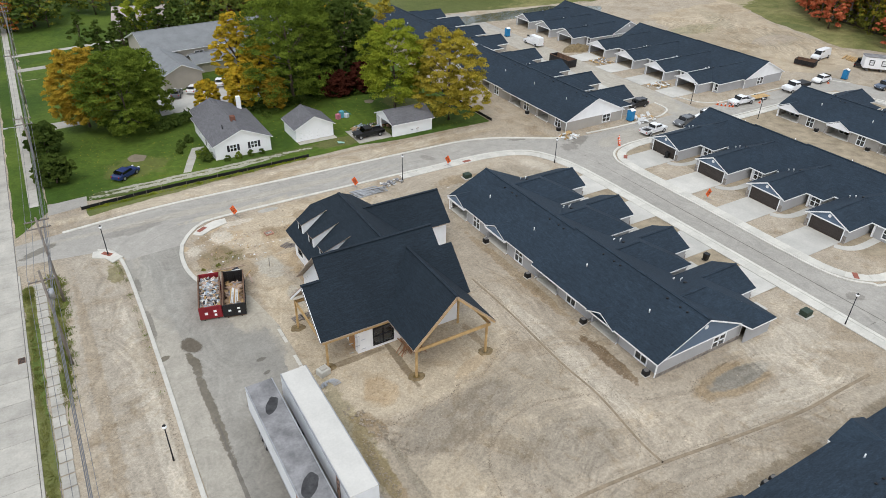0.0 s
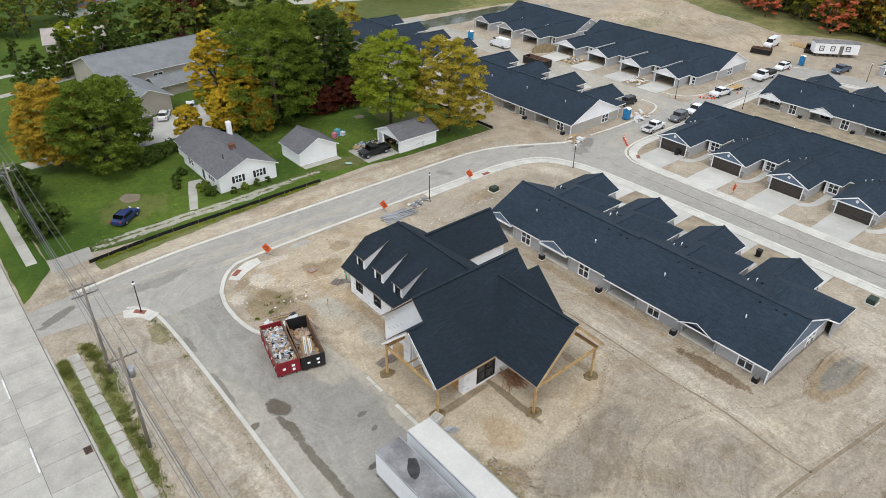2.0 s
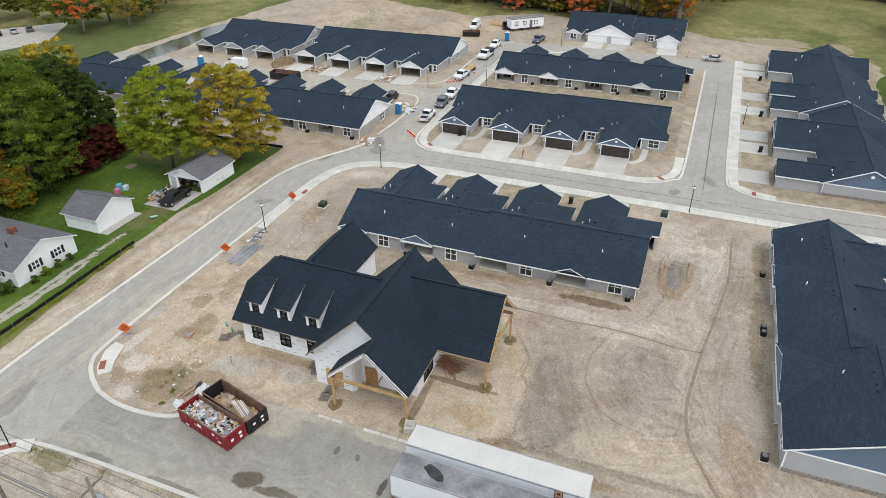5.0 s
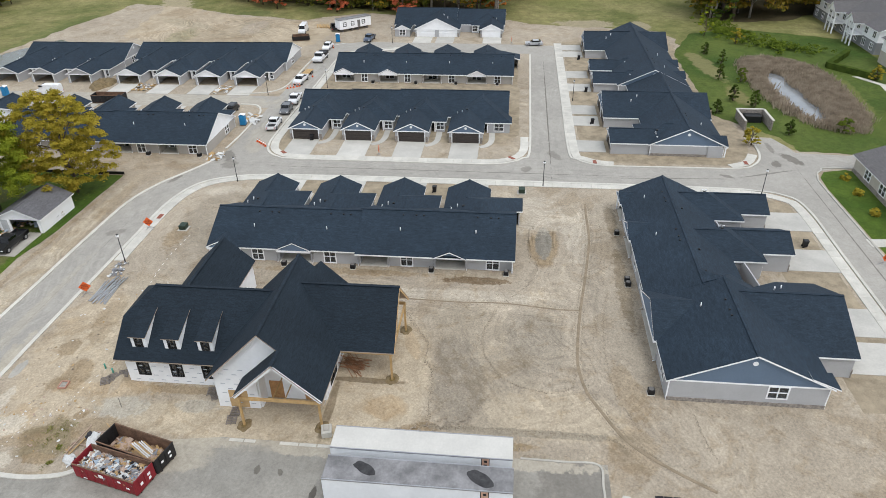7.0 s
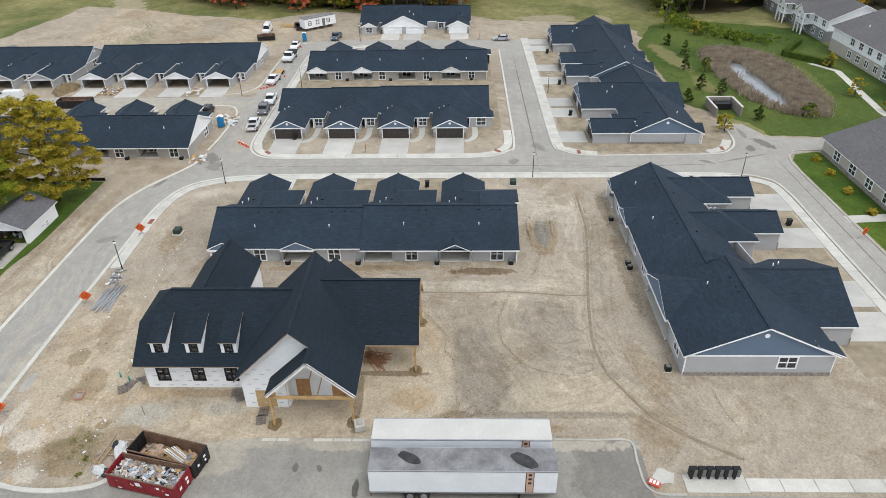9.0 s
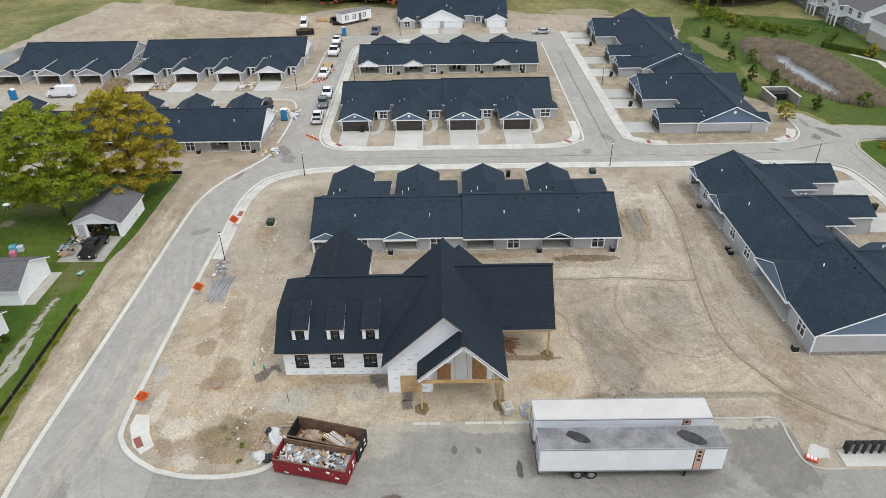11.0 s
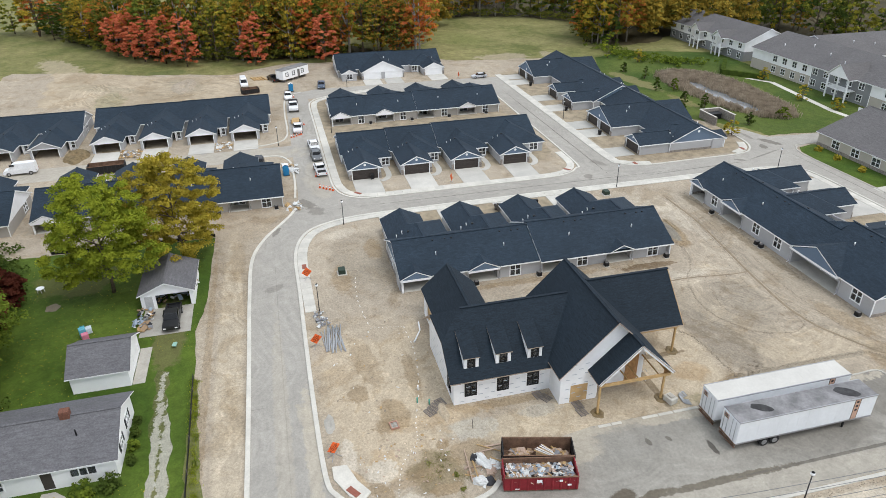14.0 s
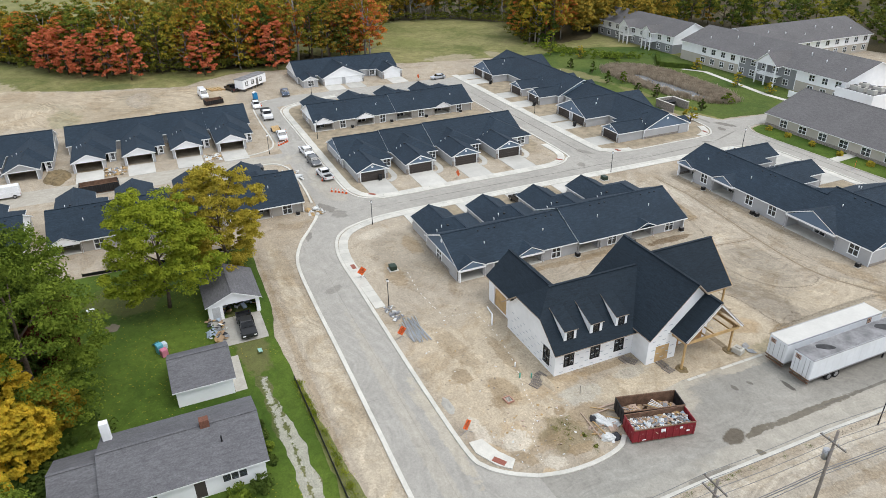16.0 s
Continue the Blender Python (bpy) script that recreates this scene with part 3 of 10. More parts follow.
WINDOWS, BLINDS = {}, {0: 0}
M_BLIND = material("pale_window_blind", (0.5, 0.52, 0.53), 0.8, 0.9, 1.05, 1.0, 6.0, 0.05, coords="object", waves=("Z", 20, 0.3))


def add_window(parent, m, w=1.7, h=1.45, style="white", cols=2, rows=2):
    """A window with its glass, set at m in the parent's own frame (outside towards -y)."""
    key = (w, h, style, cols, rows)
    if key not in WINDOWS:
        mat = M_BLACK if style == "black" else M_WHITE
        bm = bmesh.new()
        box(bm, -w / 2, w / 2, 0.04, 0.05, 0, h)
        WINDOWS[key] = mesh_of("window", window_mesh(w, h, cols=cols, rows=rows), mat), mesh_of("pane", bm, M_GLASS)
    fr, pn = WINDOWS[key]
    win = new("window", fr)
    win.parent = parent
    win.matrix_basis = m
    pane = new("pane", pn)
    pane.parent = win
    BLINDS[0] += 1
    if style == "white" and BLINDS[0] % 2:
        if (w, h) not in BLINDS:
            bm = bmesh.new()
            box(bm, -w / 2 + 0.03, w / 2 - 0.03, 0.125, 0.14, h * (0.05 if w > 1.5 else 0.4), h)
            BLINDS[(w, h)] = mesh_of("blind", bm, M_BLIND)
        blind = new("blind", BLINDS[(w, h)])
        blind.parent = win
    return win


# ---- ground, roads and lawns ----
def flat(name, poly, z, mat, label, category, thick=0.0, kind="structure", wob=0.0, step=1.2, seed=1):
    """A flat area inside a plan polygon; wob makes its edge ragged."""
    pts = [Vector((x, y, 0)) for x, y in poly]
    if wob:
        out = []
        for a, b in zip(pts, pts[1:] + pts[:1]):
            k = max(1, int((b - a).length / step))
            nrm = Vector((-(b - a).y, (b - a).x, 0)).normalized()
            for i in range(k):
                p = a + (b - a) * i / k
                out.append(p + nrm * wob * (noise.noise(p * 0.35 + Vector((seed * 7.3, 0, 0))) * 1.2 + noise.noise(p * 1.3 + Vector((0, seed * 3.1, 0))) * 0.6))
        pts = out
    bm = bmesh.new()
    top = [bm.verts.new((p.x, p.y, z)) for p in pts]
    f = bm.faces.new(top)
    bmesh.ops.recalc_face_normals(bm, faces=[f])
    if f.normal.z < 0:
        f.normal_flip()
    if thick:
        low = [bm.verts.new((p.x, p.y, z - thick)) for p in pts]
        for i in range(len(top)):
            j = (i + 1) % len(top)
            bm.faces.new((top[i], low[i], low[j], top[j]))
        bmesh.ops.recalc_face_normals(bm, faces=bm.faces[:])
    bmesh.ops.triangulate(bm, faces=bm.faces[:])
    ob = part(name, bm, mat)
    return tagged(ob, label, category, kind=kind)


def smooth_line(pts, per=6):
    """A Catmull-Rom curve through plan points."""
    p = [Vector((x, y, 0)) for x, y in pts]
    p = [p[0] * 2 - p[1]] + p + [p[-1] * 2 - p[-2]]
    out = []
    for i in range(1, len(p) - 2):
        for k in range(per):
            t = k / per
            a, b, c, d = p[i - 1], p[i], p[i + 1], p[i + 2]
            out.append(0.5 * (2 * b + (c - a) * t + (2 * a - 5 * b + 4 * c - d) * t * t + (3 * b - a - 3 * c + d) * t ** 3))
    out.append(p[-2])
    return [(v.x, v.y) for v in out]


def strip(name, line, left, right, z0, z1, mat, label, category, kind="structure"):
    """A raised band along a plan line between two side offsets: a kerb or a walk."""
    bm = bmesh.new()
    pts = [Vector((x, y, 0)) for x, y in line]
    rows_ = []
    for i, p in enumerate(pts):
        d = (pts[min(i + 1, len(pts) - 1)] - pts[max(i - 1, 0)]).normalized()
        n = Vector((-d.y, d.x, 0))
        a, b = p + n * left, p - n * right
        rows_.append([bm.verts.new((c.x, c.y, z)) for c, z in ((a, z0), (a, z1 - 0.02), (a - n * 0.02, z1), (b + n * 0.02, z1), (b, z1 - 0.02), (b, z0))])
    for r, s in zip(rows_, rows_[1:]):
        for k in range(5):
            bm.faces.new((r[k], s[k], s[k + 1], r[k + 1]))
    bm.faces.new(rows_[0])
    bm.faces.new(list(reversed(rows_[-1])))
    bmesh.ops.recalc_face_normals(bm, faces=bm.faces[:])
    return tagged(part(name, bm, mat), label, category, kind=kind)


def slab_walk(line, left, right, z1, mat, label, every=1.55):
    """A sidewalk of single concrete slabs with narrow joints, along a plan line."""
    top = tagged(new("sidewalk"), label, "sidewalk", kind="structure")
    pts = [Vector((x, y, 0)) for x, y in line]
    spots, rest = [pts[0]], every
    for a, b in zip(pts, pts[1:]):
        gone, length = 0.0, (b - a).length
        while length - gone >= rest:
            gone += rest
            rest = every
            spots.append(a.lerp(b, gone / length))
        rest -= length - gone
    if (pts[-1] - spots[-1]).length > 0.4:
        spots.append(pts[-1])
    side = []
    for i, p in enumerate(spots):
        d = (spots[min(i + 1, len(spots) - 1)] - spots[max(i - 1, 0)]).normalized()
        side.append(Vector((-d.y, d.x, 0)))
    for i in range(len(spots) - 1):
        p, q = spots[i], spots[i + 1]
        gap = (q - p).normalized() * 0.014
        bm = bmesh.new()
        low, up = [], []
        for c in (p + gap + side[i] * left, q - gap + side[i + 1] * left, q - gap - side[i + 1] * right, p + gap - side[i] * right):
            low.append(bm.verts.new((c.x, c.y, 0)))
            up.append(bm.verts.new((c.x, c.y, z1)))
        bm.faces.new(list(reversed(low)))
        bm.faces.new(up)
        for k in range(4):
            bm.faces.new((low[k], low[(k + 1) % 4], up[(k + 1) % 4], up[k]))
        bmesh.ops.recalc_face_normals(bm, faces=bm.faces[:])
        part("slab", bm, mat, top)
    return top


bm = bmesh.new()
bmesh.ops.create_grid(bm, x_segments=8, y_segments=8, size=900)
ground = tagged(part("ground", bm, M_DIRT), "bare tan construction soil with ruts and pebbles", "ground", kind="structure")

OUTER = smooth_line([(-3.5, 93.2), (4, 94.1), (11, 94.6), (23, 94.5), (38.5, 94.35), (49.6, 94.3), (61, 93.9), (67.6, 92.0), (72.6, 89.2), (76.7, 87.0), (81, 85.8), (90, 85.5), (101, 85.4), (120, 85.2), (147, 84.9)])
INNER = smooth_line([(9.8, 82.4), (11.2, 84.7), (13, 86.5), (15.6, 87.3), (26, 87.55), (41, 87.55), (50, 87.5), (60, 87.5), (66, 86.4), (69.5, 84.2), (71.6, 80.0), (72.6, 74), (73, 60), (73.1, 45), (73.1, 27), (73, 5), (72.7, -3.5)])
flat("road", [(-9.2, 87.0), (-9.2, 92.4)] + [p for p in OUTER] + [(156, 84.4), (156, 79), (86, 79), (82.2, 77.8), (80.2, 75.6), (79.4, 72), (79.4, 40), (73.1, 40)] + list(reversed(INNER[:84])) + [(3, 82), (1.6, 85.6)], 0.012, M_ROAD, "pale grey asphalt road curving between the houses", "road")
flat("road_cross", [(73.1, 40), (79.4, 40), (79.5, 38), (80.3, 34), (82.5, 31.4), (85.5, 30.3), (156, 30.1), (156, 23.6), (86, 23.4), (82.5, 22.2), (80.6, 19.5), (80.1, 16), (80.6, -4), (82.3, -7.7), (86.6, -9.8), (94.5, -10.3), (94.5, -14.6), (88, -16.2), (87, -30), (86, -60), (79, -60), (82.2, -22), (80.6, -17.6), (78, -16.4), (75, -16.1), (0, -17.5), (0, -11.6), (66, -11.4), (70.5, -10.2), (72.6, -6)], 0.014, M_ROAD, "grey asphalt cross street with patches", "road")
flat("road_far", [(148, 30.1), (156.5, 30.1), (157.5, 76), (154, 84), (148, 84.4)], 0.018, M_ROAD, "grey asphalt street before the far house", "road")
flat("road_side", [(104.5, 84.2), (111.8, 84.2), (112, 120), (112, 175), (104.5, 175)], 0.02, M_ROAD, "dusty asphalt street between unfinished rows", "road")
flat("parking_lot", [(2.6, -40), (9.0, -40), (9.0, 23.6), (15.2, 23.6), (15.3, 60), (14.2, 67), (10.4, 71.6), (9.0, 76), (9.8, 82.4), (2.6, 82.4)], 0.01, M_LOT, "worn grey asphalt lot with dark stains", "parking lot")
flat("corner_plot", [(9.0, 76), (9.1, 79.5)] + [p for p in INNER if p[0] < 36 and p[1] > 82] + [(36, 87.5), (36, 58), (15.25, 58), (15.3, 60), (14.2, 67), (10.4, 71.6)], 0.006, M_CORNER, "bare tan soil with dark and dusty patches inside the kerb", "soil")
strip("kerb", INNER, 0.25, 0.25, 0, 0.13, M_CONC, "pale concrete kerb along the inner side of the road", "kerb")
strip("kerb", OUTER[:61], 0.25, 0.25, 0, 0.13, M_CONC, "pale concrete kerb along the outer side of the road", "kerb")
strip("kerb", smooth_line([(9.8, 82.4), (9.1, 79.5), (9.0, 76), (9.6, 73), (10.8, 71.4)]), 0.25, 0.25, 0, 0.13, M_CONC, "pale concrete kerb round the corner beside the skips", "kerb")
strip("kerb", smooth_line([(0.0, 86.4), (1.6, 84.9), (2.4, 81), (2.6, 70), (2.5, 55), (2.3, 42), (2.3, 20), (2.3, -40)]), 0.2, 0.22, 0, 0.1, M_CONC, "chipped concrete kerb edging the lot", "kerb")

strip("kerb", smooth_line([(152.6, 62), (150.6, 70.2), (148.2, 75.6), (145.6, 78.2), (141, 79.2), (125, 79.2), (105, 79.2), (90, 79.1), (85.6, 78.8), (82.4, 77.8), (80.3, 75.6), (79.5, 72), (79.5, 56), (79.5, 40), (80.2, 34.6), (82.4, 31.7), (85.8, 30.4), (110, 30.2), (147, 30.1)]), 0.2, 0.2, 0, 0.13, M_CONC, "pale concrete kerb round the middle block", "kerb")
slab_walk(smooth_line([(151.4, 62), (149.4, 69.8), (147.1, 74.9), (145.0, 77.1), (140.6, 78.1), (125, 78.15), (105, 78.15), (90, 78.1), (86, 77.8), (83.2, 76.9), (81.3, 75.0), (80.5, 71.6), (80.5, 56), (80.5, 40), (81.1, 35.2), (83.0, 32.6), (86.1, 31.4), (92, 31.3)]), 0.78, 0.7, 0.1, M_CONC, "pale concrete sidewalk round the middle block")
strip("kerb", smooth_line([(158, 23.5), (110, 23.5), (86, 23.4), (82.6, 22.2), (80.7, 19.5), (80.2, 16), (80.4, 6), (80.6, -4), (82.2, -7.5), (86.5, -9.7), (94.5, -10.2)]), 0.2, 0.2, 0, 0.13, M_CONC, "pale concrete kerb beside the corner house", "kerb")
slab_walk(smooth_line([(158, 22.5), (110, 22.5), (86.4, 22.4), (83.5, 21.4), (81.7, 19), (81.2, 16)]), 0.75, 0.8, 0.1, M_CONC, "pale concrete sidewalk past the driveways")
slab_walk(smooth_line([(81.4, -3.5), (83.0, -6.6), (86.8, -8.6)]), 0.8, 0.8, 0.1, M_CONC, "pale concrete ramp with tactile pads")
WALK_IN = smooth_line([(44.6, 86.4), (50, 86.5), (60, 86.5), (65.4, 85.5), (68.6, 83.5), (70.6, 79.7), (71.6, 74), (72, 60), (72.1, 45), (72.1, 27), (72, 5), (71.7, -3.2), (70.0, -8.0), (66.5, -10.0), (50, -10.2), (24, -10.3)])
slab_walk(WALK_IN, 0.72, 0.75, 0.1, M_CONC, "pale concrete sidewalk following the curved road")
strip("kerb", smooth_line([(72.7, -3.5), (71.4, -8.6), (67, -11.1), (50, -11.3), (0, -11.5)]), 0.2, 0.2, 0, 0.13, M_CONC, "pale concrete kerb along the side street", "kerb")
strip("kerb", smooth_line([(0, -17.4), (50, -16.6), (74, -16.2), (78, -16.5), (80.6, -17.8), (82, -22), (80, -50)]), 0.15, 0.15, 0, 0.13, M_OLDCONC, "weathered concrete kerb round a lawn", "kerb")

strip("kerb", smooth_line([(113.2, 96), (113.6, 91), (115.2, 87.6), (118.4, 86.0), (124, 85.6), (137, 85.6), (151, 84.6), (155.6, 80.4)]), 0.2, 0.2, 0, 0.13, M_CONC, "pale concrete kerb before the unfinished row", "kerb")
strip("kerb", smooth_line([(106.4, 92), (106.0, 88.4), (103.4, 86.6), (99.6, 85.9), (90, 85.8), (83, 86.2)]), 0.2, 0.2, 0, 0.13, M_CONC, "pale concrete kerb beside the taupe house", "kerb")
flat("plot_soil", [(113.4, 96), (113.8, 91), (115.4, 87.8), (118.6, 86.2), (137, 85.8), (150, 85.0), (150, 90), (118.4, 90), (118.4, 96)], 0.03, M_DIRT, "bare soil before the unfinished row", "soil")
flat("plot_soil", [(106.2, 92), (105.8, 88.6), (103.2, 86.8), (99.6, 86.1), (90, 86.0), (84, 86.3), (84, 90), (100, 92)], 0.03, M_DIRT, "bare soil beside the taupe house", "soil")
LAWN_W = [(-4.6, 103.0), (2, 101), (11, 100.3), (36, 100.5), (44, 101), (51, 99.9), (60, 99.8), (70.6, 99.6), (71.2, 128), (71, 150), (60, 165), (-4.6, 165)]
flat("lawn", LAWN_W, 0.02, M_LAWN, "green mown lawn with fallen leaves", "lawn", wob=0.12, seed=2)
flat("field", [(203, 165), (196, 140), (188, 124), (185, 112), (182, 99), (189, 90), (192, 80), (188, 64), (186, 40), (180, 30), (172, -6), (164, -9), (100, -10.8), (95, -10.2), (95, -14.8), (88.6, -16.2), (87.6, -30), (86.6, -60), (86, -90), (420, -160), (420, 420), (150, 420), (60, 260), (75, 180), (150, 172)], 0.016, M_FIELD, "rough green and straw-coloured field", "field", wob=1.6, step=4, seed=3)
flat("lawn", [(99, -12), (106, -6), (150, -6.5), (170, -14), (176, -28), (165, -54.9), (86.8, -53.2), (87.6, -30), (88.6, -17.2), (95, -15.6)], 0.026, M_PONDLAWN, "green lawn round the reedy pond", "lawn", wob=0.6, seed=5)
flat("lawn", [(0, -17.9), (50, -17.1), (74, -16.6), (78, -16.9), (80.3, -18.2), (81.4, -22), (80.6, -24), (0, -24)], 0.024, M_LAWN, "dark green watered lawn strip", "lawn")
flat("lawn", [(-4.6, 165), (60, 165), (75, 180), (60, 260), (60, 420), (-4.6, 420)], 0.018, M_LAWN, "far green gardens", "lawn", wob=0.8, seed=8)
flat("lawn", [(-120, -120), (-25.2, -120), (-25.2, 420), (-120, 420)], 0.018, M_LAWN, "green verge beyond the main street", "lawn")
flat("garden_path", [(58.3, -16.0), (56.2, -16.0), (56.8, -22.9), (58.9, -22.9)], 0.06, M_CONC, "pale concrete walk across the lawn strip", "path", thick=0.05)
# yards between the driveways and other soils
flat("yard_soil", [(82, 74.8), (88.5, 75), (88.5, 36), (93, 32.4), (118, 32.4), (121.5, 33), (146, 33), (148.6, 62), (147.0, 72), (144.6, 76.6), (140, 77.6), (88, 77.4), (84, 76.4)], 0.01, M_STRAW, "straw-covered seeded soil", "soil", wob=0.2, seed=9)
flat("yard_soil", [(66.2, 72), (71.2, 71), (71.5, 37), (66.2, 37)], 0.008, M_STRAW, "straw-covered seeded soil", "soil", wob=0.2, seed=10)
flat("yard_soil", [(81.6, 15.5), (81.8, -3), (86, -8), (94, -9), (160, -7), (160, 21.4), (84, 21.2)], 0.008, M_STRAW, "straw-covered seeded soil", "soil", wob=0.2, seed=11)
flat("yard_soil", [(24, -2), (66, -2), (70.5, -4), (68, -8.9), (24, -9.2)], 0.008, M_STRAW, "straw-covered seeded soil", "soil", wob=0.2, seed=12)
M_PLOT = patched("graded_sand", (0.33, 0.27, 0.19), (0.46, 0.38, 0.275), [(172, 112, 8, 5, 20, (0.34, 0.29, 0.21), 0.7), (160, 130, 10, 4, 0, (0.3, 0.27, 0.17), 0.7), (176, 135, 12, 3, 60, (0.36, 0.31, 0.22), 0.6)], tracks=0.9, speck=0.25, flows=[(172, 112, 14, 20, 0, 70), (165, 135, 20, 10, 0, 20)])
flat("sand_lot", [(150, 92), (160, 88), (176, 82), (180, 98), (183, 112), (187, 125), (196, 141), (200, 152), (160, 148), (152, 128)], 0.024, M_PLOT, "pale sandy building plot", "soil", wob=2.0, step=2.5, seed=14)


def driveway(x0, x1, y0, y1, label="pale concrete driveway slab"):
    bm = bmesh.new()
    box(bm, x0, x1, y0, y1, 0, 0.07, bevel=0.015)
    tagged(part("driveway", bm, M_DRIVE), label, "driveway", "driveways", "structure")


for y in (70.2, 60.07, 49.94, 39.81):
    driveway(65.7, 71.3, y - 2.7, y + 2.7)
    driveway(64.2, 66.4, y - 5.2, y - 3.5, "short concrete front path")
for y in (72.5, 62.4, 52.3, 42.2):
    driveway(81.3, 88.4, y - 2.6, y + 2.6)
    strip("front_path", smooth_line([(86.8, y - 2.7), (87.6, y - 3.9), (89.6, y - 4.7), (93.7, y - 4.7)]), 0.55, 0.55, 0, 0.055, M_DRIVE, "curved concrete path to the recessed front door", "path")
for y in (123.5, 113.8, 104.2, 94.9):
    driveway(112.0, 118.4, y - 2.6, y + 2.6)
for x in (88.6, 101.2, 107.4, 121.6, 131.0, 147.9, 154.1):
    driveway(x - 2.6, x + 2.6, 16.8, 21.8)
for x in (62.6, 52.1, 38.8, 32.4):
    driveway(x - 2.7, x + 2.7, -9.5, -2.4)
for y in (59.6, 53.4, 40.4):
    driveway(157.2, 163.5, y - 2.5, y + 2.5)
for y in (96.0, 106, 116, 126):
    driveway(100.8, 104.5, y - 2.6, y + 2.6)

street = flat("main_street", [(-25, -80), (-9.25, -80), (-9.25, 420), (-25, 420)], 0.006, M_SHADE, "pale old concrete main street with dark joints", "road")
for k in range(34):
    for x0, x1 in ((-13.55, -9.35), (-17.3, -13.59), (-21.0, -17.34), (-24.7, -21.04)):
        y0 = 36 + k * 3.05 + (0.8 if x0 > -14 else 0) + 0.5 * math.sin(k * 2.1)
        bm = bmesh.new()
        box(bm, x0, x1, y0, 36 + (k + 1) * 3.05 + (0.8 if x0 > -14 else 0) + 0.5 * math.sin((k + 1) * 2.1) - 0.035, 0, 0.03)
        part("slab", bm, M_OLDCONC, street)
flat("main_street_far", [(-24.7, 140.6), (-9.3, 140.6), (-9.3, 420), (-24.7, 420)], 0.03, M_OLDCONC, "pale concrete street in the distance", "road")
flat("main_street_near", [(-24.7, -80), (-9.3, -80), (-9.3, 36), (-24.7, 36)], 0.03, M_OLDCONC, "pale concrete street towards the near end", "road")
strip("kerb", [(-9.15, -80), (-9.15, 20), (-9.15, 60), (-9.15, 84.5)], 0.12, 0.12, 0, 0.1, M_OLDCONC, "old concrete kerb of the main street", "kerb")
M_VERGE = patched("patchy_verge_grass", (0.1, 0.125, 0.035), (0.2, 0.19, 0.075), [(-6, 80, 2, 4, 0, SAND_C, 0.5), (-8, 66, 0.8, 9, 0, (0.09, 0.13, 0.03), 0.8)], 0.95, 1.5, 0.6)
flat("verge", [(-9.0, -60), (-7.9, -60), (-7.9, 53), (-7.9, 62), (-7.6, 78), (-7.0, 80.6), (-8.2, 81.6), (-9.0, 81.2)], 0.03, M_VERGE, "patchy green verge beside the street", "verge", wob=0.25, step=0.7, seed=41)
flat("verge", [(-6.5, 55), (-5.8, 60), (-5.6, 66), (-5.3, 72), (-4.5, 78), (-5.2, 82.6), (-6.3, 83.0), (-6.7, 79), (-6.5, 72)], 0.028, M_VERGE, "weedy verge along the old footpath", "verge", wob=0.4, step=0.6, seed=42)
flat("verge", [(-9.0, 94.5), (-4.7, 100.5), (-4.7, 420), (-9.0, 420)], 0.02, M_LAWN, "green verge with a footpath", "verge", wob=0.2, seed=43)
flat("verge", [(0.2, 96.6), (11, 98.0), (24, 99.4), (34, 100.2), (34, 100.7), (11, 100.4), (0.2, 99.6)], 0.022, M_VERGE, "weedy strip below the silt fence", "verge", wob=0.3, step=0.7, seed=44)
old_path = tagged(new("old_footpath"), "broken old concrete footpath slabs", "pavement", kind="structure")
prng = random.Random(9)
for k in range(26):
    y0 = 41.5 + k * 1.55
    if y0 > 81:
        break
    bm = bmesh.new()
    x0 = -7.75 + 0.03 * math.sin(y0)
    vs = box(bm, x0, x0 + 1.15, y0, y0 + 1.42, 0, 0.07 + prng.random() * 0.03, bevel=0.03)
    part("slab", bm, M_OLDCONC, old_path)
for k in range(40):
    bm = bmesh.new()
    box(bm, -6.9, -5.6, 103 + k * 3.05, 106 + k * 3.05, 0, 0.06)
    part("slab", bm, M_OLDCONC, old_path)


# ---- rows of single-storey houses ----
SL, ZE = 0.46, 2.15


def roof_main(bm, u0, u1, vr, zr, v0, v1, ze, rakes=(True, True)):
    """Two slopes; rakes: whether each end shows white boards (an end against the next roof does not)."""
    for p in ([(u0, v0, ze), (u1, v0, ze), (u1, vr, zr), (u0, vr, zr)], [(u0, vr, zr), (u1, vr, zr), (u1, v1, ze), (u0, v1, ze)]):
        n0 = len(bm.faces)
        slab(bm, p, 0.2)
        bm.faces.ensure_lookup_table()
        for f in bm.faces[n0 + 2:]:
            xs = [v.co.x for v in f.verts]
            if max(xs) - min(xs) < 0.01 and not rakes[0 if abs(xs[0] - u0) < 0.01 else 1]:
                f.material_index = 0


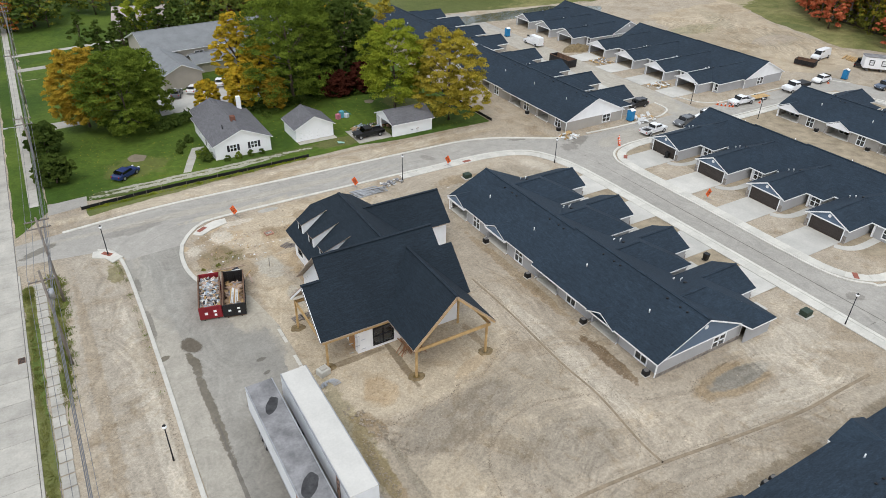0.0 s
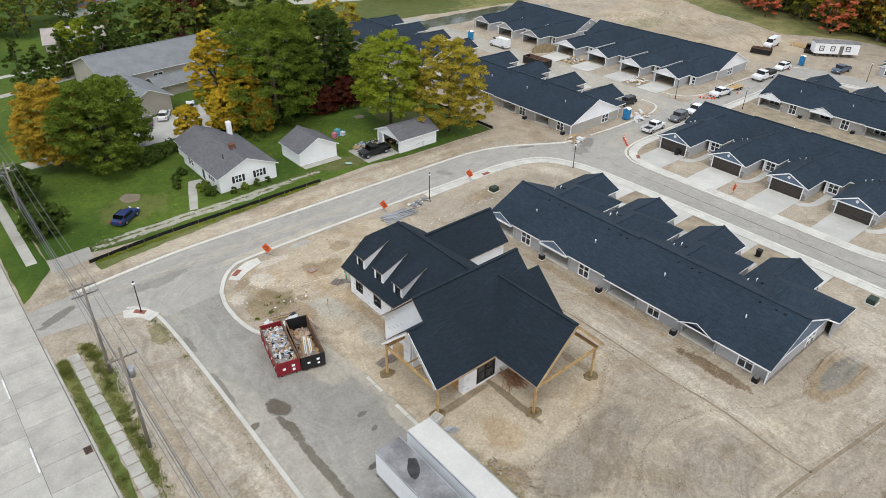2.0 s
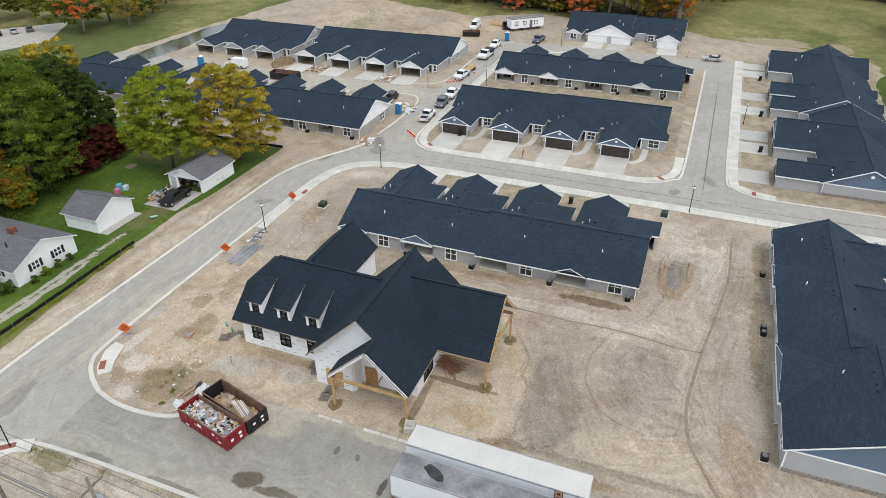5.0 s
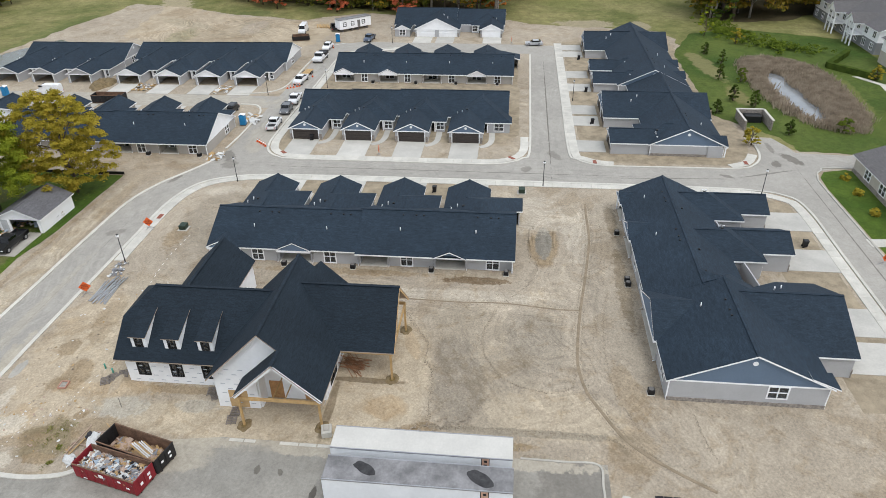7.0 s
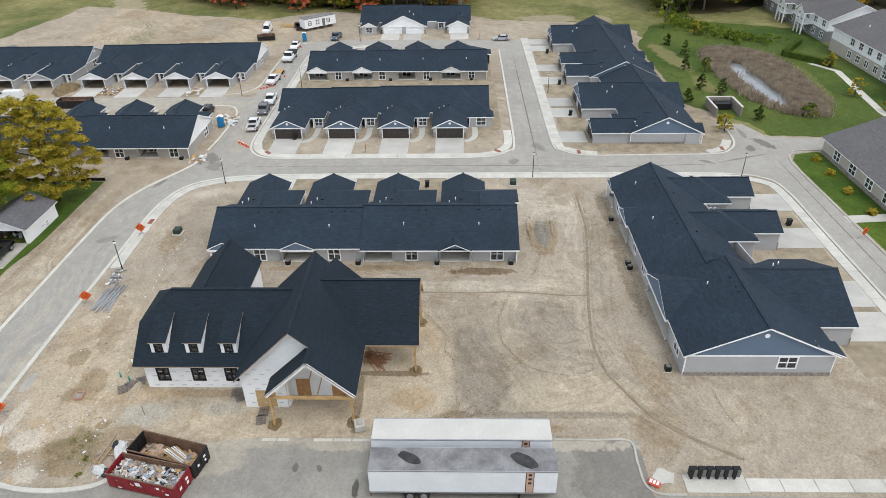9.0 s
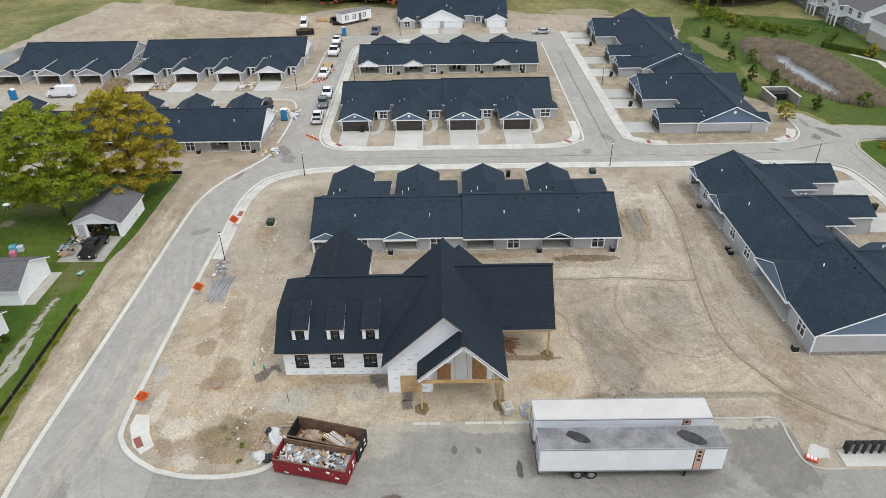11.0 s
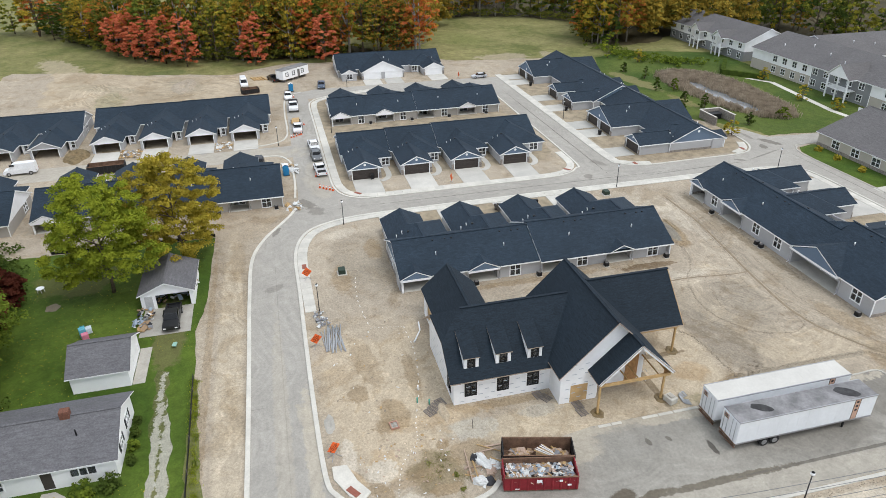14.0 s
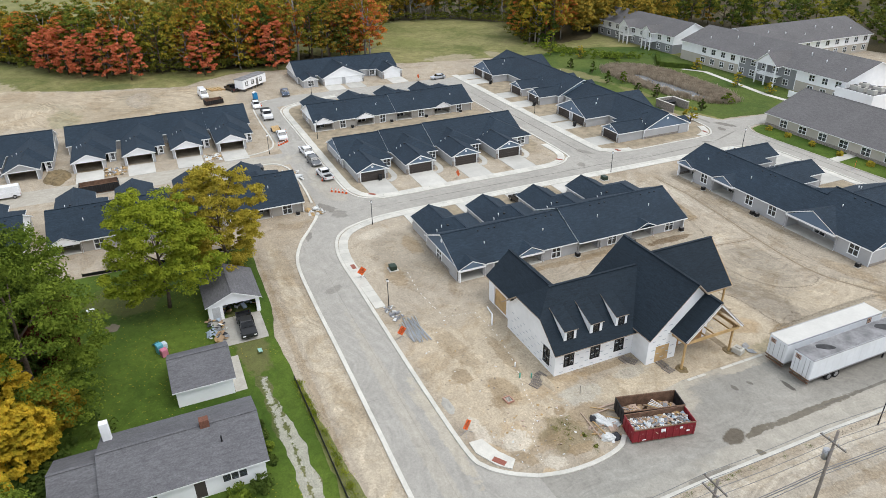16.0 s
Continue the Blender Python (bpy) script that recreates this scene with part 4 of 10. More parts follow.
def roof_unit(bm, ua, s, vr, zr, gv, wv, wide, ze, half=3.35):
    """The garage gable and the hipped entry wing beside it."""
    u = lambda d: ua + s * d
    zg = ze + half * SL
    hw = (half + wide) / 2
    uw, zw = -half + hw, ze + hw * SL
    if wide <= half:
        zw = zg
    vin = vr + (zr - zw) / SL - 0.1
    vout = vr + (zr - ze) / SL - 0.3
    k = wv - half
    if wide <= half:
        for d in (-half, half):
            slab(bm, [(u(d), vout, ze), (u(d), gv, ze), (u(0), gv, zg), (u(0), vin, zg)], 0.2)
        beam(bm, (u(0), vin, zg + 0.02), (u(0), gv, zg + 0.02), 0.28, 0.06)
        return zg, zg
    slab(bm, [(u(-half), vout, ze), (u(-half), gv, ze), (u(0), gv, zg), (u(0), k, zg), (u(uw), wv - hw, zw), (u(uw), vin, zw)], 0.2)
    slab(bm, [(u(0), k, zg), (u(0), gv, zg), (u(half), gv, ze), (u(half), wv, ze)], 0.2)
    slab(bm, [(u(0), k, zg), (u(half), wv, ze), (u(wide), wv, ze), (u(uw), wv - hw, zw)], 0.2)
    slab(bm, [(u(uw), wv - hw, zw), (u(wide), wv, ze), (u(wide), vout, ze), (u(uw), vin, zw)], 0.2)
    beam(bm, (u(0), k, zg + 0.02), (u(0), gv, zg + 0.02), 0.28, 0.06)
    beam(bm, (u(uw), vin, zw + 0.02), (u(uw), wv - hw, zw + 0.02), 0.28, 0.06)
    return zg, zw


def stub(bm, x, y, z, h, r=0.07, mi=0):
    tube(bm, [(x, y, z), (x, y, z + h)], r, 8, mi)


def row_house(label, m, length, units, segs, porches, win_rear, gv=19.5, wv=16.8, ze=ZE, siding=None, gables=None, door="brown", group="", halves=None, recess=(), end_gables=None, stone=True, blind_ends=False):
    """A row of single-storey homes. Own frame: x along the row, y from the rear wall to the street, z up.
    units: (garage middle, side of its wing, wing reach); segs: (from, to, ridge depth, ridge height, front eave depth)."""
    siding, gables = siding or M_SIDING, gables or M_BLUE
    h = thing("row_house", label, "house", m, group)
    for i, (u0, u1, vr, zr) in enumerate(segs):
        bm = bmesh.new()
        beam(bm, (u0 - 0.3, vr, zr + 0.02), (u1 + 0.3, vr, zr + 0.02), 0.3, 0.06)
        part("ridge_cap", bm, M_SHINGLE, h)
        bm = bmesh.new()
        roof_main(bm, u0 - (0.3 if i == 0 else 0), u1 + (0.3 if i == len(segs) - 1 else 0), vr, zr, vr - (zr - ze) / SL, vr + (zr - ze) / SL, ze, (i == 0 or zr > segs[i - 1][3], i == len(segs) - 1 or zr > segs[i + 1][3]))
        part("roof", bm, [M_SHINGLE, M_WHITE], h, "dark slate shingles with white fascia")
    for qa, qb in zip(segs, segs[1:]):
        for q, w in ((qa, -0.05), (qb, 0.01)):
            bm = bmesh.new()
            d = (q[3] - ze) / SL
            gable(bm, [(q[1] - 0.06 if q is qa else q[0], q[2] - d + 0.1, ze - 0.15), (q[1] - 0.06 if q is qa else q[0], q[2] + d - 0.1, ze - 0.15), (q[1] - 0.06 if q is qa else q[0], q[2], q[3] - 0.1)], (0.05, 0, 0))
            part("step_gable", bm, M_SHINGLE, h)
    seg_at = lambda u: next((q for q in segs if q[0] - 0.1 <= u <= q[1] + 0.1), segs[-1])
    for ua, s, wide, *half in units:
        q = seg_at(ua)
        bm = bmesh.new()
        roof_unit(bm, ua, s, q[2], q[3], gv + 0.3, wv + 0.3, wide, ze, *half)
        part("garage_roof", bm, [M_SHINGLE, M_WHITE], h)
    for u0, u1 in porches:
        q = seg_at((u0 + u1) / 2)
        v0, mid = q[2] - (q[3] - ze) / SL - 0.25, (u0 + u1) / 2
        zp = ze + (u1 - u0) / 2 * SL
        vin = q[2] - (q[3] - zp) / SL + 0.1
        bm = bmesh.new()
        slab(bm, [(u0, v0, ze + 0.03), (mid, v0, zp + 0.03), (mid, vin, zp + 0.03), (u0, v0 + 0.35, ze + 0.03)], 0.14)
        slab(bm, [(u1, v0, ze + 0.03), (mid, v0, zp + 0.03), (mid, vin, zp + 0.03), (u1, v0 + 0.35, ze + 0.03)], 0.14)
        part("porch_roof", bm, [M_SHINGLE, M_WHITE], h)
    # body walls
    zt = ze - 0.12
    rear = []
    for u, w in win_rear:
        w *= 0.86
        rear.append((u - w / 2, u + w / 2, zt - 1.88, zt - 0.06))
    opens = list(porches) + list(recess)
    for u0, u1 in opens:
        rear.append((u0 + 0.25, u1 - 0.25, 0.02, 1.95))
    bm = bmesh.new()
    v0s = segs[0][2] - (segs[0][3] - ze) / SL + 0.4
    wall(bm, (0, v0s), (length, v0s), 0, zt, 0.16, rear)
    vf = segs[0][2] + (segs[0][3] - ze) / SL - 0.4
    vf2 = segs[-1][2] + (segs[-1][3] - ze) / SL - 0.4
    part("wall", bm, siding, h)
    bm = bmesh.new()
    wall(bm, (length, vf2), (0, vf), 0, zt, 0.16)
    part("wall", bm, siding, h)
    for u, q, side in ((0, segs[0], 1), (length, segs[-1], -1)):
        bm = bmesh.new()
        a, b = q[2] - (q[3] - ze) / SL + 0.4, q[2] + (q[3] - ze) / SL - 0.4
        hole = [] if blind_ends else [(b - q[2] - 1.9, b - q[2] - 0.1, zt - 1.6, zt - 0.2)] if side > 0 else [(q[2] - a + 2.0, q[2] - a + 3.8, zt - 1.6, zt - 0.2)]
        if side > 0:
            if porches and porches[0][0] < 0:
                hole = hole + [(b - a - 2.5, b - a - 0.1, 0.02, zt - 0.15)]
            wall(bm, (u, b), (u, a), 0, zt, 0.16, hole)
            if not blind_ends:
                add_window(h, pose(u, q[2] + 1.0, zt - 1.6, 0, 0, -90), 1.8, 1.4)
        else:
            wall(bm, (u, a), (u, b), 0, zt, 0.16, hole)
            if not blind_ends:
                add_window(h, pose(u, q[2] + 2.9, zt - 1.6, 0, 0, 90), 1.8, 1.4)
        part("wall", bm, siding, h)
        bm = bmesh.new()
        gable(bm, [(u, a - 0.3, zt), (u, b + 0.3, zt), (u, q[2], q[3] - 0.2)], (side * 0.16, 0, 0))
        part("gable", bm, end_gables or gables, h)
        bm = bmesh.new()
        box(bm, u - 0.03 if side > 0 else u - 0.12, u + 0.12 if side > 0 else u + 0.03, a - 0.3, b + 0.3, zt - 0.1, zt + 0.08)
        part("trim", bm, M_WHITE, h)
        for v in (a, b):
            bm = bmesh.new()
            box(bm, u - 0.02 if side > 0 else u - 0.1, u + 0.1 if side > 0 else u + 0.02, v - 0.06, v + 0.06, 0, zt - 0.1)
            part("corner_board", bm, M_WHITE, h)
        bm = bmesh.new()
        tube(bm, [(u - side * 0.01, q[2], q[3] - 1.15), (u - side * 0.07, q[2], q[3] - 1.15)], 0.26, 14)
        part("gable_vent", bm, M_WHITE, h, "round white gable vent")
        if stone:
            bm = bmesh.new()
            box(bm, u - 0.07 if side > 0 else u - 0.1, u + 0.1 if side > 0 else u + 0.07, a, b, 0, 0.45)
            part("stone_base", bm, M_STONE, h)
    for u in sorted({round(x, 2) for pq in opens for x in (pq[0] - 0.02, pq[1] + 0.02) if 0.5 < x < length - 0.5}):
        bm = bmesh.new()
        tube(bm, [(u, v0s - 0.34, zt + 0.02), (u, v0s - 0.09, zt - 0.3), (u, v0s - 0.09, 0.2), (u, v0s - 0.4, 0.06)], 0.055, 6)
        part("downspout", bm, M_WHITE, h, "white downspout")
    for u, w in win_rear:
        add_window(h, pose(u, v0s, zt - 1.88), round(w * 0.86, 3), 1.82)
    for u0, u1 in opens:
        bm = bmesh.new()
        wall(bm, (u0 + 0.1, v0s + 2.6), (u1 - 0.1, v0s + 2.6), 0, zt, 0.12, [((u1 - u0) / 2 - 1.1, (u1 - u0) / 2 + 0.9, 0.1, 1.95)])
        wall(bm, (u0 + 0.09, v0s + 2.6), (u0 + 0.09, v0s + 0.16), 0, zt, 0.12)
        wall(bm, (u1 - 0.09, v0s + 0.16), (u1 - 0.09, v0s + 2.6), 0, zt, 0.12)
        box(bm, u0 + 0.1, u1 - 0.1, v0s + 0.16, v0s + 2.7, zt - 0.06, zt - 0.01)
        part("patio_wall", bm, siding, h)
        bm = bmesh.new()
        box(bm, u0 + 0.2, u1 - 0.2, v0s - 0.3, v0s + 2.58, 0.0, 0.06)
        part("patio_slab", bm, M_CONC, h)
        add_window(h, pose(u0 + (u1 - u0) / 2 - 0.2, v0s + 2.6, 0.1), 2.0, 1.85, cols=2, rows=1)
    for u0, u1 in porches:
        mid, zp = (u0 + u1) / 2, ze + (u1 - u0) / 2 * SL
        bm = bmesh.new()
        gable(bm, [(u0 + 0.3, v0s - 0.61, zt + 0.02), (u1 - 0.3, v0s - 0.61, zt + 0.02), (mid, v0s - 0.61, zp - 0.2)], (0, 0.12, 0))
        part("porch_gable", bm, gables, h)
        bm = bmesh.new()
        box(bm, u0 + 0.1, u1 - 0.1, v0s - 0.63, v0s - 0.05, zt - 0.26, zt + 0.05)
        part("porch_beam", bm, M_WHITE, h)
        if u0 < 0:
            bm = bmesh.new()
            box(bm, 0.0, 0.22, v0s - 0.45, v0s - 0.23, 0, zt - 0.14, bevel=0.015)
            part("porch_post", bm, M_WHITE, h, "white square porch post")
    # garages and wings
    for k, (ua, s, wide, *half) in enumerate(units):
        q = seg_at(ua)
        half = half[0] if half else 3.35
        zg = ze + half * SL
        vb = q[2] + (q[3] - ze) / SL - 0.6
        bm = bmesh.new()
        lo, hi = ua - half + 0.3, ua + half - 0.3
        mids = [ua] if half < 6 else [ua - 3.15, ua + 3.15]
        if half < 2.8:
            mids = []
        gaps = [(hi - g - 2.45, hi - g + 2.45, 0.0, 2.0) for g in mids] or [(hi - ua - 0.8, hi - ua + 0.8, 0.5, 1.9)]
        wall(bm, (hi, gv), (lo, gv), 0, zt, 0.16, gaps)
        wall(bm, (lo, gv), (lo, vb), 0, zt, 0.16)
        wall(bm, (hi, vb), (hi, gv), 0, zt, 0.16)
        part("garage_wall", bm, siding, h)
        bm = bmesh.new()
        gable(bm, [(lo - 0.2, gv - 0.14, zt), (hi + 0.2, gv - 0.14, zt), (ua, gv - 0.14, zg - 0.2)], (0, 0.16, 0))
        part("garage_gable", bm, gables, h)
        bm = bmesh.new()
        box(bm, lo - 0.25, hi + 0.25, gv - 0.1, gv + 0.08, zt - 0.06, zt + 0.12)
        for g in mids:
            box(bm, g - 2.6, g - 2.45, gv - 0.1, gv + 0.05, 0, 2.1)
            box(bm, g + 2.45, g + 2.6, gv - 0.1, gv + 0.05, 0, 2.1)
            box(bm, g - 2.45, g + 2.45, gv - 0.1, gv + 0.05, 1.98, 2.1)
        part("garage_trim", bm, M_WHITE, h)
        if gables is M_BLUE:
            bm = bmesh.new()
            tube(bm, [(ua, gv, ze + 0.75), (ua, gv + 0.07, ze + 0.75)], 0.24, 12)
            part("gable_vent", bm, M_WHITE, h, "round white gable vent")
        if not mids:
            add_window(h, pose(ua, gv, 0.5, 0, 0, 180), 1.6, 1.4)
        for g in mids if door != "open" else ():
            bm = bmesh.new()
            for r in range(4):
                box(bm, g - 2.45, g + 2.45, gv - 0.16, gv - 0.08, 0.01 + r * 0.495, 0.485 + r * 0.495)
                for c in range(8):
                    x = g - 2.4 + c * 0.6
                    box(bm, x + 0.06, x + 0.54, gv - 0.09, gv - 0.06, 0.08 + r * 0.495, 0.42 + r * 0.495)
            part("garage_door", bm, M_BROWNDOOR if door == "brown" else M_WHITE, h, "panelled garage door, closed")
        if stone:
            for x0, x1 in ((lo - 0.05, min(mids) - 2.62), (max(mids) + 2.62, hi + 0.05)) if mids else ():
                bm = bmesh.new()
                box(bm, x0, x1, gv - 0.02, gv + 0.1, 0, 1.1)
                part("stone_pier", bm, M_STONE, h)
        if wide <= half:
            continue
        # entry wing
        e = ua + s * (wide - 0.4)
        bm = bmesh.new()
        a, b = sorted((ua + s * 3.95, e))
        ww = min(1.7, b - a - 0.4)
        wall(bm, (b, wv), (a, wv), 0, zt, 0.16, [((b - a) / 2 - ww / 2, (b - a) / 2 + ww / 2, 0.5, 1.9)])
        part("entry_wall", bm, siding, h)
        bm = bmesh.new()
        if s > 0:
            wall(bm, (e, vb), (e, wv), 0, zt, 0.16)
        else:
            wall(bm, (e, wv), (e, vb), 0, zt, 0.16)
        part("side_wall", bm, siding, h)
        bm = bmesh.new()
        c, d = sorted((ua + s * 3.05, ua + s * 3.95))
        wall(bm, (d, wv - 1.6), (c, wv - 1.6), 0, zt, 0.16, [(0.05, 0.85, 0.05, 2.0)])
        part("entry_wall", bm, siding, h)
        bm = bmesh.new()
        x = d - 0.45
        box(bm, x - 0.38, x + 0.38, wv - 1.72, wv - 1.66, 0.05, 2.0)
        part("front_door", bm, M_BLACK, h, "dark front door")
        add_window(h, pose((a + b) / 2, wv, 0.5, 0, 0, 180), round(ww, 2), 1.4, cols=2 if ww > 1.1 else 1)
        bm = bmesh.new()
        x = ua + s * 3.8
        box(bm, x - 0.12, x + 0.12, wv - 0.12, wv + 0.12, 0, zt)
        part("entry_post", bm, M_WHITE, h)
    # pipes and vents on the roof
    for k, (ua, s, wide, *half) in enumerate(units):
        q = seg_at(ua)
        zat = lambda v: q[3] - abs(v - q[2]) * SL
        for du, v, hgt in ((2.0, q[2] - 3.1, 0.4),):
            u = ua + s * du
            bm = bmesh.new()
            stub(bm, u, v, zat(v) - 0.05, 0.5)
            part("vent_pipe", bm, M_WHITE, h, "white plastic vent pipe")
        if wide > (half[0] if half else 3.35):
            for du, v, hgt in ((-2.1, gv - 8.0, 0.35), (-1.2, gv - 7.8, 0.4)):
                bm = bmesh.new()
                x, z = ua + s * du, ze + (3.35 + du) * SL
                tube(bm, [(x, v, z - 0.1), (x, v, z + hgt), (x + 0.02, v + 0.16, z + hgt + 0.05), (x + 0.02, v + 0.18, z + hgt - 0.12)], 0.06, 7)
                part("flue_pipe", bm, M_WHITE, h, "white bent flue pipe")
            bm = bmesh.new()
            x, z = ua + s * 0.1 - s * 0.4, ze + (3.35 - 0.3) * SL
            box(bm, x - 0.17, x + 0.17, gv - 8.3, gv - 7.95, z - 0.1, z + 0.16, bevel=0.03)
            part("roof_vent", bm, M_BLACK, h, "black roof vent")
        else:
            for du, v in ((2.6, gv - 5.2), (1.4, gv - 6.4)) if half and half[0] > 6 else ():
                bm = bmesh.new()
                stub(bm, ua - du, v, ze + (half[0] - du) * SL - 0.1, 0.55, 0.08)
                part("flue_pipe", bm, M_WHITE, h, "white flue pipe")
        for du in (2.1, 3.9, 4.9):
            u = ua + s * du
            v = q[2] - 0.75
            bm = bmesh.new()
            box(bm, u - 0.11, u + 0.11, v - 0.11, v + 0.11, zat(v) - 0.1, zat(v) + 0.11, bevel=0.03)
            part("roof_vent", bm, M_BLACK, h, "black roof vent")
    return h


UNITS = lambda first, pitch, n, s, last=8.2: [(first + pitch * i, s, (last if i == (n - 1 if s > 0 else 0) else 6.1)) for i in range(n)]
# nearest row, rear towards the open lot
row_house("grey single-storey row house with dark roof beside the lot", pose(46.0, 73.8, 0, 0, 0, -90), 41.0, UNITS(3.6, 10.13, 4, 1),
          [(0, 20.2, 6.3, 5.05), (20.2, 41.0, 6.35, 5.3)], [(-0.3, 4.3), (9.4, 14.2), (30.6, 35.0)], [(6.6, 1.7), (16.6, 1.7), (27.0, 1.7), (38.4, 1.8)], recess=[(20.5, 24.6)], group="row houses")
# second row, garages towards the cross street
row_house("grey row house with four brown garage doors and stone piers", pose(108.8, 34.8, 0, 0, 0, 90), 41.2, UNITS(7.4, 10.1, 4, -1, 8.4),
          [(0, 21.3, 5.9, 5.25), (21.3, 31.3, 5.85, 5.05), (31.3, 41.2, 5.8, 4.85)], [], [(10, 1.7), (30, 1.7)], gv=20.3, wv=15.0, group="row houses")
# third row, rear towards the second
row_house("taupe row house with white porch gables and dark roof", pose(122.8, 75.2, 0, 0, 0, -90), 41.0, UNITS(4.4, 10.0, 4, 1),
          [(0, 20.4, 6.3, 5.1), (20.4, 41.0, 6.3, 5.2)], [(-0.3, 4.6), (10.2, 14.8), (30.6, 35.2)], [(6.9, 1.5), (17.0, 1.5), (27.2, 1.5), (37.6, 1.5)], siding=M_TAN, gables=M_WHITE, recess=[(20.5, 24.8)], group="row houses")


# corner row on the right, rear towards the open lot
corner = row_house("grey row house with slate-blue gables on the corner", pose(65.0, 17.4, 0, 0, 0, 180), 40.8, [(2.4, 1, 5.4), (12.9, 1, 5.4), (29.4, 1, 1.0, 6.8)],
          [(0, 27.6, 6.1, 5.6), (27.6, 40.8, 8.1, 6.5)], [(-0.3, 4.0), (8.8, 14.2), (25.6, 35.0)], [(6.6, 1.7), (17.6, 1.7), (22.6, 1.7), (38.0, 1.8)], ze=2.8, gv=20.0, wv=16.0, group="row houses")
bm = bmesh.new()
slab(bm, [(27.65, 8.1, 6.46), (27.65, 16.1, 2.8), (22.4, 10.6, 3.55), (24.6, 8.4, 4.6)], 0.12, 0, 0)
slab(bm, [(27.65, 8.1, 6.46), (24.6, 8.4, 4.6), (24.6, 5.9, 5.55), (27.65, 5.9, 5.66)], 0.12, 0, 0)
part("hip_roof", bm, M_SHINGLE, corner)
bm = bmesh.new()
slab(bm, [(38.6, 16.6, 2.82), (41.1, 16.6, 2.82), (41.1, 13.6, 4.05), (39.9, 13.6, 4.05)], 0.14)
part("corner_roof", bm, [M_SHINGLE, M_WHITE], corner)
for u, v in ((9.0, 5.2), (19.6, 5.3), (24.4, 5.0)):
    bm = bmesh.new()
    box(bm, u - 0.12, u + 0.12, v + 1.9, v + 2.14, 5.0, 5.25, bevel=0.03)
    part("roof_vent", bm, M_BLACK, corner, "black roof vent")
row_house("grey row house with a blue gable facing the street", pose(85.2, -3.4, 0), 31.6, [(3.4, 1, 6.1), (19.1, 1, 1.0, 6.6)],
          [(0, 31.6, 6.6, 5.2)], [(-0.3, 4.4), (12.5, 25.7)], [(8, 1.7)], gv=19.6, wv=14.5, group="row houses", blind_ends=True)
row_house("grey row house along the far side street", pose(117.4, -3.0, 0), 41.5, [(4.2, 1, 4.6), (13.6, 1, 4.6), (33.6, 1, 1.0, 6.6)],
          [(0, 41.5, 7.1, 5.65)], [(4.6, 9.4), (13.4, 18.2), (27.0, 40.2)], [(2, 1.7)], gv=19.4, wv=15.6, group="row houses", blind_ends=True)
row_house("far grey duplex with white garage doors and gables", pose(182.0, 37.4, 0, 0, 0, 90), 31.2, [(28.4, 1, 1.0, 2.4), (18.6, 1, 1.0, 6.5), (3.4, 1, 6.1)],
          [(0, 13.5, 6.4, 5.1), (13.5, 31.2, 6.6, 5.4)], [], [(10, 1.7)], gv=18.4, wv=13.6, gables=M_WHITE, door="white", group="row houses")
row_house("unfinished grey row house with open garages and white gables", pose(143.0, 89.2, 0, 0, 0, 90), 38.6, [(34.3, -1, 5.4), (24.6, -1, 5.4), (15.0, -1, 5.4), (5.7, -1, 5.4)],
          [(0, 9.5, 6.4, 5.2), (9.5, 19.5, 6.4, 5.1), (19.5, 29.5, 6.4, 5.0), (29.5, 38.6, 6.4, 4.9)], [], [(10, 1.7), (30, 1.7)], gv=24.4, wv=20.2, gables=M_WHITE, door="open", group="row houses", stone=False)
row_house("unfinished grey row house with open garages and grey gables", pose(142.0, 130.5, 0, 0, 0, 90), 26.5, [(23.4, -1, 5.4), (14.2, -1, 5.4), (5.0, -1, 5.4)],
          [(0, 26.5, 6.4, 4.9)], [], [(10, 1.7)], gv=23.6, wv=19.4, gables=M_SIDING, door="open", group="row houses", stone=False)
row_house("taupe row house with a white end gable near the trees", pose(80.0, 128.4, 0, 0, 0, -90), 40.0, [(3.2, 1, 5.4), (13.0, 1, 5.4), (23.0, 1, 5.4), (32.9, 1, 6.2)],
          [(0, 20, 6.8, 5.35), (20, 40.0, 6.8, 5.5)], [(-0.3, 4.4)], [(7.0, 1.7), (17.0, 1.7), (27.4, 1.7), (37.2, 1.7)], siding=M_TAN, gables=M_WHITE, recess=[(11.0, 14.5), (22.0, 25.6), (30.8, 34.4)], door="white", group="row houses", gv=20.2, stone=False)
row_house("far taupe row house half hidden by trees", pose(80.0, 172.0, 0, 0, 0, -90), 40.0, [(3.2, 1, 5.4), (13.0, 1, 5.4), (23.0, 1, 5.4), (32.9, 1, 6.2)],
          [(0, 40.0, 6.8, 5.4)], [], [(7.0, 1.7), (17.0, 1.7), (27.4, 1.7), (36.5, 1.7)], siding=M_TAN, gables=M_WHITE, door="white", group="row houses", gv=20.2, stone=False)


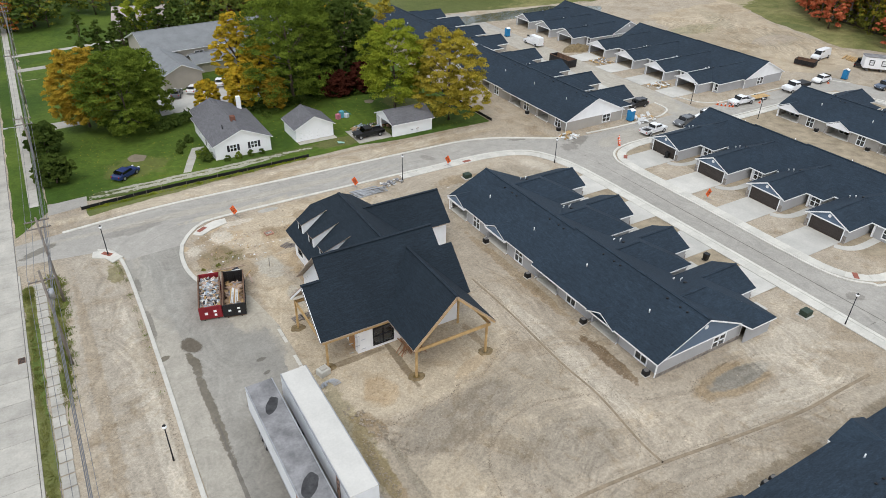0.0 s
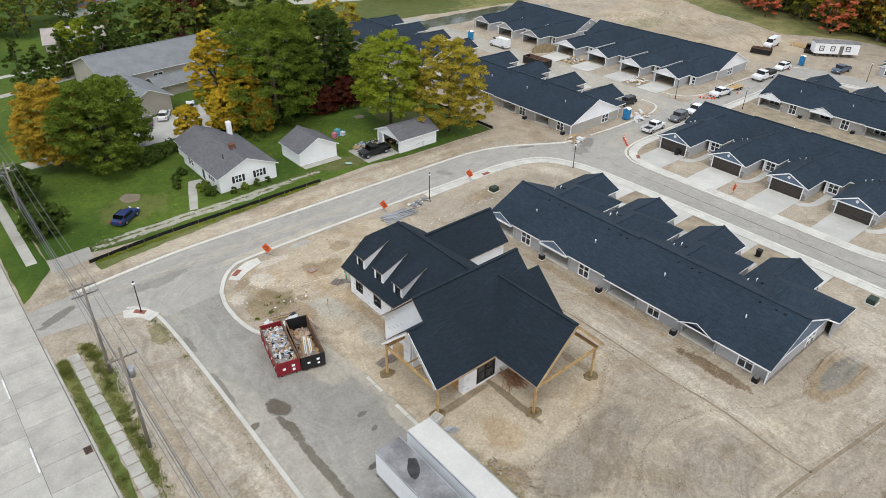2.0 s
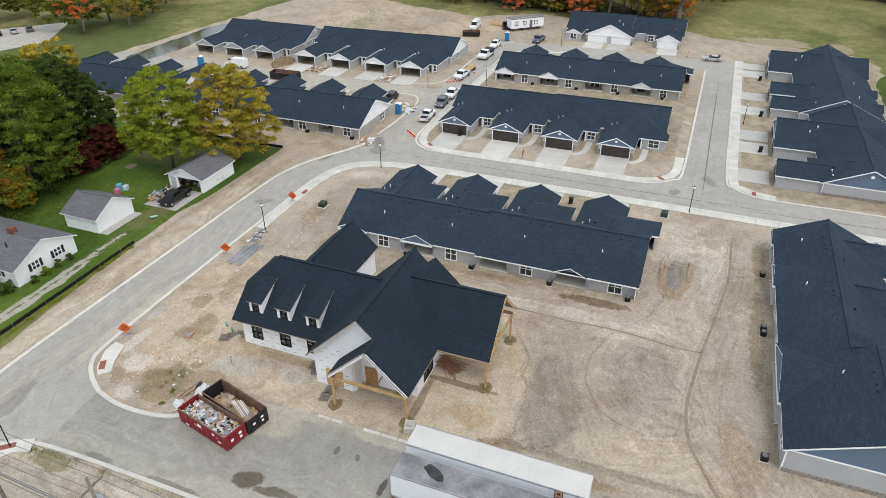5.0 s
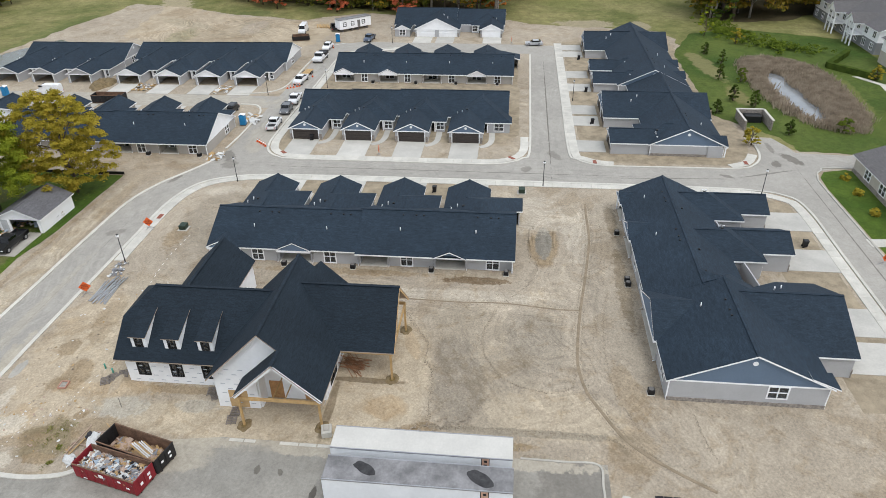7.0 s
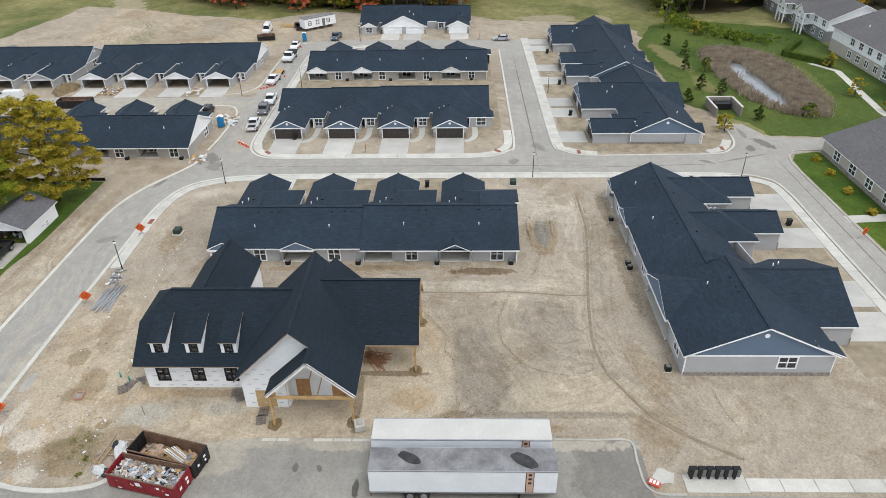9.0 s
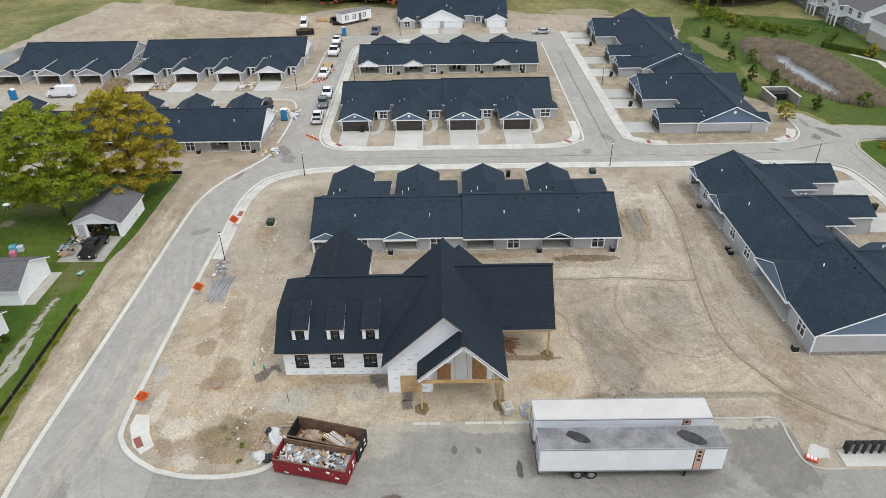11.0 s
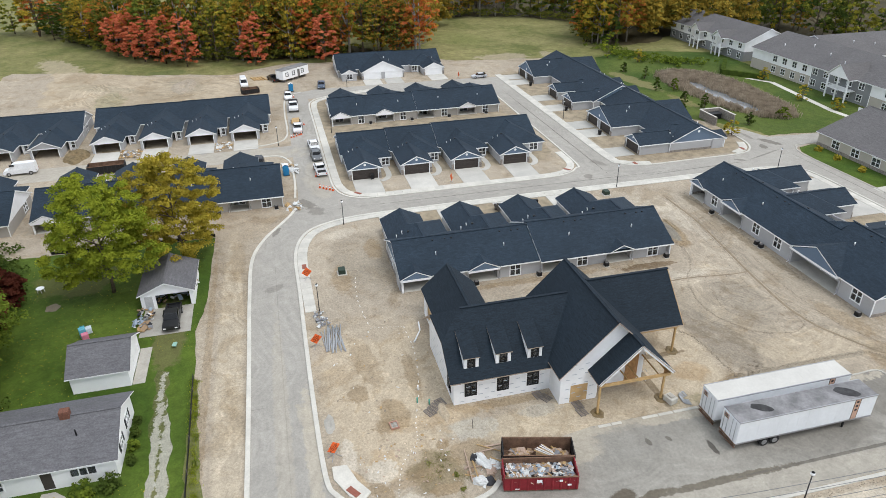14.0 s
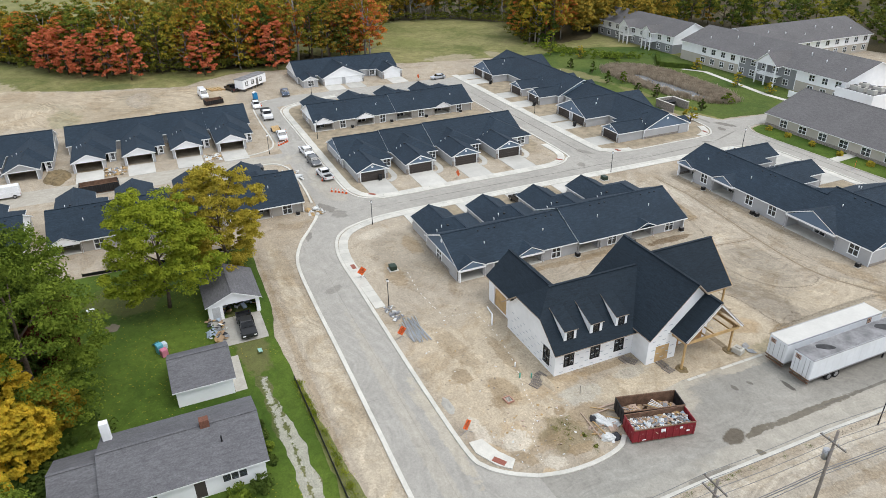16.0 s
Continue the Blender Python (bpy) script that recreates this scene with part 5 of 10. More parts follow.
# ---- clubhouse under construction ----
def clubhouse():
    h = thing("clubhouse", "unfinished clubhouse in white house wrap with charcoal roof", "house")
    bm = bmesh.new()
    R, yr, e = 10.1, 56.25, 4.05
    f0, f1, r0, r1 = 18.6, 16.55, 32.7, 34.3
    yl, yt, zp, yp = 62.4, 50.15, 8.2, 54.45
    # long slope facing the lot, shared with the porch roofs
    slab(bm, [(f0, yr, R), (f0, yp, zp + 0.1), (f1, yp, zp + 0.1), (f1, yt, e), (r1, yt, e), (r1, yp, zp + 0.1), (r0, yp, zp + 0.1), (r0, yr, R)], 0.14)
    slab(bm, [(f0, yr, R), (r0, yr, R), (r0, yl, e), (f0, yl, e)], 0.14)
    ple = 58.9
    slab(bm, [(f1, yp, zp + 0.1), (f1, ple, e), (f0 + 0.9, ple, e), (f0 + 0.9, yp, zp + 0.1)], 0.13)
    slab(bm, [(r1, yp, zp + 0.1), (r1, ple, e), (r0 - 0.9, ple, e), (r0 - 0.9, yp, zp + 0.1)], 0.13)
    beam(bm, (f0, yr, R + 0.03), (r0, yr, R + 0.03), 0.35, 0.08)
    beam(bm, (f1, yp, zp + 0.13), (f0, yp, zp + 0.13), 0.35, 0.08)
    part("main_roof", bm, [M_CLUBSHINGLE, M_FASCIA], h)
    # carriage porch roof
    bm = bmesh.new()
    xc, zc, y0 = 29.0, 8.95, 44.5
    yi = yr - (R - zc)
    yj = yt + 0.05
    slab(bm, [(24.1, y0, e), (xc, y0, zc), (xc, yi, zc), (24.1, yj, e)], 0.13)
    slab(bm, [(33.9, y0, e), (xc, y0, zc), (xc, yi, zc), (33.9, yj, e)], 0.13)
    beam(bm, (xc, y0, zc + 0.03), (xc, yi, zc + 0.03), 0.35, 0.08)
    part("porch_roof", bm, [M_CLUBSHINGLE, M_FASCIA], h)
    # west wing with clipped gable
    bm = bmesh.new()
    xw, zw, sw = 27.7, 8.65, 0.785
    xf, xb, zc1 = 21.25, 34.15, 6.45
    ze = zw - (xw - xf) * sw
    dx = (zw - zc1) / sw
    yq, yw = 70.75, 73.5
    slab(bm, [(xf, yw, ze), (xf, 56.5, ze), (xw, 56.5, zw), (xw, yq, zw), (xw - dx, yw, zc1)], 0.13)
    slab(bm, [(xb, yw, ze), (xb, 56.5, ze), (xw, 56.5, zw), (xw, yq, zw), (xw + dx, yw, zc1)], 0.13)
    slab(bm, [(xw - dx, yw, zc1), (xw, yq, zw), (xw + dx, yw, zc1)], 0.13)
    beam(bm, (xw, 58, zw + 0.03), (xw, yq, zw + 0.03), 0.35, 0.08)
    part("wing_roof", bm, [M_CLUBSHINGLE, M_FASCIA], h)
    # rear wing
    bm = bmesh.new()
    yv, zv = 68.7, 6.85
    for yy in (65.15, 72.25):
        slab(bm, [(26.0, yv, zv), (40.85, yv, zv), (40.85, yy, 3.55), (26.0, yy, 3.55)], 0.13)
    beam(bm, (28, yv, zv + 0.03), (40.85, yv, zv + 0.03), 0.35, 0.08)
    part("rear_roof", bm, [M_CLUBSHINGLE, M_FASCIA], h)
    # walls
    zt = 3.9
    bm = bmesh.new()
    wall(bm, (22.1, 72.9), (22.1, 61.9), 0, ze + 0.1, 0.18, [(1.35, 2.45, 1.1, 2.6), (5.0, 6.1, 1.1, 2.6), (8.45, 9.55, 1.1, 2.6)])
    part("wall", bm, M_WRAP, h)
    bm = bmesh.new()
    wall(bm, (33.3, 72.9), (22.1, 72.9), 0, ze + 0.1, 0.18, [(8.8, 9.9, 0.9, 2.9)])
    gable(bm, [(22.1, 72.9, ze + 0.1), (33.3, 72.9, ze + 0.1), (xw + dx + 0.1, 72.9, zc1 - 0.2), (xw - dx - 0.1, 72.9, zc1 - 0.2)], (0, -0.18, 0))
    part("wall", bm, M_WRAP, h)
    bm = bmesh.new()
    wall(bm, (33.3, 51.2), (33.3, 72.9), 0, ze + 0.1, 0.18)
    part("wall", bm, M_WRAP, h)
    bm = bmesh.new()
    wall(bm, (19.3, 61.9), (19.3, 57.6), 0, zt, 0.18, [(1.2, 3.2, 0.02, 2.3)])
    wall(bm, (22.1, 61.9), (19.3, 61.9), 0, zt, 0.18)
    gable(bm, [(19.3, 62.0, zt), (19.3, 57.6, zt), (19.3, 57.6, 5.15), (19.3, 54.45, 8.05), (19.3, yr, R - 0.3), (19.3, 62.0, e + 0.2)], (0.18, 0, 0))
    part("wall", bm, M_WRAP, h)
    bm = bmesh.new()
    wall(bm, (21.0, 57.6), (21.0, 51.2), 0, zt, 0.18)
    wall(bm, (19.5, 57.6), (21.0, 57.6), 0, 5.0, -0.18)
    gable(bm, [(21.0, 57.6, zt), (21.0, 51.2, zt), (21.0, 51.2, e + 0.7), (21.0, 54.45, 7.9), (21.0, 57.6, 5.0)], (0.18, 0, 0))
    part("entrance_wall", bm, M_WRAP, h)
    bm = bmesh.new()
    wall(bm, (21.2, 51.2), (33.3, 51.2), 0, e + 0.7, 0.18, [(1.7, 3.9, 0.5, 2.6), (1.7, 3.9, 2.9, 3.3)])
    part("wall", bm, M_WRAP, h)
    bm = bmesh.new()
    gable(bm, [(32.4, 62.0, zt), (32.4, 51.2, zt), (32.4, 51.2, e + 0.9), (32.4, yr, R - 0.3), (32.4, 62.0, e + 0.2)], (0.18, 0, 0))
    part("wall", bm, M_WRAP, h)
    bm = bmesh.new()
    wall(bm, (40.3, 65.6), (33.4, 65.6), 0, 3.7, 0.18)
    wall(bm, (40.3, 71.8), (40.3, 65.6), 0, 3.5, 0.18)
    wall(bm, (33.4, 71.8), (40.3, 71.8), 0, 3.7, 0.18, [(2.0, 5.4, 0.02, 2.9)])
    gable(bm, [(40.3, 71.9, 3.5), (40.3, 65.5, 3.5), (40.3, yv, zv - 0.3)], (-0.18, 0, 0))
    part("wall", bm, M_WRAP, h)
    mark = material("pale_print", (0.5, 0.53, 0.57), 0.7, coords="object")
    for p0, p1, z0, z1, nrm in (((22.1, 72.5), (22.1, 62.3), 0.3, 3.2, (-1, 0)), ((32.6, 72.9), (22.6, 72.9), 0.4, 3.2, (0, 1)), ((19.3, 61.6), (19.3, 57.8), 0.6, 5.4, (-1, 0)), ((19.7, 51.2), (22.6, 51.2), 0.4, 3.6, (0, -1)), ((40.0, 65.6), (34, 65.6), 0.4, 3.2, (0, -1))):
        bm = bmesh.new()
        a, b = Vector((*p0, 0)), Vector((*p1, 0))
        length = (b - a).length
        d = (b - a) / length
        o = Vector((*nrm, 0)) * 0.004
        k = 0
        z = z0
        while z < z1:
            u = 0.3 + (0.7 if k % 2 else 0)
            while u + 0.5 < length:
                q = [a + d * u + o, a + d * (u + 0.48) + o]
                vs = [bm.verts.new((q[0].x, q[0].y, z)), bm.verts.new((q[1].x, q[1].y, z)), bm.verts.new((q[1].x, q[1].y, z + 0.1)), bm.verts.new((q[0].x, q[0].y, z + 0.1))]
                bm.faces.new(vs)
                u += 1.4
            z += 0.62
            k += 1
        part("print_pattern", bm, mark, h, "rows of pale printed bars")["kind"] = "stuff"
    # dormers
    for ya, yb in ((70.0, 71.75), (66.4, 68.2), (62.85, 64.6)):
        bm = bmesh.new()
        slab(bm, [(22.22, ya - 0.05, 5.86), (22.22, yb + 0.05, 5.86), (25.75, yb + 0.05, 7.16), (25.75, ya - 0.05, 7.16)], 0.09)
        d = part("dormer", bm, [M_CLUBSHINGLE, M_FASCIA], h, "small shed dormer with white sides")
        bm = bmesh.new()
        wall(bm, (22.4, yb - 0.05), (22.4, ya + 0.05), 4.3, 5.8, 0.1, [((yb - ya) / 2 - 0.4, (yb - ya) / 2 + 0.3, 4.68, 5.62)])
        for yy in (ya + 0.055, yb - 0.155):
            gable(bm, [(22.46, yy, 4.3), (22.46, yy, 5.84), (25.4, yy, 6.92), (25.4, yy, 6.7)], (0, 0.1, 0))
        part("dormer_wall", bm, M_WRAP, d)
        add_window(h, pose(22.4, (ya + yb) / 2, 4.68, 0, 0, -90), 0.62, 0.92, "black", 1, 2)
    for y in (71.0, 67.35, 63.9):
        add_window(h, pose(22.1, y, 1.1, 0, 0, -90), 1.1, 1.5, "black")
    add_window(h, pose(23.95, 72.9, 0.9, 0, 0, 180), 1.1, 2.0, "black")
    add_window(h, pose(24.0, 51.2, 0.5), 2.2, 2.1, "black")
    add_window(h, pose(24.0, 51.2, 2.9), 2.2, 0.4, "black", 2, 1)
    bm = bmesh.new()
    box(bm, 19.33, 19.4, 58.6, 60.8, 0.02, 2.35)
    part("plywood_door", bm, M_PLY, h, "plywood sheet over the doorway")
    bm = bmesh.new()
    box(bm, 35.3, 38.9, 71.72, 71.78, 0.02, 2.9)
    part("plywood_door", bm, M_PLY, h, "plywood sheet over the opening")
    for y0, y1, z1 in ((51.9, 53.4, 3.9), (55.6, 57.0, 2.3)):
        bm = bmesh.new()
        box(bm, 20.92, 20.98, y0, y1, 0.05, z1)
        part("sheathing", bm, M_OSB, h, "orange-brown board sheet over an opening")
    for y in (51.6, 54.0, 55.2):
        bm = bmesh.new()
        beam(bm, (17.0, y, 3.5), (20.9, y, 3.5), 0.05, 0.2)
        part("joist", bm, M_LUMBER, h, "bare timber joist")
    # timber posts and beams of the porches
    for x, y in ((17.0, 58.5), (17.4, 50.8), (24.7, 45.1), (33.0, 44.9), (33.0, 50.5)):
        bm = bmesh.new()
        box(bm, x - 0.1, x + 0.1, y - 0.1, y + 0.1, 0, 3.75)
        part("post", bm, M_LUMBER, h, "bare timber post")
    for p, q in (((17.0, 58.6, 3.6), (17.0, 50.4, 3.6)), ((17.0, 50.5, 3.6), (24.6, 50.5, 3.6)), ((24.6, 50.5, 3.6), (24.6, 44.8, 3.6)), ((24.6, 44.9, 3.6), (33.4, 44.9, 3.6)), ((33.4, 44.9, 3.6), (33.4, 51, 3.6)), ((17.0, 58.5, 3.6), (19.3, 58.5, 3.6))):
        bm = bmesh.new()
        beam(bm, p, q, 0.16, 0.34)
        part("beam", bm, M_LUMBER, h, "bare timber beam")
    for y in (58.75, 50.25):
        bm = bmesh.new()
        beam(bm, (16.62, y, 4.0), (16.62, yp, zp - 0.12), 0.06, 0.32)
        part("rake_board", bm, M_WRAP, h, "pale rake board")
    for y in (44.55,):
        for x in (24.2, 33.8):
            bm = bmesh.new()
            beam(bm, (x, y, 3.95), (xc, y, zc - 0.2), 0.06, 0.32)
            part("rake_board", bm, M_PLY, h)
    return h


clubhouse()


# ---- neighbouring houses and sheds ----
M_WSIDE = material("white_lap_siding", (0.86, 0.86, 0.86), 0.65, 0.97, 1.02, 0.5, 5.0, 0.12, coords="object", waves=("Z", 6, 0.5), grit=0.06)
M_BRICK = material("red_chimney_brick", (0.17, 0.075, 0.05), 0.9, 0.7, 1.25, 6.0, 12.0, 0.4, coords="object")
M_SHUTTER = material("dark_shutter", (0.03, 0.03, 0.035), 0.7, coords="object")
M_BEIGE = material("beige_siding", (0.46, 0.42, 0.36), 0.7, 0.93, 1.05, 0.5, 5.0, 0.25, coords="object", waves=("Z", 6, 0.5), grit=0.12)
M_MIDGREY = material("grey_accent_siding", (0.24, 0.245, 0.25), 0.7, 0.93, 1.05, 0.5, 5.0, 0.25, coords="object", waves=("Z", 6, 0.5), grit=0.12)


def gable_block(h, x0, x1, y0, y1, ze, zr, axis, wall_mat, roof_mat, over=0.4, holes=None, name="wall", trim=None):
    """Four walls, two gables and a pitched roof; holes: side -> openings. Sides are w (x0), e (x1), s (y0), n (y1)."""
    holes = holes or {}
    for side, p, q in (("s", (x0, y0), (x1, y0)), ("e", (x1, y0), (x1, y1)), ("n", (x1, y1), (x0, y1)), ("w", (x0, y1), (x0, y0))):
        bm = bmesh.new()
        wall(bm, p, q, 0, ze, 0.15, holes.get(side, ()))
        part(name, bm, wall_mat, h)
    xm, ym = (x0 + x1) / 2, (y0 + y1) / 2
    bm = bmesh.new()
    if axis == "y":
        s = (zr - ze) / (xm - x0)
        for xe in (x0 - over, x1 + over):
            slab(bm, [(xe, y0 - over, ze - over * s + 0.12), (xe, y1 + over, ze - over * s + 0.12), (xm, y1 + over, zr + 0.12), (xm, y0 - over, zr + 0.12)], 0.14)
        beam(bm, (xm, y0 - over, zr + 0.13), (xm, y1 + over, zr + 0.13), 0.3, 0.05)
        ends = [([(x0, y, ze), (x1, y, ze), (xm, y, zr)], (0, d, 0)) for y, d in ((y0, 0.15), (y1, -0.15))]
    else:
        s = (zr - ze) / (ym - y0)
        for ye in (y0 - over, y1 + over):
            slab(bm, [(x0 - over, ye, ze - over * s + 0.12), (x1 + over, ye, ze - over * s + 0.12), (x1 + over, ym, zr + 0.12), (x0 - over, ym, zr + 0.12)], 0.14)
        beam(bm, (x0 - over, ym, zr + 0.13), (x1 + over, ym, zr + 0.13), 0.3, 0.05)
        ends = [([(x, y0, ze), (x, y1, ze), (x, ym, zr)], (d, 0, 0)) for x, d in ((x0, 0.15), (x1, -0.15))]
    part("roof", bm, [roof_mat, M_WHITE], h)
    for pts, t in ends:
        bm = bmesh.new()
        gable(bm, pts, t)
        part("gable", bm, wall_mat, h)


def shuttered(h, m, w, hgt):
    """A window with dark shutters either side."""
    win = add_window(h, m, w, hgt)
    for d in (-1, 1):
        bm = bmesh.new()
        x = d * (w / 2 + 0.33)
        box(bm, x - 0.2, x + 0.2, -0.05, -0.005, 0, hgt)
        part("shutter", bm, M_SHUTTER, win)


h = thing("bungalow", "white bungalow with a grey shingle roof and shutters", "house")
gable_block(h, 20.7, 30.1, 106.4, 120.4, 2.6, 4.6, "y", M_WSIDE, M_GREYROOF, holes={"s": [(2.55, 3.55, 1.1, 2.2), (6.05, 7.05, 1.1, 2.2)], "w": [(2.2, 4.2, 0.9, 2.0), (7.4, 8.4, 0.05, 2.1), (10.0, 12.2, 1.1, 2.0)]})
gable_block(h, 21.4, 28.6, 120.4, 124.6, 2.5, 4.1, "y", M_WSIDE, M_GREYROOF)
for x in (23.75, 27.25):
    shuttered(h, pose(x, 106.4, 1.1), 1.0, 1.1)
add_window(h, pose(20.7, 117.2, 0.9, 0, 0, -90), 2.0, 1.1)
add_window(h, pose(20.7, 109.3, 1.1, 0, 0, -90), 2.2, 0.9, cols=3, rows=1)
bm = bmesh.new()
box(bm, 20.76, 20.82, 112.0, 113.0, 0.05, 2.1)
part("front_door", bm, M_BROWNDOOR, h, "brown front door")
bm = bmesh.new()
box(bm, 25.0, 25.8, 110.6, 111.5, 4.3, 5.4, bevel=0.03)
part("chimney", bm, M_BRICK, h, "red brick chimney")
bm = bmesh.new()
box(bm, 28.6, 29.3, 119.6, 120.4, 2.6, 5.4, bevel=0.03)
part("chimney", bm, M_WHITE, h, "white painted chimney")
bm = bmesh.new()
stub(bm, 23.2, 109.8, 3.9, 0.7, 0.08)
part("vent_pipe", bm, M_BLACK, h)

h = thing("garage", "white two-door garage with a grey roof", "garage")
gable_block(h, 34.9, 41.9, 107.3, 113.4, 2.4, 4.2, "y", M_WSIDE, M_GREYROOF, 0.35, {"s": [(0.7, 3.2, 0.02, 2.05), (3.8, 6.3, 0.02, 2.05)]})
for x in (36.85, 39.95):
    bm = bmesh.new()
    for r in range(4):
        box(bm, x - 1.25, x + 1.25, 107.34, 107.4, 0.02 + r * 0.51, 0.5 + r * 0.51)
    part("garage_door", bm, M_WHITE, h, "white sectional garage door")
h = thing("garage", "open white garage full of clutter", "garage")
gable_block(h, 50.9, 58.9, 101.4, 108.1, 2.4, 3.85, "x", M_WSIDE, M_GREYROOF, 0.35, {"w": [(1.9, 6.2, 0.02, 2.1)]})
bm = bmesh.new()
box(bm, 50.84, 50.9, 106.6, 107.6, 0.05, 2.05)
part("side_door", bm, material("pale_grey_door", (0.5, 0.5, 0.5), coords="object"), h, "pale grey side door")
bm = bmesh.new()
box(bm, 44.4, 50.9, 101.6, 107.8, 0, 0.06)
tagged(part("concrete_pad", bm, M_OLDCONC), "stained concrete pad before the open garage", "driveway", kind="structure")
bm = bmesh.new()
box(bm, 35.0, 42.0, 105.9, 107.25, 0, 0.05)
tagged(part("concrete_pad", bm, M_OLDCONC), "concrete apron before the garage doors", "driveway", kind="structure")
flat("gravel_track", [(0.6, 101.2), (0.7, 103.2), (8, 103.8), (18, 104.1), (27, 104.4), (36.5, 104.8), (36.3, 103.7), (26, 102.4), (17, 102.0), (9, 101.6)], 0.026, patched("white_gravel", (0.07, 0.09, 0.025), (0.15, 0.145, 0.06), [(18, 102.4, 18, 0.6, 1, (0.43, 0.41, 0.35), 0.7, 3.6), (18, 103.6, 18, 0.5, 1, (0.43, 0.41, 0.35), 0.7, 3.6)], 0.95, 2.2, 0.6, 0.0, 0.55, 1.1), "white gravel track worn into the lawn", "path", wob=0.5, step=0.6, seed=21)
flat("driveway_apron", [(-4.8, 99.2), (-4.6, 102.7), (0.6, 103.1), (0.4, 100.0)], 0.028, M_ROAD, "short grey asphalt apron at the track's end", "driveway", wob=0.05)
flat("garden_path", [(14.9, 104.3), (16.1, 104.1), (18.2, 109.5), (20.3, 112.0), (20.3, 113.2), (18.4, 113.4), (17.0, 110.0)], 0.03, M_OLDCONC, "old concrete garden path", "path")
flat("driveway_far", [(-7, 132.5), (4, 133.5), (4, 136.6), (-7, 136.6)], 0.03, M_OLDCONC, "pale concrete driveway among lawns", "driveway")
flat("garden_path", [(-7, 171.5), (5, 172.8), (30, 180), (30, 182.5), (5, 175.0), (-7, 174)], 0.03, M_OLDCONC, "pale concrete path among lawns", "path")
flat("garden_path", [(-7, 184), (7, 186), (40, 192), (40, 194), (7, 188), (-7, 186)], 0.03, M_OLDCONC, "pale concrete path among lawns", "path")
flat("yard_paving", [(17, 131), (38, 133), (40, 146), (18, 143)], 0.03, M_DRIVE, "pale paved yard beside the long grey building", "yard", wob=0.3, seed=23)
flat("car_park", [(88, 212), (112, 203), (132, 216), (104, 240)], 0.03, M_OLDCONC, "far pale car park", "parking lot")
flat("water", [(98, 160), (108, 163.5), (126, 162.5), (140, 163.5), (152, 158), (156, 164), (142, 171), (124, 171), (108, 171), (98, 166)], 0.03, glass_material("pond_water", (0.24, 0.28, 0.2), 0.12), "green still water of a ditch pond", "pond", wob=0.8, seed=24)
M_TIN = material("grey_metal_roof", (0.2, 0.207, 0.21), 0.6, 0.85, 1.1, 0.5, 6.0, 0.1, coords="object")
h = thing("long_building", "long pale building with a grey metal roof", "building", pose(20.5, 158.5, 0, 0, 0, 6))
gable_block(h, 0, 34, 0, 16, 4.2, 7.0, "x", M_BEIGE, M_TIN, 0.6, {"s": [(10, 12, 2.2, 3.2), (17, 19, 2.2, 3.2), (24, 26, 2.2, 3.2)]})
gable_block(h, -1.5, 6.5, -14, 0.5, 3.2, 5.0, "y", M_BEIGE, M_TIN, 0.5)
gable_block(h, 8, 34, -6, -0.5, 2.4, 3.6, "x", M_BEIGE, M_TIN, 0.5)
for x in (11, 18, 25):
    add_window(h, pose(x, 0, 2.2), 2.0, 1.0)
h = thing("bungalow", "far house with a pale pinkish roof", "house", pose(19, 199, 0, 0, 0, -15))
gable_block(h, 0, 13, 0, 9, 2.7, 5.0, "x", M_BEIGE, material("pale_pink_roof", (0.42, 0.36, 0.33), coords="object"), 0.5)
h = thing("bungalow", "far white house among trees", "house", pose(34, 232, 0, 0, 0, 20))
gable_block(h, 0, 14, 0, 9, 2.8, 5.2, "x", M_WSIDE, M_GREYROOF, 0.5)


# ---- apartment buildings ----
M_APTROOF = shingle_material("taupe_grey_shingles", (0.122, 0.115, 0.114), 0.9, 0.6)


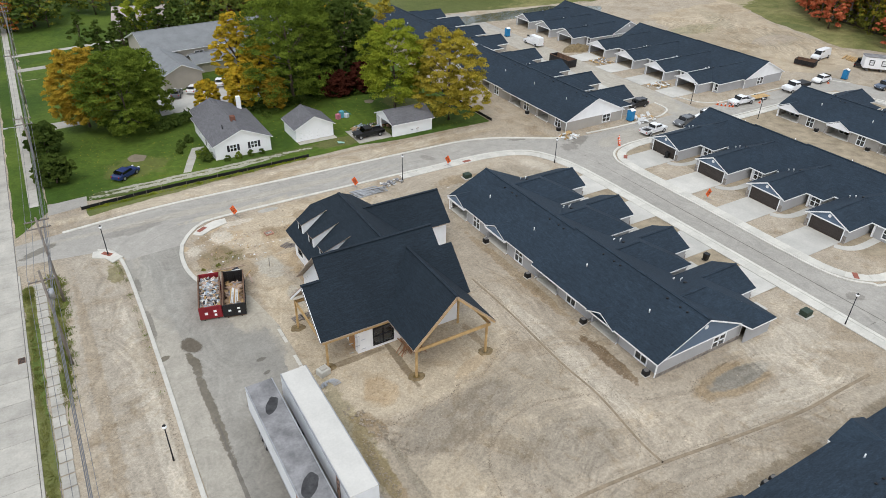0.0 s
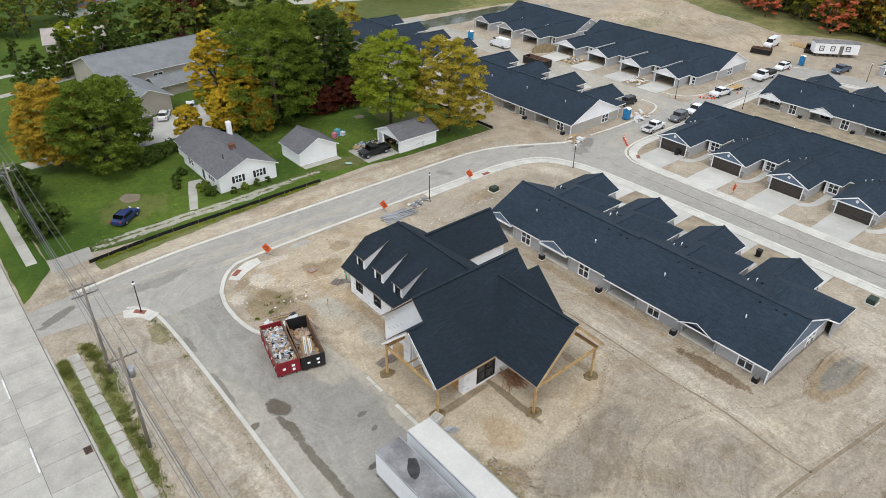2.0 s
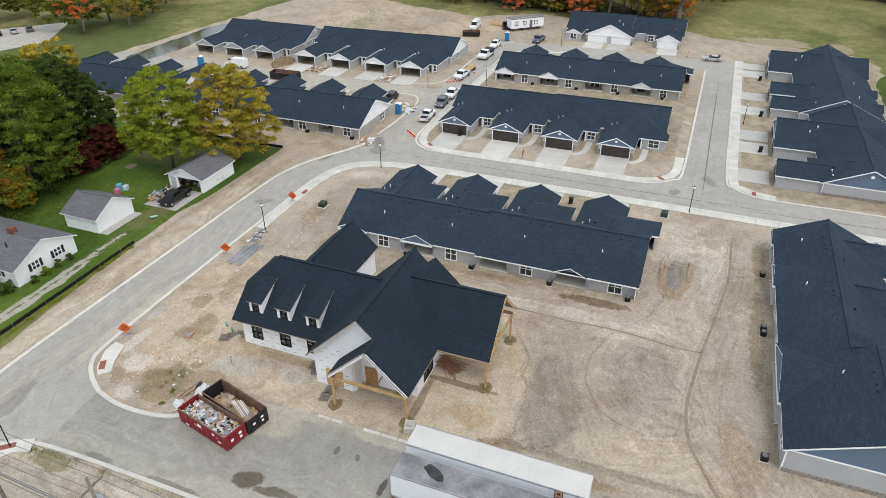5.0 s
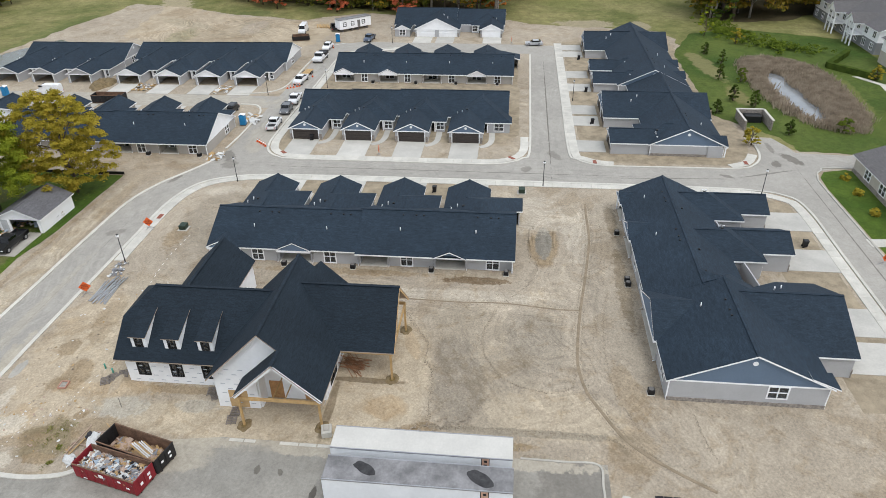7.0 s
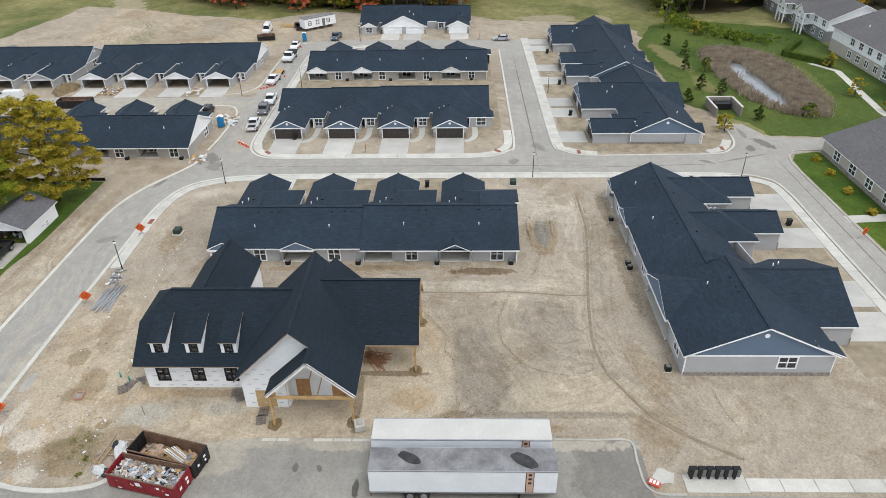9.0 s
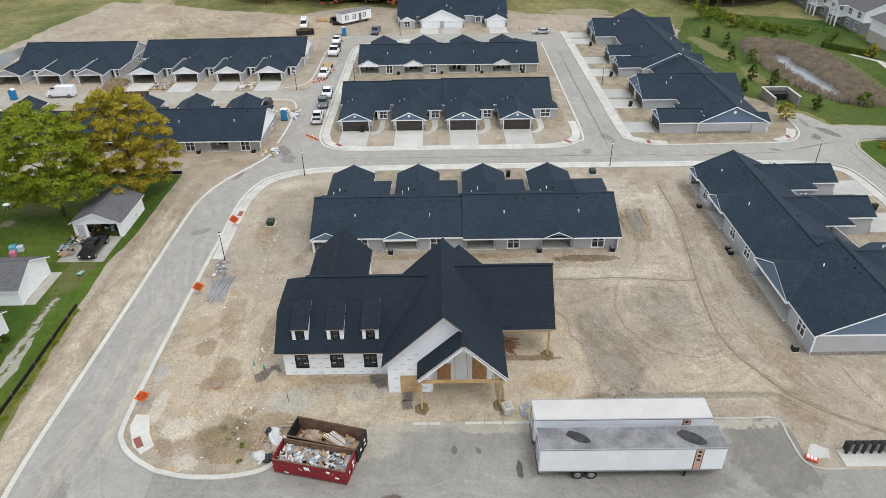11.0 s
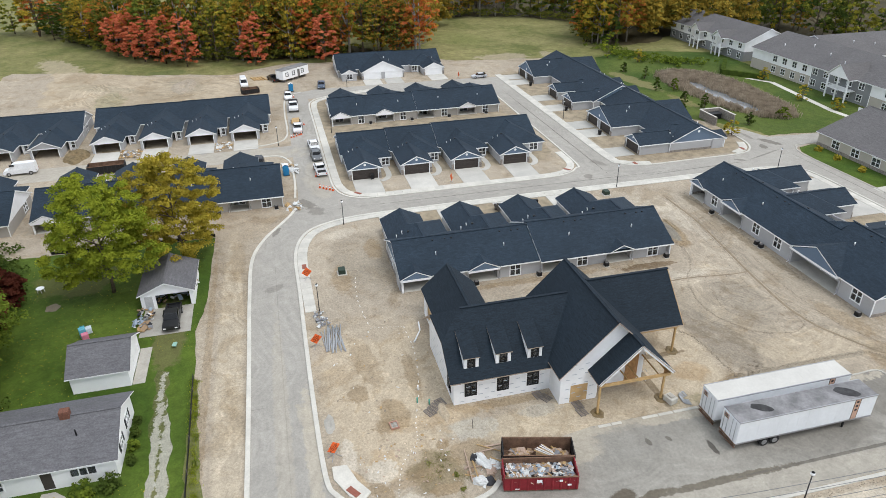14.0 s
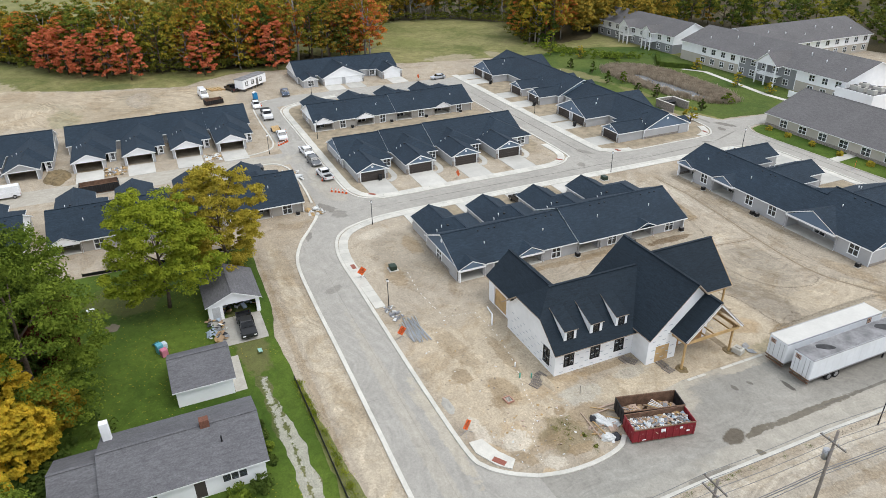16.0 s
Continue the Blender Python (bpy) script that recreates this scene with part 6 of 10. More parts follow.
def apartment(label, m, length, depth, ze, zr, win_n, balconies=(), low=M_BEIGE, high=M_WHITE, grey=None, blank=0):
    """Two storeys of windows, the upper floor in its own colour; long side towards +y of its frame.
    grey: a stretch in grey siding over both floors; blank: windows left out at the far end."""
    h = thing("apartment_building", label, "apartment building", m)
    half = ze / 2
    pitch = length / win_n
    for z0, z1, mat in ((0, half, low), (half, ze, high)):
        cuts = [(0, length, mat)] if not grey else [(0, length - grey[1], mat), (length - grey[1], length - grey[0], M_MIDGREY), (length - grey[0], length, mat)]
        for c0, c1, face in cuts:
            holes = [(pitch * (i + 0.5) - 0.8 - c0, pitch * (i + 0.5) + 0.8 - c0, 0.8 + z0, 2.3 + z0) for i in range(blank, win_n) if c0 + 0.9 < pitch * (i + 0.5) < c1 - 0.9]
            bm = bmesh.new()
            wall(bm, (length - c0, 0), (length - c1, 0), z0, z1, 0.2, holes)
            part("wall", bm, face, h)
            for a, b, *_ in holes:
                add_window(h, pose(length - c0 - (a + b) / 2, 0, 0.8 + z0, 0, 0, 180), 1.6, 1.5)
        for p, q in (((0, 0), (0, -depth)), ((0, -depth), (length, -depth)), ((length, -depth), (length, 0))):
            bm = bmesh.new()
            wall(bm, p, q, z0, z1, 0.2)
            part("wall", bm, mat, h)
    for x in grey or ():
        bm = bmesh.new()
        box(bm, x - 0.09, x + 0.09, -0.02, 0.06, 0, ze)
        part("corner_board", bm, M_WHITE, h)
    ym, over = -depth / 2, 0.6
    s = (zr - ze) / (depth / 2)
    bm = bmesh.new()
    for ye in (over, -depth - over):
        slab(bm, [(-over, ye, ze - over * s + 0.15), (length + over, ye, ze - over * s + 0.15), (length + over, ym, zr + 0.15), (-over, ym, zr + 0.15)], 0.2)
    part("roof", bm, [M_APTROOF, M_WHITE], h)
    for x, t in ((0, 0.2), (length, -0.2)):
        bm = bmesh.new()
        gable(bm, [(x, 0, ze), (x, -depth, ze), (x, ym, zr)], (t, 0, 0))
        part("gable", bm, high, h)
    for x, wide in balconies:
        b = new("balcony")
        b.parent = h
        bm = bmesh.new()
        zt = ze + wide * 0.46
        for d in (-1, 1):
            slab(bm, [(x + d * (wide / 2 + 0.5), 3.2, ze), (x, 3.2, zt), (x, -6, zt), (x + d * (wide / 2 + 0.5), -2, ze)], 0.2)
        part("balcony_roof", bm, [M_APTROOF, M_WHITE], b)
        bm = bmesh.new()
        gable(bm, [(x - wide / 2, 2.8, ze), (x + wide / 2, 2.8, ze), (x, 2.8, zt - 0.3)], (0, -0.15, 0))
        part("balcony_gable", bm, M_WHITE, b)
        bm = bmesh.new()
        box(bm, x - wide / 2, x + wide / 2, 0, 2.8, half - 0.2, half)
        part("balcony_floor", bm, M_WHITE, b)
        bm = bmesh.new()
        box(bm, x - wide / 2, x + wide / 2, 2.7, 2.78, half + 0.85, half + 0.95)
        for k in range(int(wide / 0.3)):
            box(bm, x - wide / 2 + k * 0.3, x - wide / 2 + k * 0.3 + 0.06, 2.71, 2.77, half, half + 0.85)
        part("railing", bm, M_WHITE, b)
        for px in (-wide / 2 + 0.2, 0, wide / 2 - 0.2):
            bm = bmesh.new()
            box(bm, x + px - 0.15, x + px + 0.15, 2.45, 2.75, 0, ze)
            part("column", bm, M_WHITE, b)
    return h


def roof_pipes(h, spots):
    for x, y, z in spots:
        bm = bmesh.new()
        stub(bm, x, y, z - 0.3, 0.8, 0.12)
        part("vent_pipe", bm, M_WHITE, h, "white roof vent pipe")


h = apartment("beige and white two-storey apartment building with grey roof", pose(85, -53.5, 0, 0, 0, 0), 60, 22, 5.8, 9.6, 15, [(23.1, 7.0)], grey=(14.9, 35.3), blank=2)
roof_pipes(h, [(x, -4.0 - 1.5 * (k % 3), 7.5 + 0.6 * (k % 3)) for k, x in enumerate((4, 11, 17, 29, 36, 44, 52))])
apartment("grey and white apartment wing with stacked balconies", pose(151, -55, 0, 0, 0, 0), 42, 16, 5.8, 9.4, 9, [(10.6, 4.6), (23.0, 5)], M_MIDGREY, M_WHITE)
h = apartment("beige apartment wing running back along a courtyard", pose(125, -116, 0, 0, 0, 90), 49, 23, 5.8, 9.75, 11)
roof_pipes(h, [(x, -3.5 - 1.6 * (k % 3), 7.2 + 0.6 * (k % 3)) for k, x in enumerate((6, 13, 19, 27, 34, 40, 46))])
h = thing("apartment_building", "low beige building with a broad grey roof", "apartment building")
LX = [(4.0 + 5.2 * i, 5.9 + 5.2 * i, 0.8, 2.3) for i in range(15)]
gable_block(h, 0, 81, -46, -23, 2.9, 7.2, "x", M_BEIGE, M_APTROOF, 0.5, {"n": LX})
for a, b, *_ in LX:
    add_window(h, pose(81 - (a + b) / 2, -23, 0.8, 0, 0, 180), 1.9, 1.5)
bm = bmesh.new()
box(bm, 0, 81, -23, -22.9, 0, 0.7)
part("stone_base", bm, M_STONE, h)
h = thing("service_block", "white rendered service block with rooftop machines", "building")
for p, q in (((76, -62), (86.5, -62)), ((86.5, -62), (86.5, -52)), ((86.5, -52), (76, -52)), ((76, -52), (76, -62))):
    bm = bmesh.new()
    wall(bm, p, q, 0, 4.4, 0.2)
    part("wall", bm, M_WSIDE, h)
bm = bmesh.new()
box(bm, 76.2, 86.3, -61.8, -52.2, 3.9, 4.1)
part("roof", bm, M_APTROOF, h, "grey flat roof")
for k, (x, y, w) in enumerate(((78.4, -54.6, 1.0), (80.9, -54.4, 0.8), (83.2, -54.8, 1.1), (79.4, -58.4, 1.2), (83.6, -58.6, 1.0))):
    t = thing("rooftop_unit", "grey air-conditioning unit on a flat roof", "air conditioner", pose(x, y, 4.1), "rooftop units")
    bm = bmesh.new()
    box(bm, -w, w, -0.7, 0.7, 0, 1.1, bevel=0.05)
    part("casing", bm, M_DRIVE, t)
    bm = bmesh.new()
    tube(bm, [(0, 0, 1.1), (0, 0, 1.2)], 0.5, 12)
    part("fan_cowl", bm, M_BLACK, t)
bm = bmesh.new()
wall(bm, (96, -47), (80, -47), 0, 1.8, 0.12)
tagged(part("fence_panel", bm, M_WHITE), "white panel fence before the service block", "fence")
h = thing("bin_enclosure", "stone bin enclosure with dark open gate", "enclosure")
for p, q in (((104.6, -15.2), (98.4, -15.2)), ((98.0, -10.0), (104.6, -10.0)), ((104.6, -10.0), (104.6, -15.2))):
    bm = bmesh.new()
    wall(bm, p, q, 0, 1.95, -0.3)
    part("wall", bm, M_STONE, h)
    bm = bmesh.new()
    beam(bm, (*p, 2.0), (*q, 2.0), 0.4, 0.1)
    part("coping", bm, M_CONC, h)
bm = bmesh.new()
box(bm, 102.2, 104.0, -14.4, -11.2, 0.03, 1.4, bevel=0.08)
tagged(part("bin", bm, M_BLACK), "black waste container in the enclosure", "bin")
flat("garden_path", [(88, -43.6), (100, -42.8), (127, -46.6), (133, -43), (133, -44.4), (127, -48.2), (100, -44.4), (88, -45.2)], 0.04, M_CONC, "pale concrete path past the apartments", "path")
POND = [(134.8, -24.0), (134.0, -28.4), (124.6, -28.2), (114.5, -28.8), (104.6, -28.6), (102.6, -25.8), (107.5, -23.8), (114.0, -22.8), (121, -22.2), (128, -22.4)]
# opaque water; its pale grey base colour stands in for reflected sky
flat("water", POND, 0.05, material("sky_grey_pond_water", (0.2, 0.21, 0.215), 0.06, 0.9, 1.1, 0.3, 1.2, 0.02, spec=0.6, grit=0.1), "pond among reeds, sky reflection put into its grey colour", "pond", wob=0.4, step=0.8, seed=31)


# ---- trees, woods and shrubs ----
def leaf_material(name, a, b, spread=0.35):
    m = bpy.data.materials.new(name)
    m.use_nodes = True
    n, l = m.node_tree.nodes, m.node_tree.links
    n.remove(n["Principled BSDF"])
    geo = n.new("ShaderNodeNewGeometry")
    info = n.new("ShaderNodeObjectInfo")
    ramp = n.new("ShaderNodeValToRGB")
    cols = a if isinstance(a, list) else [a, b]
    while len(ramp.color_ramp.elements) < len(cols):
        ramp.color_ramp.elements.new(0.5)
    for i, c in enumerate(cols):
        ramp.color_ramp.elements[i].position = i / (len(cols) - 1)
        ramp.color_ramp.elements[i].color = (*c, 1)
    add = n.new("ShaderNodeMath")
    add.operation = "MULTIPLY_ADD"
    add.inputs[1].default_value = spread
    l.new(geo.outputs["Random Per Island"], add.inputs[0])
    if isinstance(a, list):
        sub = n.new("ShaderNodeMath")
        sub.operation = "SUBTRACT"
        sub.inputs[1].default_value = spread / 2
        l.new(info.outputs["Random"], sub.inputs[0])
        l.new(sub.outputs[0], add.inputs[2])
    else:
        tex = n.new("ShaderNodeTexNoise")
        tex.inputs["Scale"].default_value = 0.6
        l.new(geo.outputs["Position"], tex.inputs["Vector"])
        sub = n.new("ShaderNodeMapRange")
        sub.inputs["From Min"].default_value, sub.inputs["From Max"].default_value = 0.3, 0.7
        sub.inputs["To Min"].default_value, sub.inputs["To Max"].default_value = 0, 1 - spread
        l.new(tex.outputs["Fac"], sub.inputs["Value"])
        l.new(sub.outputs[0], add.inputs[2])
    l.new(add.outputs[0], ramp.inputs[0])
    d, t, mix = n.new("ShaderNodeBsdfDiffuse"), n.new("ShaderNodeBsdfTranslucent"), n.new("ShaderNodeMixShader")
    mix.inputs[0].default_value = 0.3
    for s in (d, t):
        l.new(ramp.outputs[0], s.inputs["Color"])
    l.new(d.outputs[0], mix.inputs[1])
    l.new(t.outputs[0], mix.inputs[2])
    l.new(mix.outputs[0], n["Material Output"].inputs["Surface"])
    return m


M_BARK = material("grey_brown_bark", (0.12, 0.09, 0.065), 0.95, 0.7, 1.3, 3.0, 12.0, 0.5, coords="object")
L_GREEN = leaf_material("green_leaves", (0.028, 0.058, 0.01), (0.23, 0.29, 0.04))
L_DARK = leaf_material("dark_green_leaves", (0.035, 0.06, 0.016), (0.11, 0.15, 0.03))
L_LIME = leaf_material("lime_leaves", (0.11, 0.163, 0.018), (0.39, 0.415, 0.042))
L_OLIVE = leaf_material("olive_yellow_leaves", (0.22, 0.195, 0.025), (0.54, 0.42, 0.06))
L_YELLOW = leaf_material("yellow_leaves", (0.26, 0.23, 0.022), (0.78, 0.52, 0.05))
L_ORANGE = leaf_material("orange_leaves", (0.22, 0.18, 0.02), (0.6, 0.38, 0.05))
L_RED = leaf_material("dark_red_leaves", (0.05, 0.015, 0.012), (0.16, 0.05, 0.03))
L_WOOD = leaf_material("autumn_wood_leaves", [(0.06, 0.1, 0.022), (0.14, 0.18, 0.033), (0.3, 0.29, 0.04), (0.55, 0.36, 0.045), (0.2, 0.22, 0.036), (0.08, 0.12, 0.026), (0.6, 0.24, 0.045), (0.58, 0.14, 0.06), (0.38, 0.3, 0.04), (0.11, 0.15, 0.03), (0.5, 0.32, 0.04), (0.07, 0.11, 0.024)], None, 0.14)
L_FARGREEN = leaf_material("far_green_leaves", [(0.05, 0.085, 0.02), (0.11, 0.15, 0.03), (0.33, 0.29, 0.04), (0.08, 0.12, 0.028), (0.16, 0.19, 0.035), (0.05, 0.08, 0.02)], None, 0.25)
L_AUTUMN = leaf_material("deep_autumn_leaves", (0.06, 0.09, 0.022), (0.5, 0.32, 0.05), 0.3)
L_DARKWOOD = leaf_material("deep_green_leaves", (0.05, 0.075, 0.02), (0.24, 0.23, 0.04), 0.3)
L_VERGE = leaf_material("verge_grass_blades", (0.1, 0.125, 0.03), (0.3, 0.29, 0.09))
L_REED = leaf_material("dry_reeds", (0.24, 0.19, 0.14), (0.54, 0.45, 0.34))


def cloud(name, rng, centres, radii, per, size, mat, flatness=0.75):
    """Many small leaves scattered about clump centres, as one mesh."""
    c = np.repeat(np.asarray(centres), per, axis=0)
    r = np.repeat(np.asarray(radii), per)[:, None]
    k = len(c)
    off = rng.normal(size=(k, 3))
    off /= np.linalg.norm(off, axis=1)[:, None]
    off[:, 2] = np.where(off[:, 2] < -0.2, -off[:, 2] * 0.6, off[:, 2])
    p = c + off * r * (rng.random((k, 1)) ** 0.4) * np.array([1, 1, flatness])
    nrm = off + rng.normal(size=(k, 3)) * 0.6 + np.array([0, 0, 0.5])
    nrm /= np.linalg.norm(nrm, axis=1)[:, None]
    t = np.cross(nrm, rng.normal(size=(k, 3)))
    t /= np.linalg.norm(t, axis=1)[:, None] + 1e-6
    b = np.cross(nrm, t)
    s = size * (0.6 + 0.8 * rng.random((k, 1)))
    v = np.stack([p - t * s * 0.5, p + b * s * 0.34, p + t * s * 0.5, p - b * s * 0.34], axis=1).reshape(-1, 3)
    me = bpy.data.meshes.new(name)
    me.from_pydata(v.tolist(), [], np.arange(4 * k).reshape(-1, 4).tolist())
    me.materials.append(mat)
    return me


def blades(name, rng, spots, spread, per, hgt, mat, width=1.0, lean=1.0):
    """Upright dry stems with drooping heads, as one mesh."""
    c = np.repeat(np.asarray(spots), per, axis=0)
    k = len(c)
    base = c * np.array([1, 1, 0]) + rng.normal(size=(k, 3)) * np.array([spread, spread, 0])
    a = rng.random(k) * 6.283
    side = np.stack([np.cos(a), np.sin(a), np.zeros(k)], axis=1) * (0.05 + 0.05 * rng.random((k, 1))) * width
    tip = rng.normal(size=(k, 3)) * np.array([0.22, 0.22, 0]) * lean + np.array([0, 0, 1]) * hgt * (0.6 + 0.6 * rng.random((k, 1)))
    v = np.stack([base - side * 0.6, base + side * 0.6, base + tip * 0.75 + side, base + tip, base + tip * 0.75 - side], axis=1).reshape(-1, 3)
    me = bpy.data.meshes.new(name)
    me.from_pydata(v.tolist(), [], np.arange(5 * k).reshape(-1, 5).tolist())
    me.materials.append(mat)
    return me


def tree_meshes(seed, height, radius, clumps, per, leaf, mat, crown_low=0.28, lean=0.0, cone=0.0, bark=None, fluff=0.15):
    """A tapered trunk with limbs and an uneven egg-shaped crown of leafy boughs with gaps between them."""
    rng = np.random.default_rng(seed)
    bm = bmesh.new()
    top = height * 0.72
    trunk = [(lean * z + rng.normal() * 0.12, rng.normal() * 0.12, z) for z in np.linspace(0, top, 5)]
    tr = max(0.14, height * 0.017)
    tube(bm, trunk, tr, 7, r1=tr * 0.35)
    centres, radii = [], []
    shift = rng.random(4) * 6.283
    z_low = height * crown_low
    for k in range(clumps):
        zeta = (k + rng.random()) / clumps
        an = rng.random() * 6.283
        zeta = min(1.0, max(0.0, zeta + rng.normal() * 0.03))
        far = (zeta - 0.4) / (0.62 if zeta > 0.4 else 0.52)
        wide = max(0.2, 1 - abs(far) ** 2.3) ** 0.5 * (1 - cone * zeta)
        wide *= 1 + 0.16 * math.sin(2 * an + shift[0] + 3 * zeta) + 0.13 * math.sin(3 * an + shift[1] - 5 * zeta) + 0.1 * math.sin(5 * an + shift[2] + 7 * zeta)
        out = radius * wide * (1 - 0.55 * rng.random() ** 2.2)
        z = z_low + (height - z_low) * (0.03 + 0.94 * zeta) + rng.normal() * 0.02 * height
        z += 0.04 * height * math.sin(3 * an + shift[3])
        centres.append((out * math.cos(an) + lean * z, out * math.sin(an), max(0.3, z)))
        radii.append(radius * (fluff + 0.1 * rng.random()))
    for i in range(0, clumps, max(1, clumps // 9)):
        c = Vector(centres[i])
        z0 = min(top * 0.9, max(height * 0.18, c.z * 0.62))
        a = Vector((lean * z0, 0, z0))
        tube(bm, [a, a.lerp(c, 0.5) + Vector((0, 0, -0.25)), c], tr * 0.4, 5, r1=tr * 0.1)
    return mesh_of("trunk", bm, bark or M_BARK), cloud("crown", rng, centres, radii, per, leaf, mat, 0.7)


def plant(name, meshes, m, label, category="tree", group=""):
    t = thing(name, label, category, m, group)
    for nm, me in zip(("trunk", "crown"), meshes):
        o = new(nm, me)
        o.parent = t
    return t


TREES = [
    (57.0, 112.6, 16.4, 6.4, L_LIME, "lime-green maple with a full crown", 0.2),
    (63.9, 103.9, 16.4, 5.9, L_OLIVE, "olive-yellow maple turning for autumn", 0.1),
    (41.6, 127.4, 20.5, 8.4, L_GREEN, "tall dense green maple", 0.06),
    (33.0, 132.6, 16.8, 3.7, L_YELLOW, "golden yellow tree at the grove's edge", 0.14),
    (36.4, 130.0, 12.0, 3.3, L_YELLOW, "golden tree half green beside the maple", 0.12),
    (10.6, 127.0, 14.0, 6.6, L_GREEN, "broad green tree on the lawn", 0.03),
    (4.6, 131.5, 13.6, 5.0, L_ORANGE, "orange-yellow tree on the lawn", 0.1),
    (49.5, 136.0, 18.5, 5.6, L_GREEN, "tall green tree in the grove", 0.08),
    (55.0, 131.0, 17.6, 4.6, L_DARK, "dark narrow tree in the grove", 0.06),
    (31.4, 127.4, 8.0, 2.8, L_YELLOW, "low golden yellow tree", 0.15),
    (37.4, 125.4, 6.0, 2.4, L_ORANGE, "low amber tree at the lawn edge", 0.06),
    (60.4, 133.0, 13.0, 4.0, L_DARK, "dark green tree behind the maples", 0.06),
    (51.0, 144.0, 18.0, 6.6, L_DARK, "tall dark green tree in the grove", 0.1),
    (61.3, 142.0, 15.4, 5.2, L_DARK, "dark green tree at the grove's end", 0.1),
    (70.0, 153.0, 14.5, 6.2, L_OLIVE, "yellowish tree behind the grove", 0.12),
    (50.5, 126.6, 5.0, 3.0, L_RED, "dark red shrubby tree beneath the grove", 0.02),
    (56.4, 126.8, 6.0, 2.8, L_RED, "dark red small tree", 0.03),
    (45.0, 133.0, 12.0, 5.0, L_DARK, "dark tree deep in the grove", 0.04),
    (14.0, 132.0, 12.5, 5.0, L_GREEN, "green tree beside the driveway", 0.04),
    (-3.0, 122.0, 5.4, 2.6, L_DARK, "dark clipped tree by the street", 0.03),
    (-2.8, 110.0, 4.4, 2.4, L_DARK, "dark dome-shaped tree by the street", 0.02),
    (25.6, 130.0, 6.0, 1.9, L_YELLOW, "thin yellowing tree in the yard", 0.1),
    (24.8, 191.0, 9.0, 4.6, L_LIME, "bright lime tree before the far house", 0.1),
    (30.0, 184.0, 13.0, 5.4, L_DARK, "dark tree behind the long building", 0.05),
    (45.0, 152.0, 15.0, 5.0, L_GREEN, "green tree by the long building", 0.1),
    (47.2, 181.0, 19.0, 5.2, L_RED, "tall dark purple-brown tree", 0.04),
    (40.5, 184.0, 16.0, 4.8, L_DARK, "tall dark tree behind the long building", 0.05),
    (54.0, 177.0, 17.0, 5.2, L_DARK, "dark green tree behind the yard", 0.05),
    (61.0, 171.0, 15.0, 5.2, L_DARK, "dark green tree near the ditch", 0.05),
    (67.0, 166.0, 13.0, 4.6, L_GREEN, "green tree near the ditch", 0.06),
    (76.0, 190.0, 13.0, 4.2, L_YELLOW, "yellow tree before the car park", 0.1),
]
for i, (x, y, hgt, rad, mat, label, low) in enumerate(TREES):
    front, near = i < 11, y < 140
    plant("tree", tree_meshes(i + 1, hgt, rad, 380 if front else 200 if near else 90, 130 if front else 80 if near else 60, 0.29 if front else 0.38 if near else 0.6, mat, low, fluff=0.1 if front else 0.14), pose(x, y, 0, 0, 0, i * 47), label)

wood_rng = random.Random(5)
M_PALEBARK = material("pale_grey_bark", (0.3, 0.27, 0.235), 0.95, 0.7, 1.3, 3.0, 12.0, 0.5, coords="object")
WOOD = [tree_meshes(60 + i, 16 + 1.3 * i, 3.9 + 0.3 * i, 72, 36, 0.62, L_WOOD, 0.06 + 0.09 * (i % 3), bark=M_PALEBARK if i % 3 == 2 else None) for i in range(6)]
RED = [tree_meshes(70 + i, 13.5 + 1.6 * i, 4.2, 90, 66, 0.42, leaf_material("scarlet_leaves", (0.4, 0.085, 0.04), (0.82, 0.29, 0.14)), 0.08) for i in range(2)]
FARG = [tree_meshes(80 + i, 12 + 1.5 * i, 4.6 + 0.4 * i, 44, 24, 0.85, L_FARGREEN, 0.1) for i in range(4)]
EVER = [tree_meshes(90 + i, 9 + i, 2.6, 40, 26, 0.6, L_DARK, 0.05, cone=0.85) for i in range(2)]


def grove(edge, depth, count, kinds, label, first=0.0):
    """Trees behind a plan line, on its left, thick towards the line."""
    for k in range(count):
        u = (k + wood_rng.random()) / count * (len(edge) - 1)
        i = min(int(u), len(edge) - 2)
        a, b = Vector((*edge[i], 0)), Vector((*edge[i + 1], 0))
        d = (b - a).normalized()
        p = a.lerp(b, u - i) + Vector((-d.y, d.x, 0)) * (first + depth * wood_rng.random() ** 1.3)
        s = 0.8 + 0.45 * wood_rng.random()
        t = plant("tree", kinds[wood_rng.randrange(len(kinds))], pose(p.x, p.y, 0, 0, 0, wood_rng.random() * 360), label, "tree", "woodland trees")
        t.scale = (s, s, s * (0.9 + 0.3 * wood_rng.random()) * (0.78 if p.y > 118 else 1))


grove([(186, 40), (196, 62), (196, 80), (199, 96), (207, 119), (224, 138), (246, 156), (275, 180)][::-1], 11, 84, WOOD, "autumn woodland tree with a bare lower trunk")
for x, y in ((203, 120), (208, 127), (213.5, 131), (197, 113), (220, 137), (193, 92), (191, 70)):
    plant("tree", RED[int(x) % 2], pose(x, y, 0, 0, 0, x * 31), "scarlet maple at the wood's edge", "tree", "woodland trees")
grove([(182, -26), (192, -21), (206, -26), (228, -36), (249, -18), (257, 5), (253, 32), (250, 62), (232, 78)][::-1], 12, 66, WOOD + FARG[:1], "autumn woodland tree at the field's far edge")
grove([(70, -122), (120, -124), (180, -100), (215, -70), (232, -45)][::-1], 16, 62, FARG + FARG + WOOD[:1], "green tree behind the apartments")
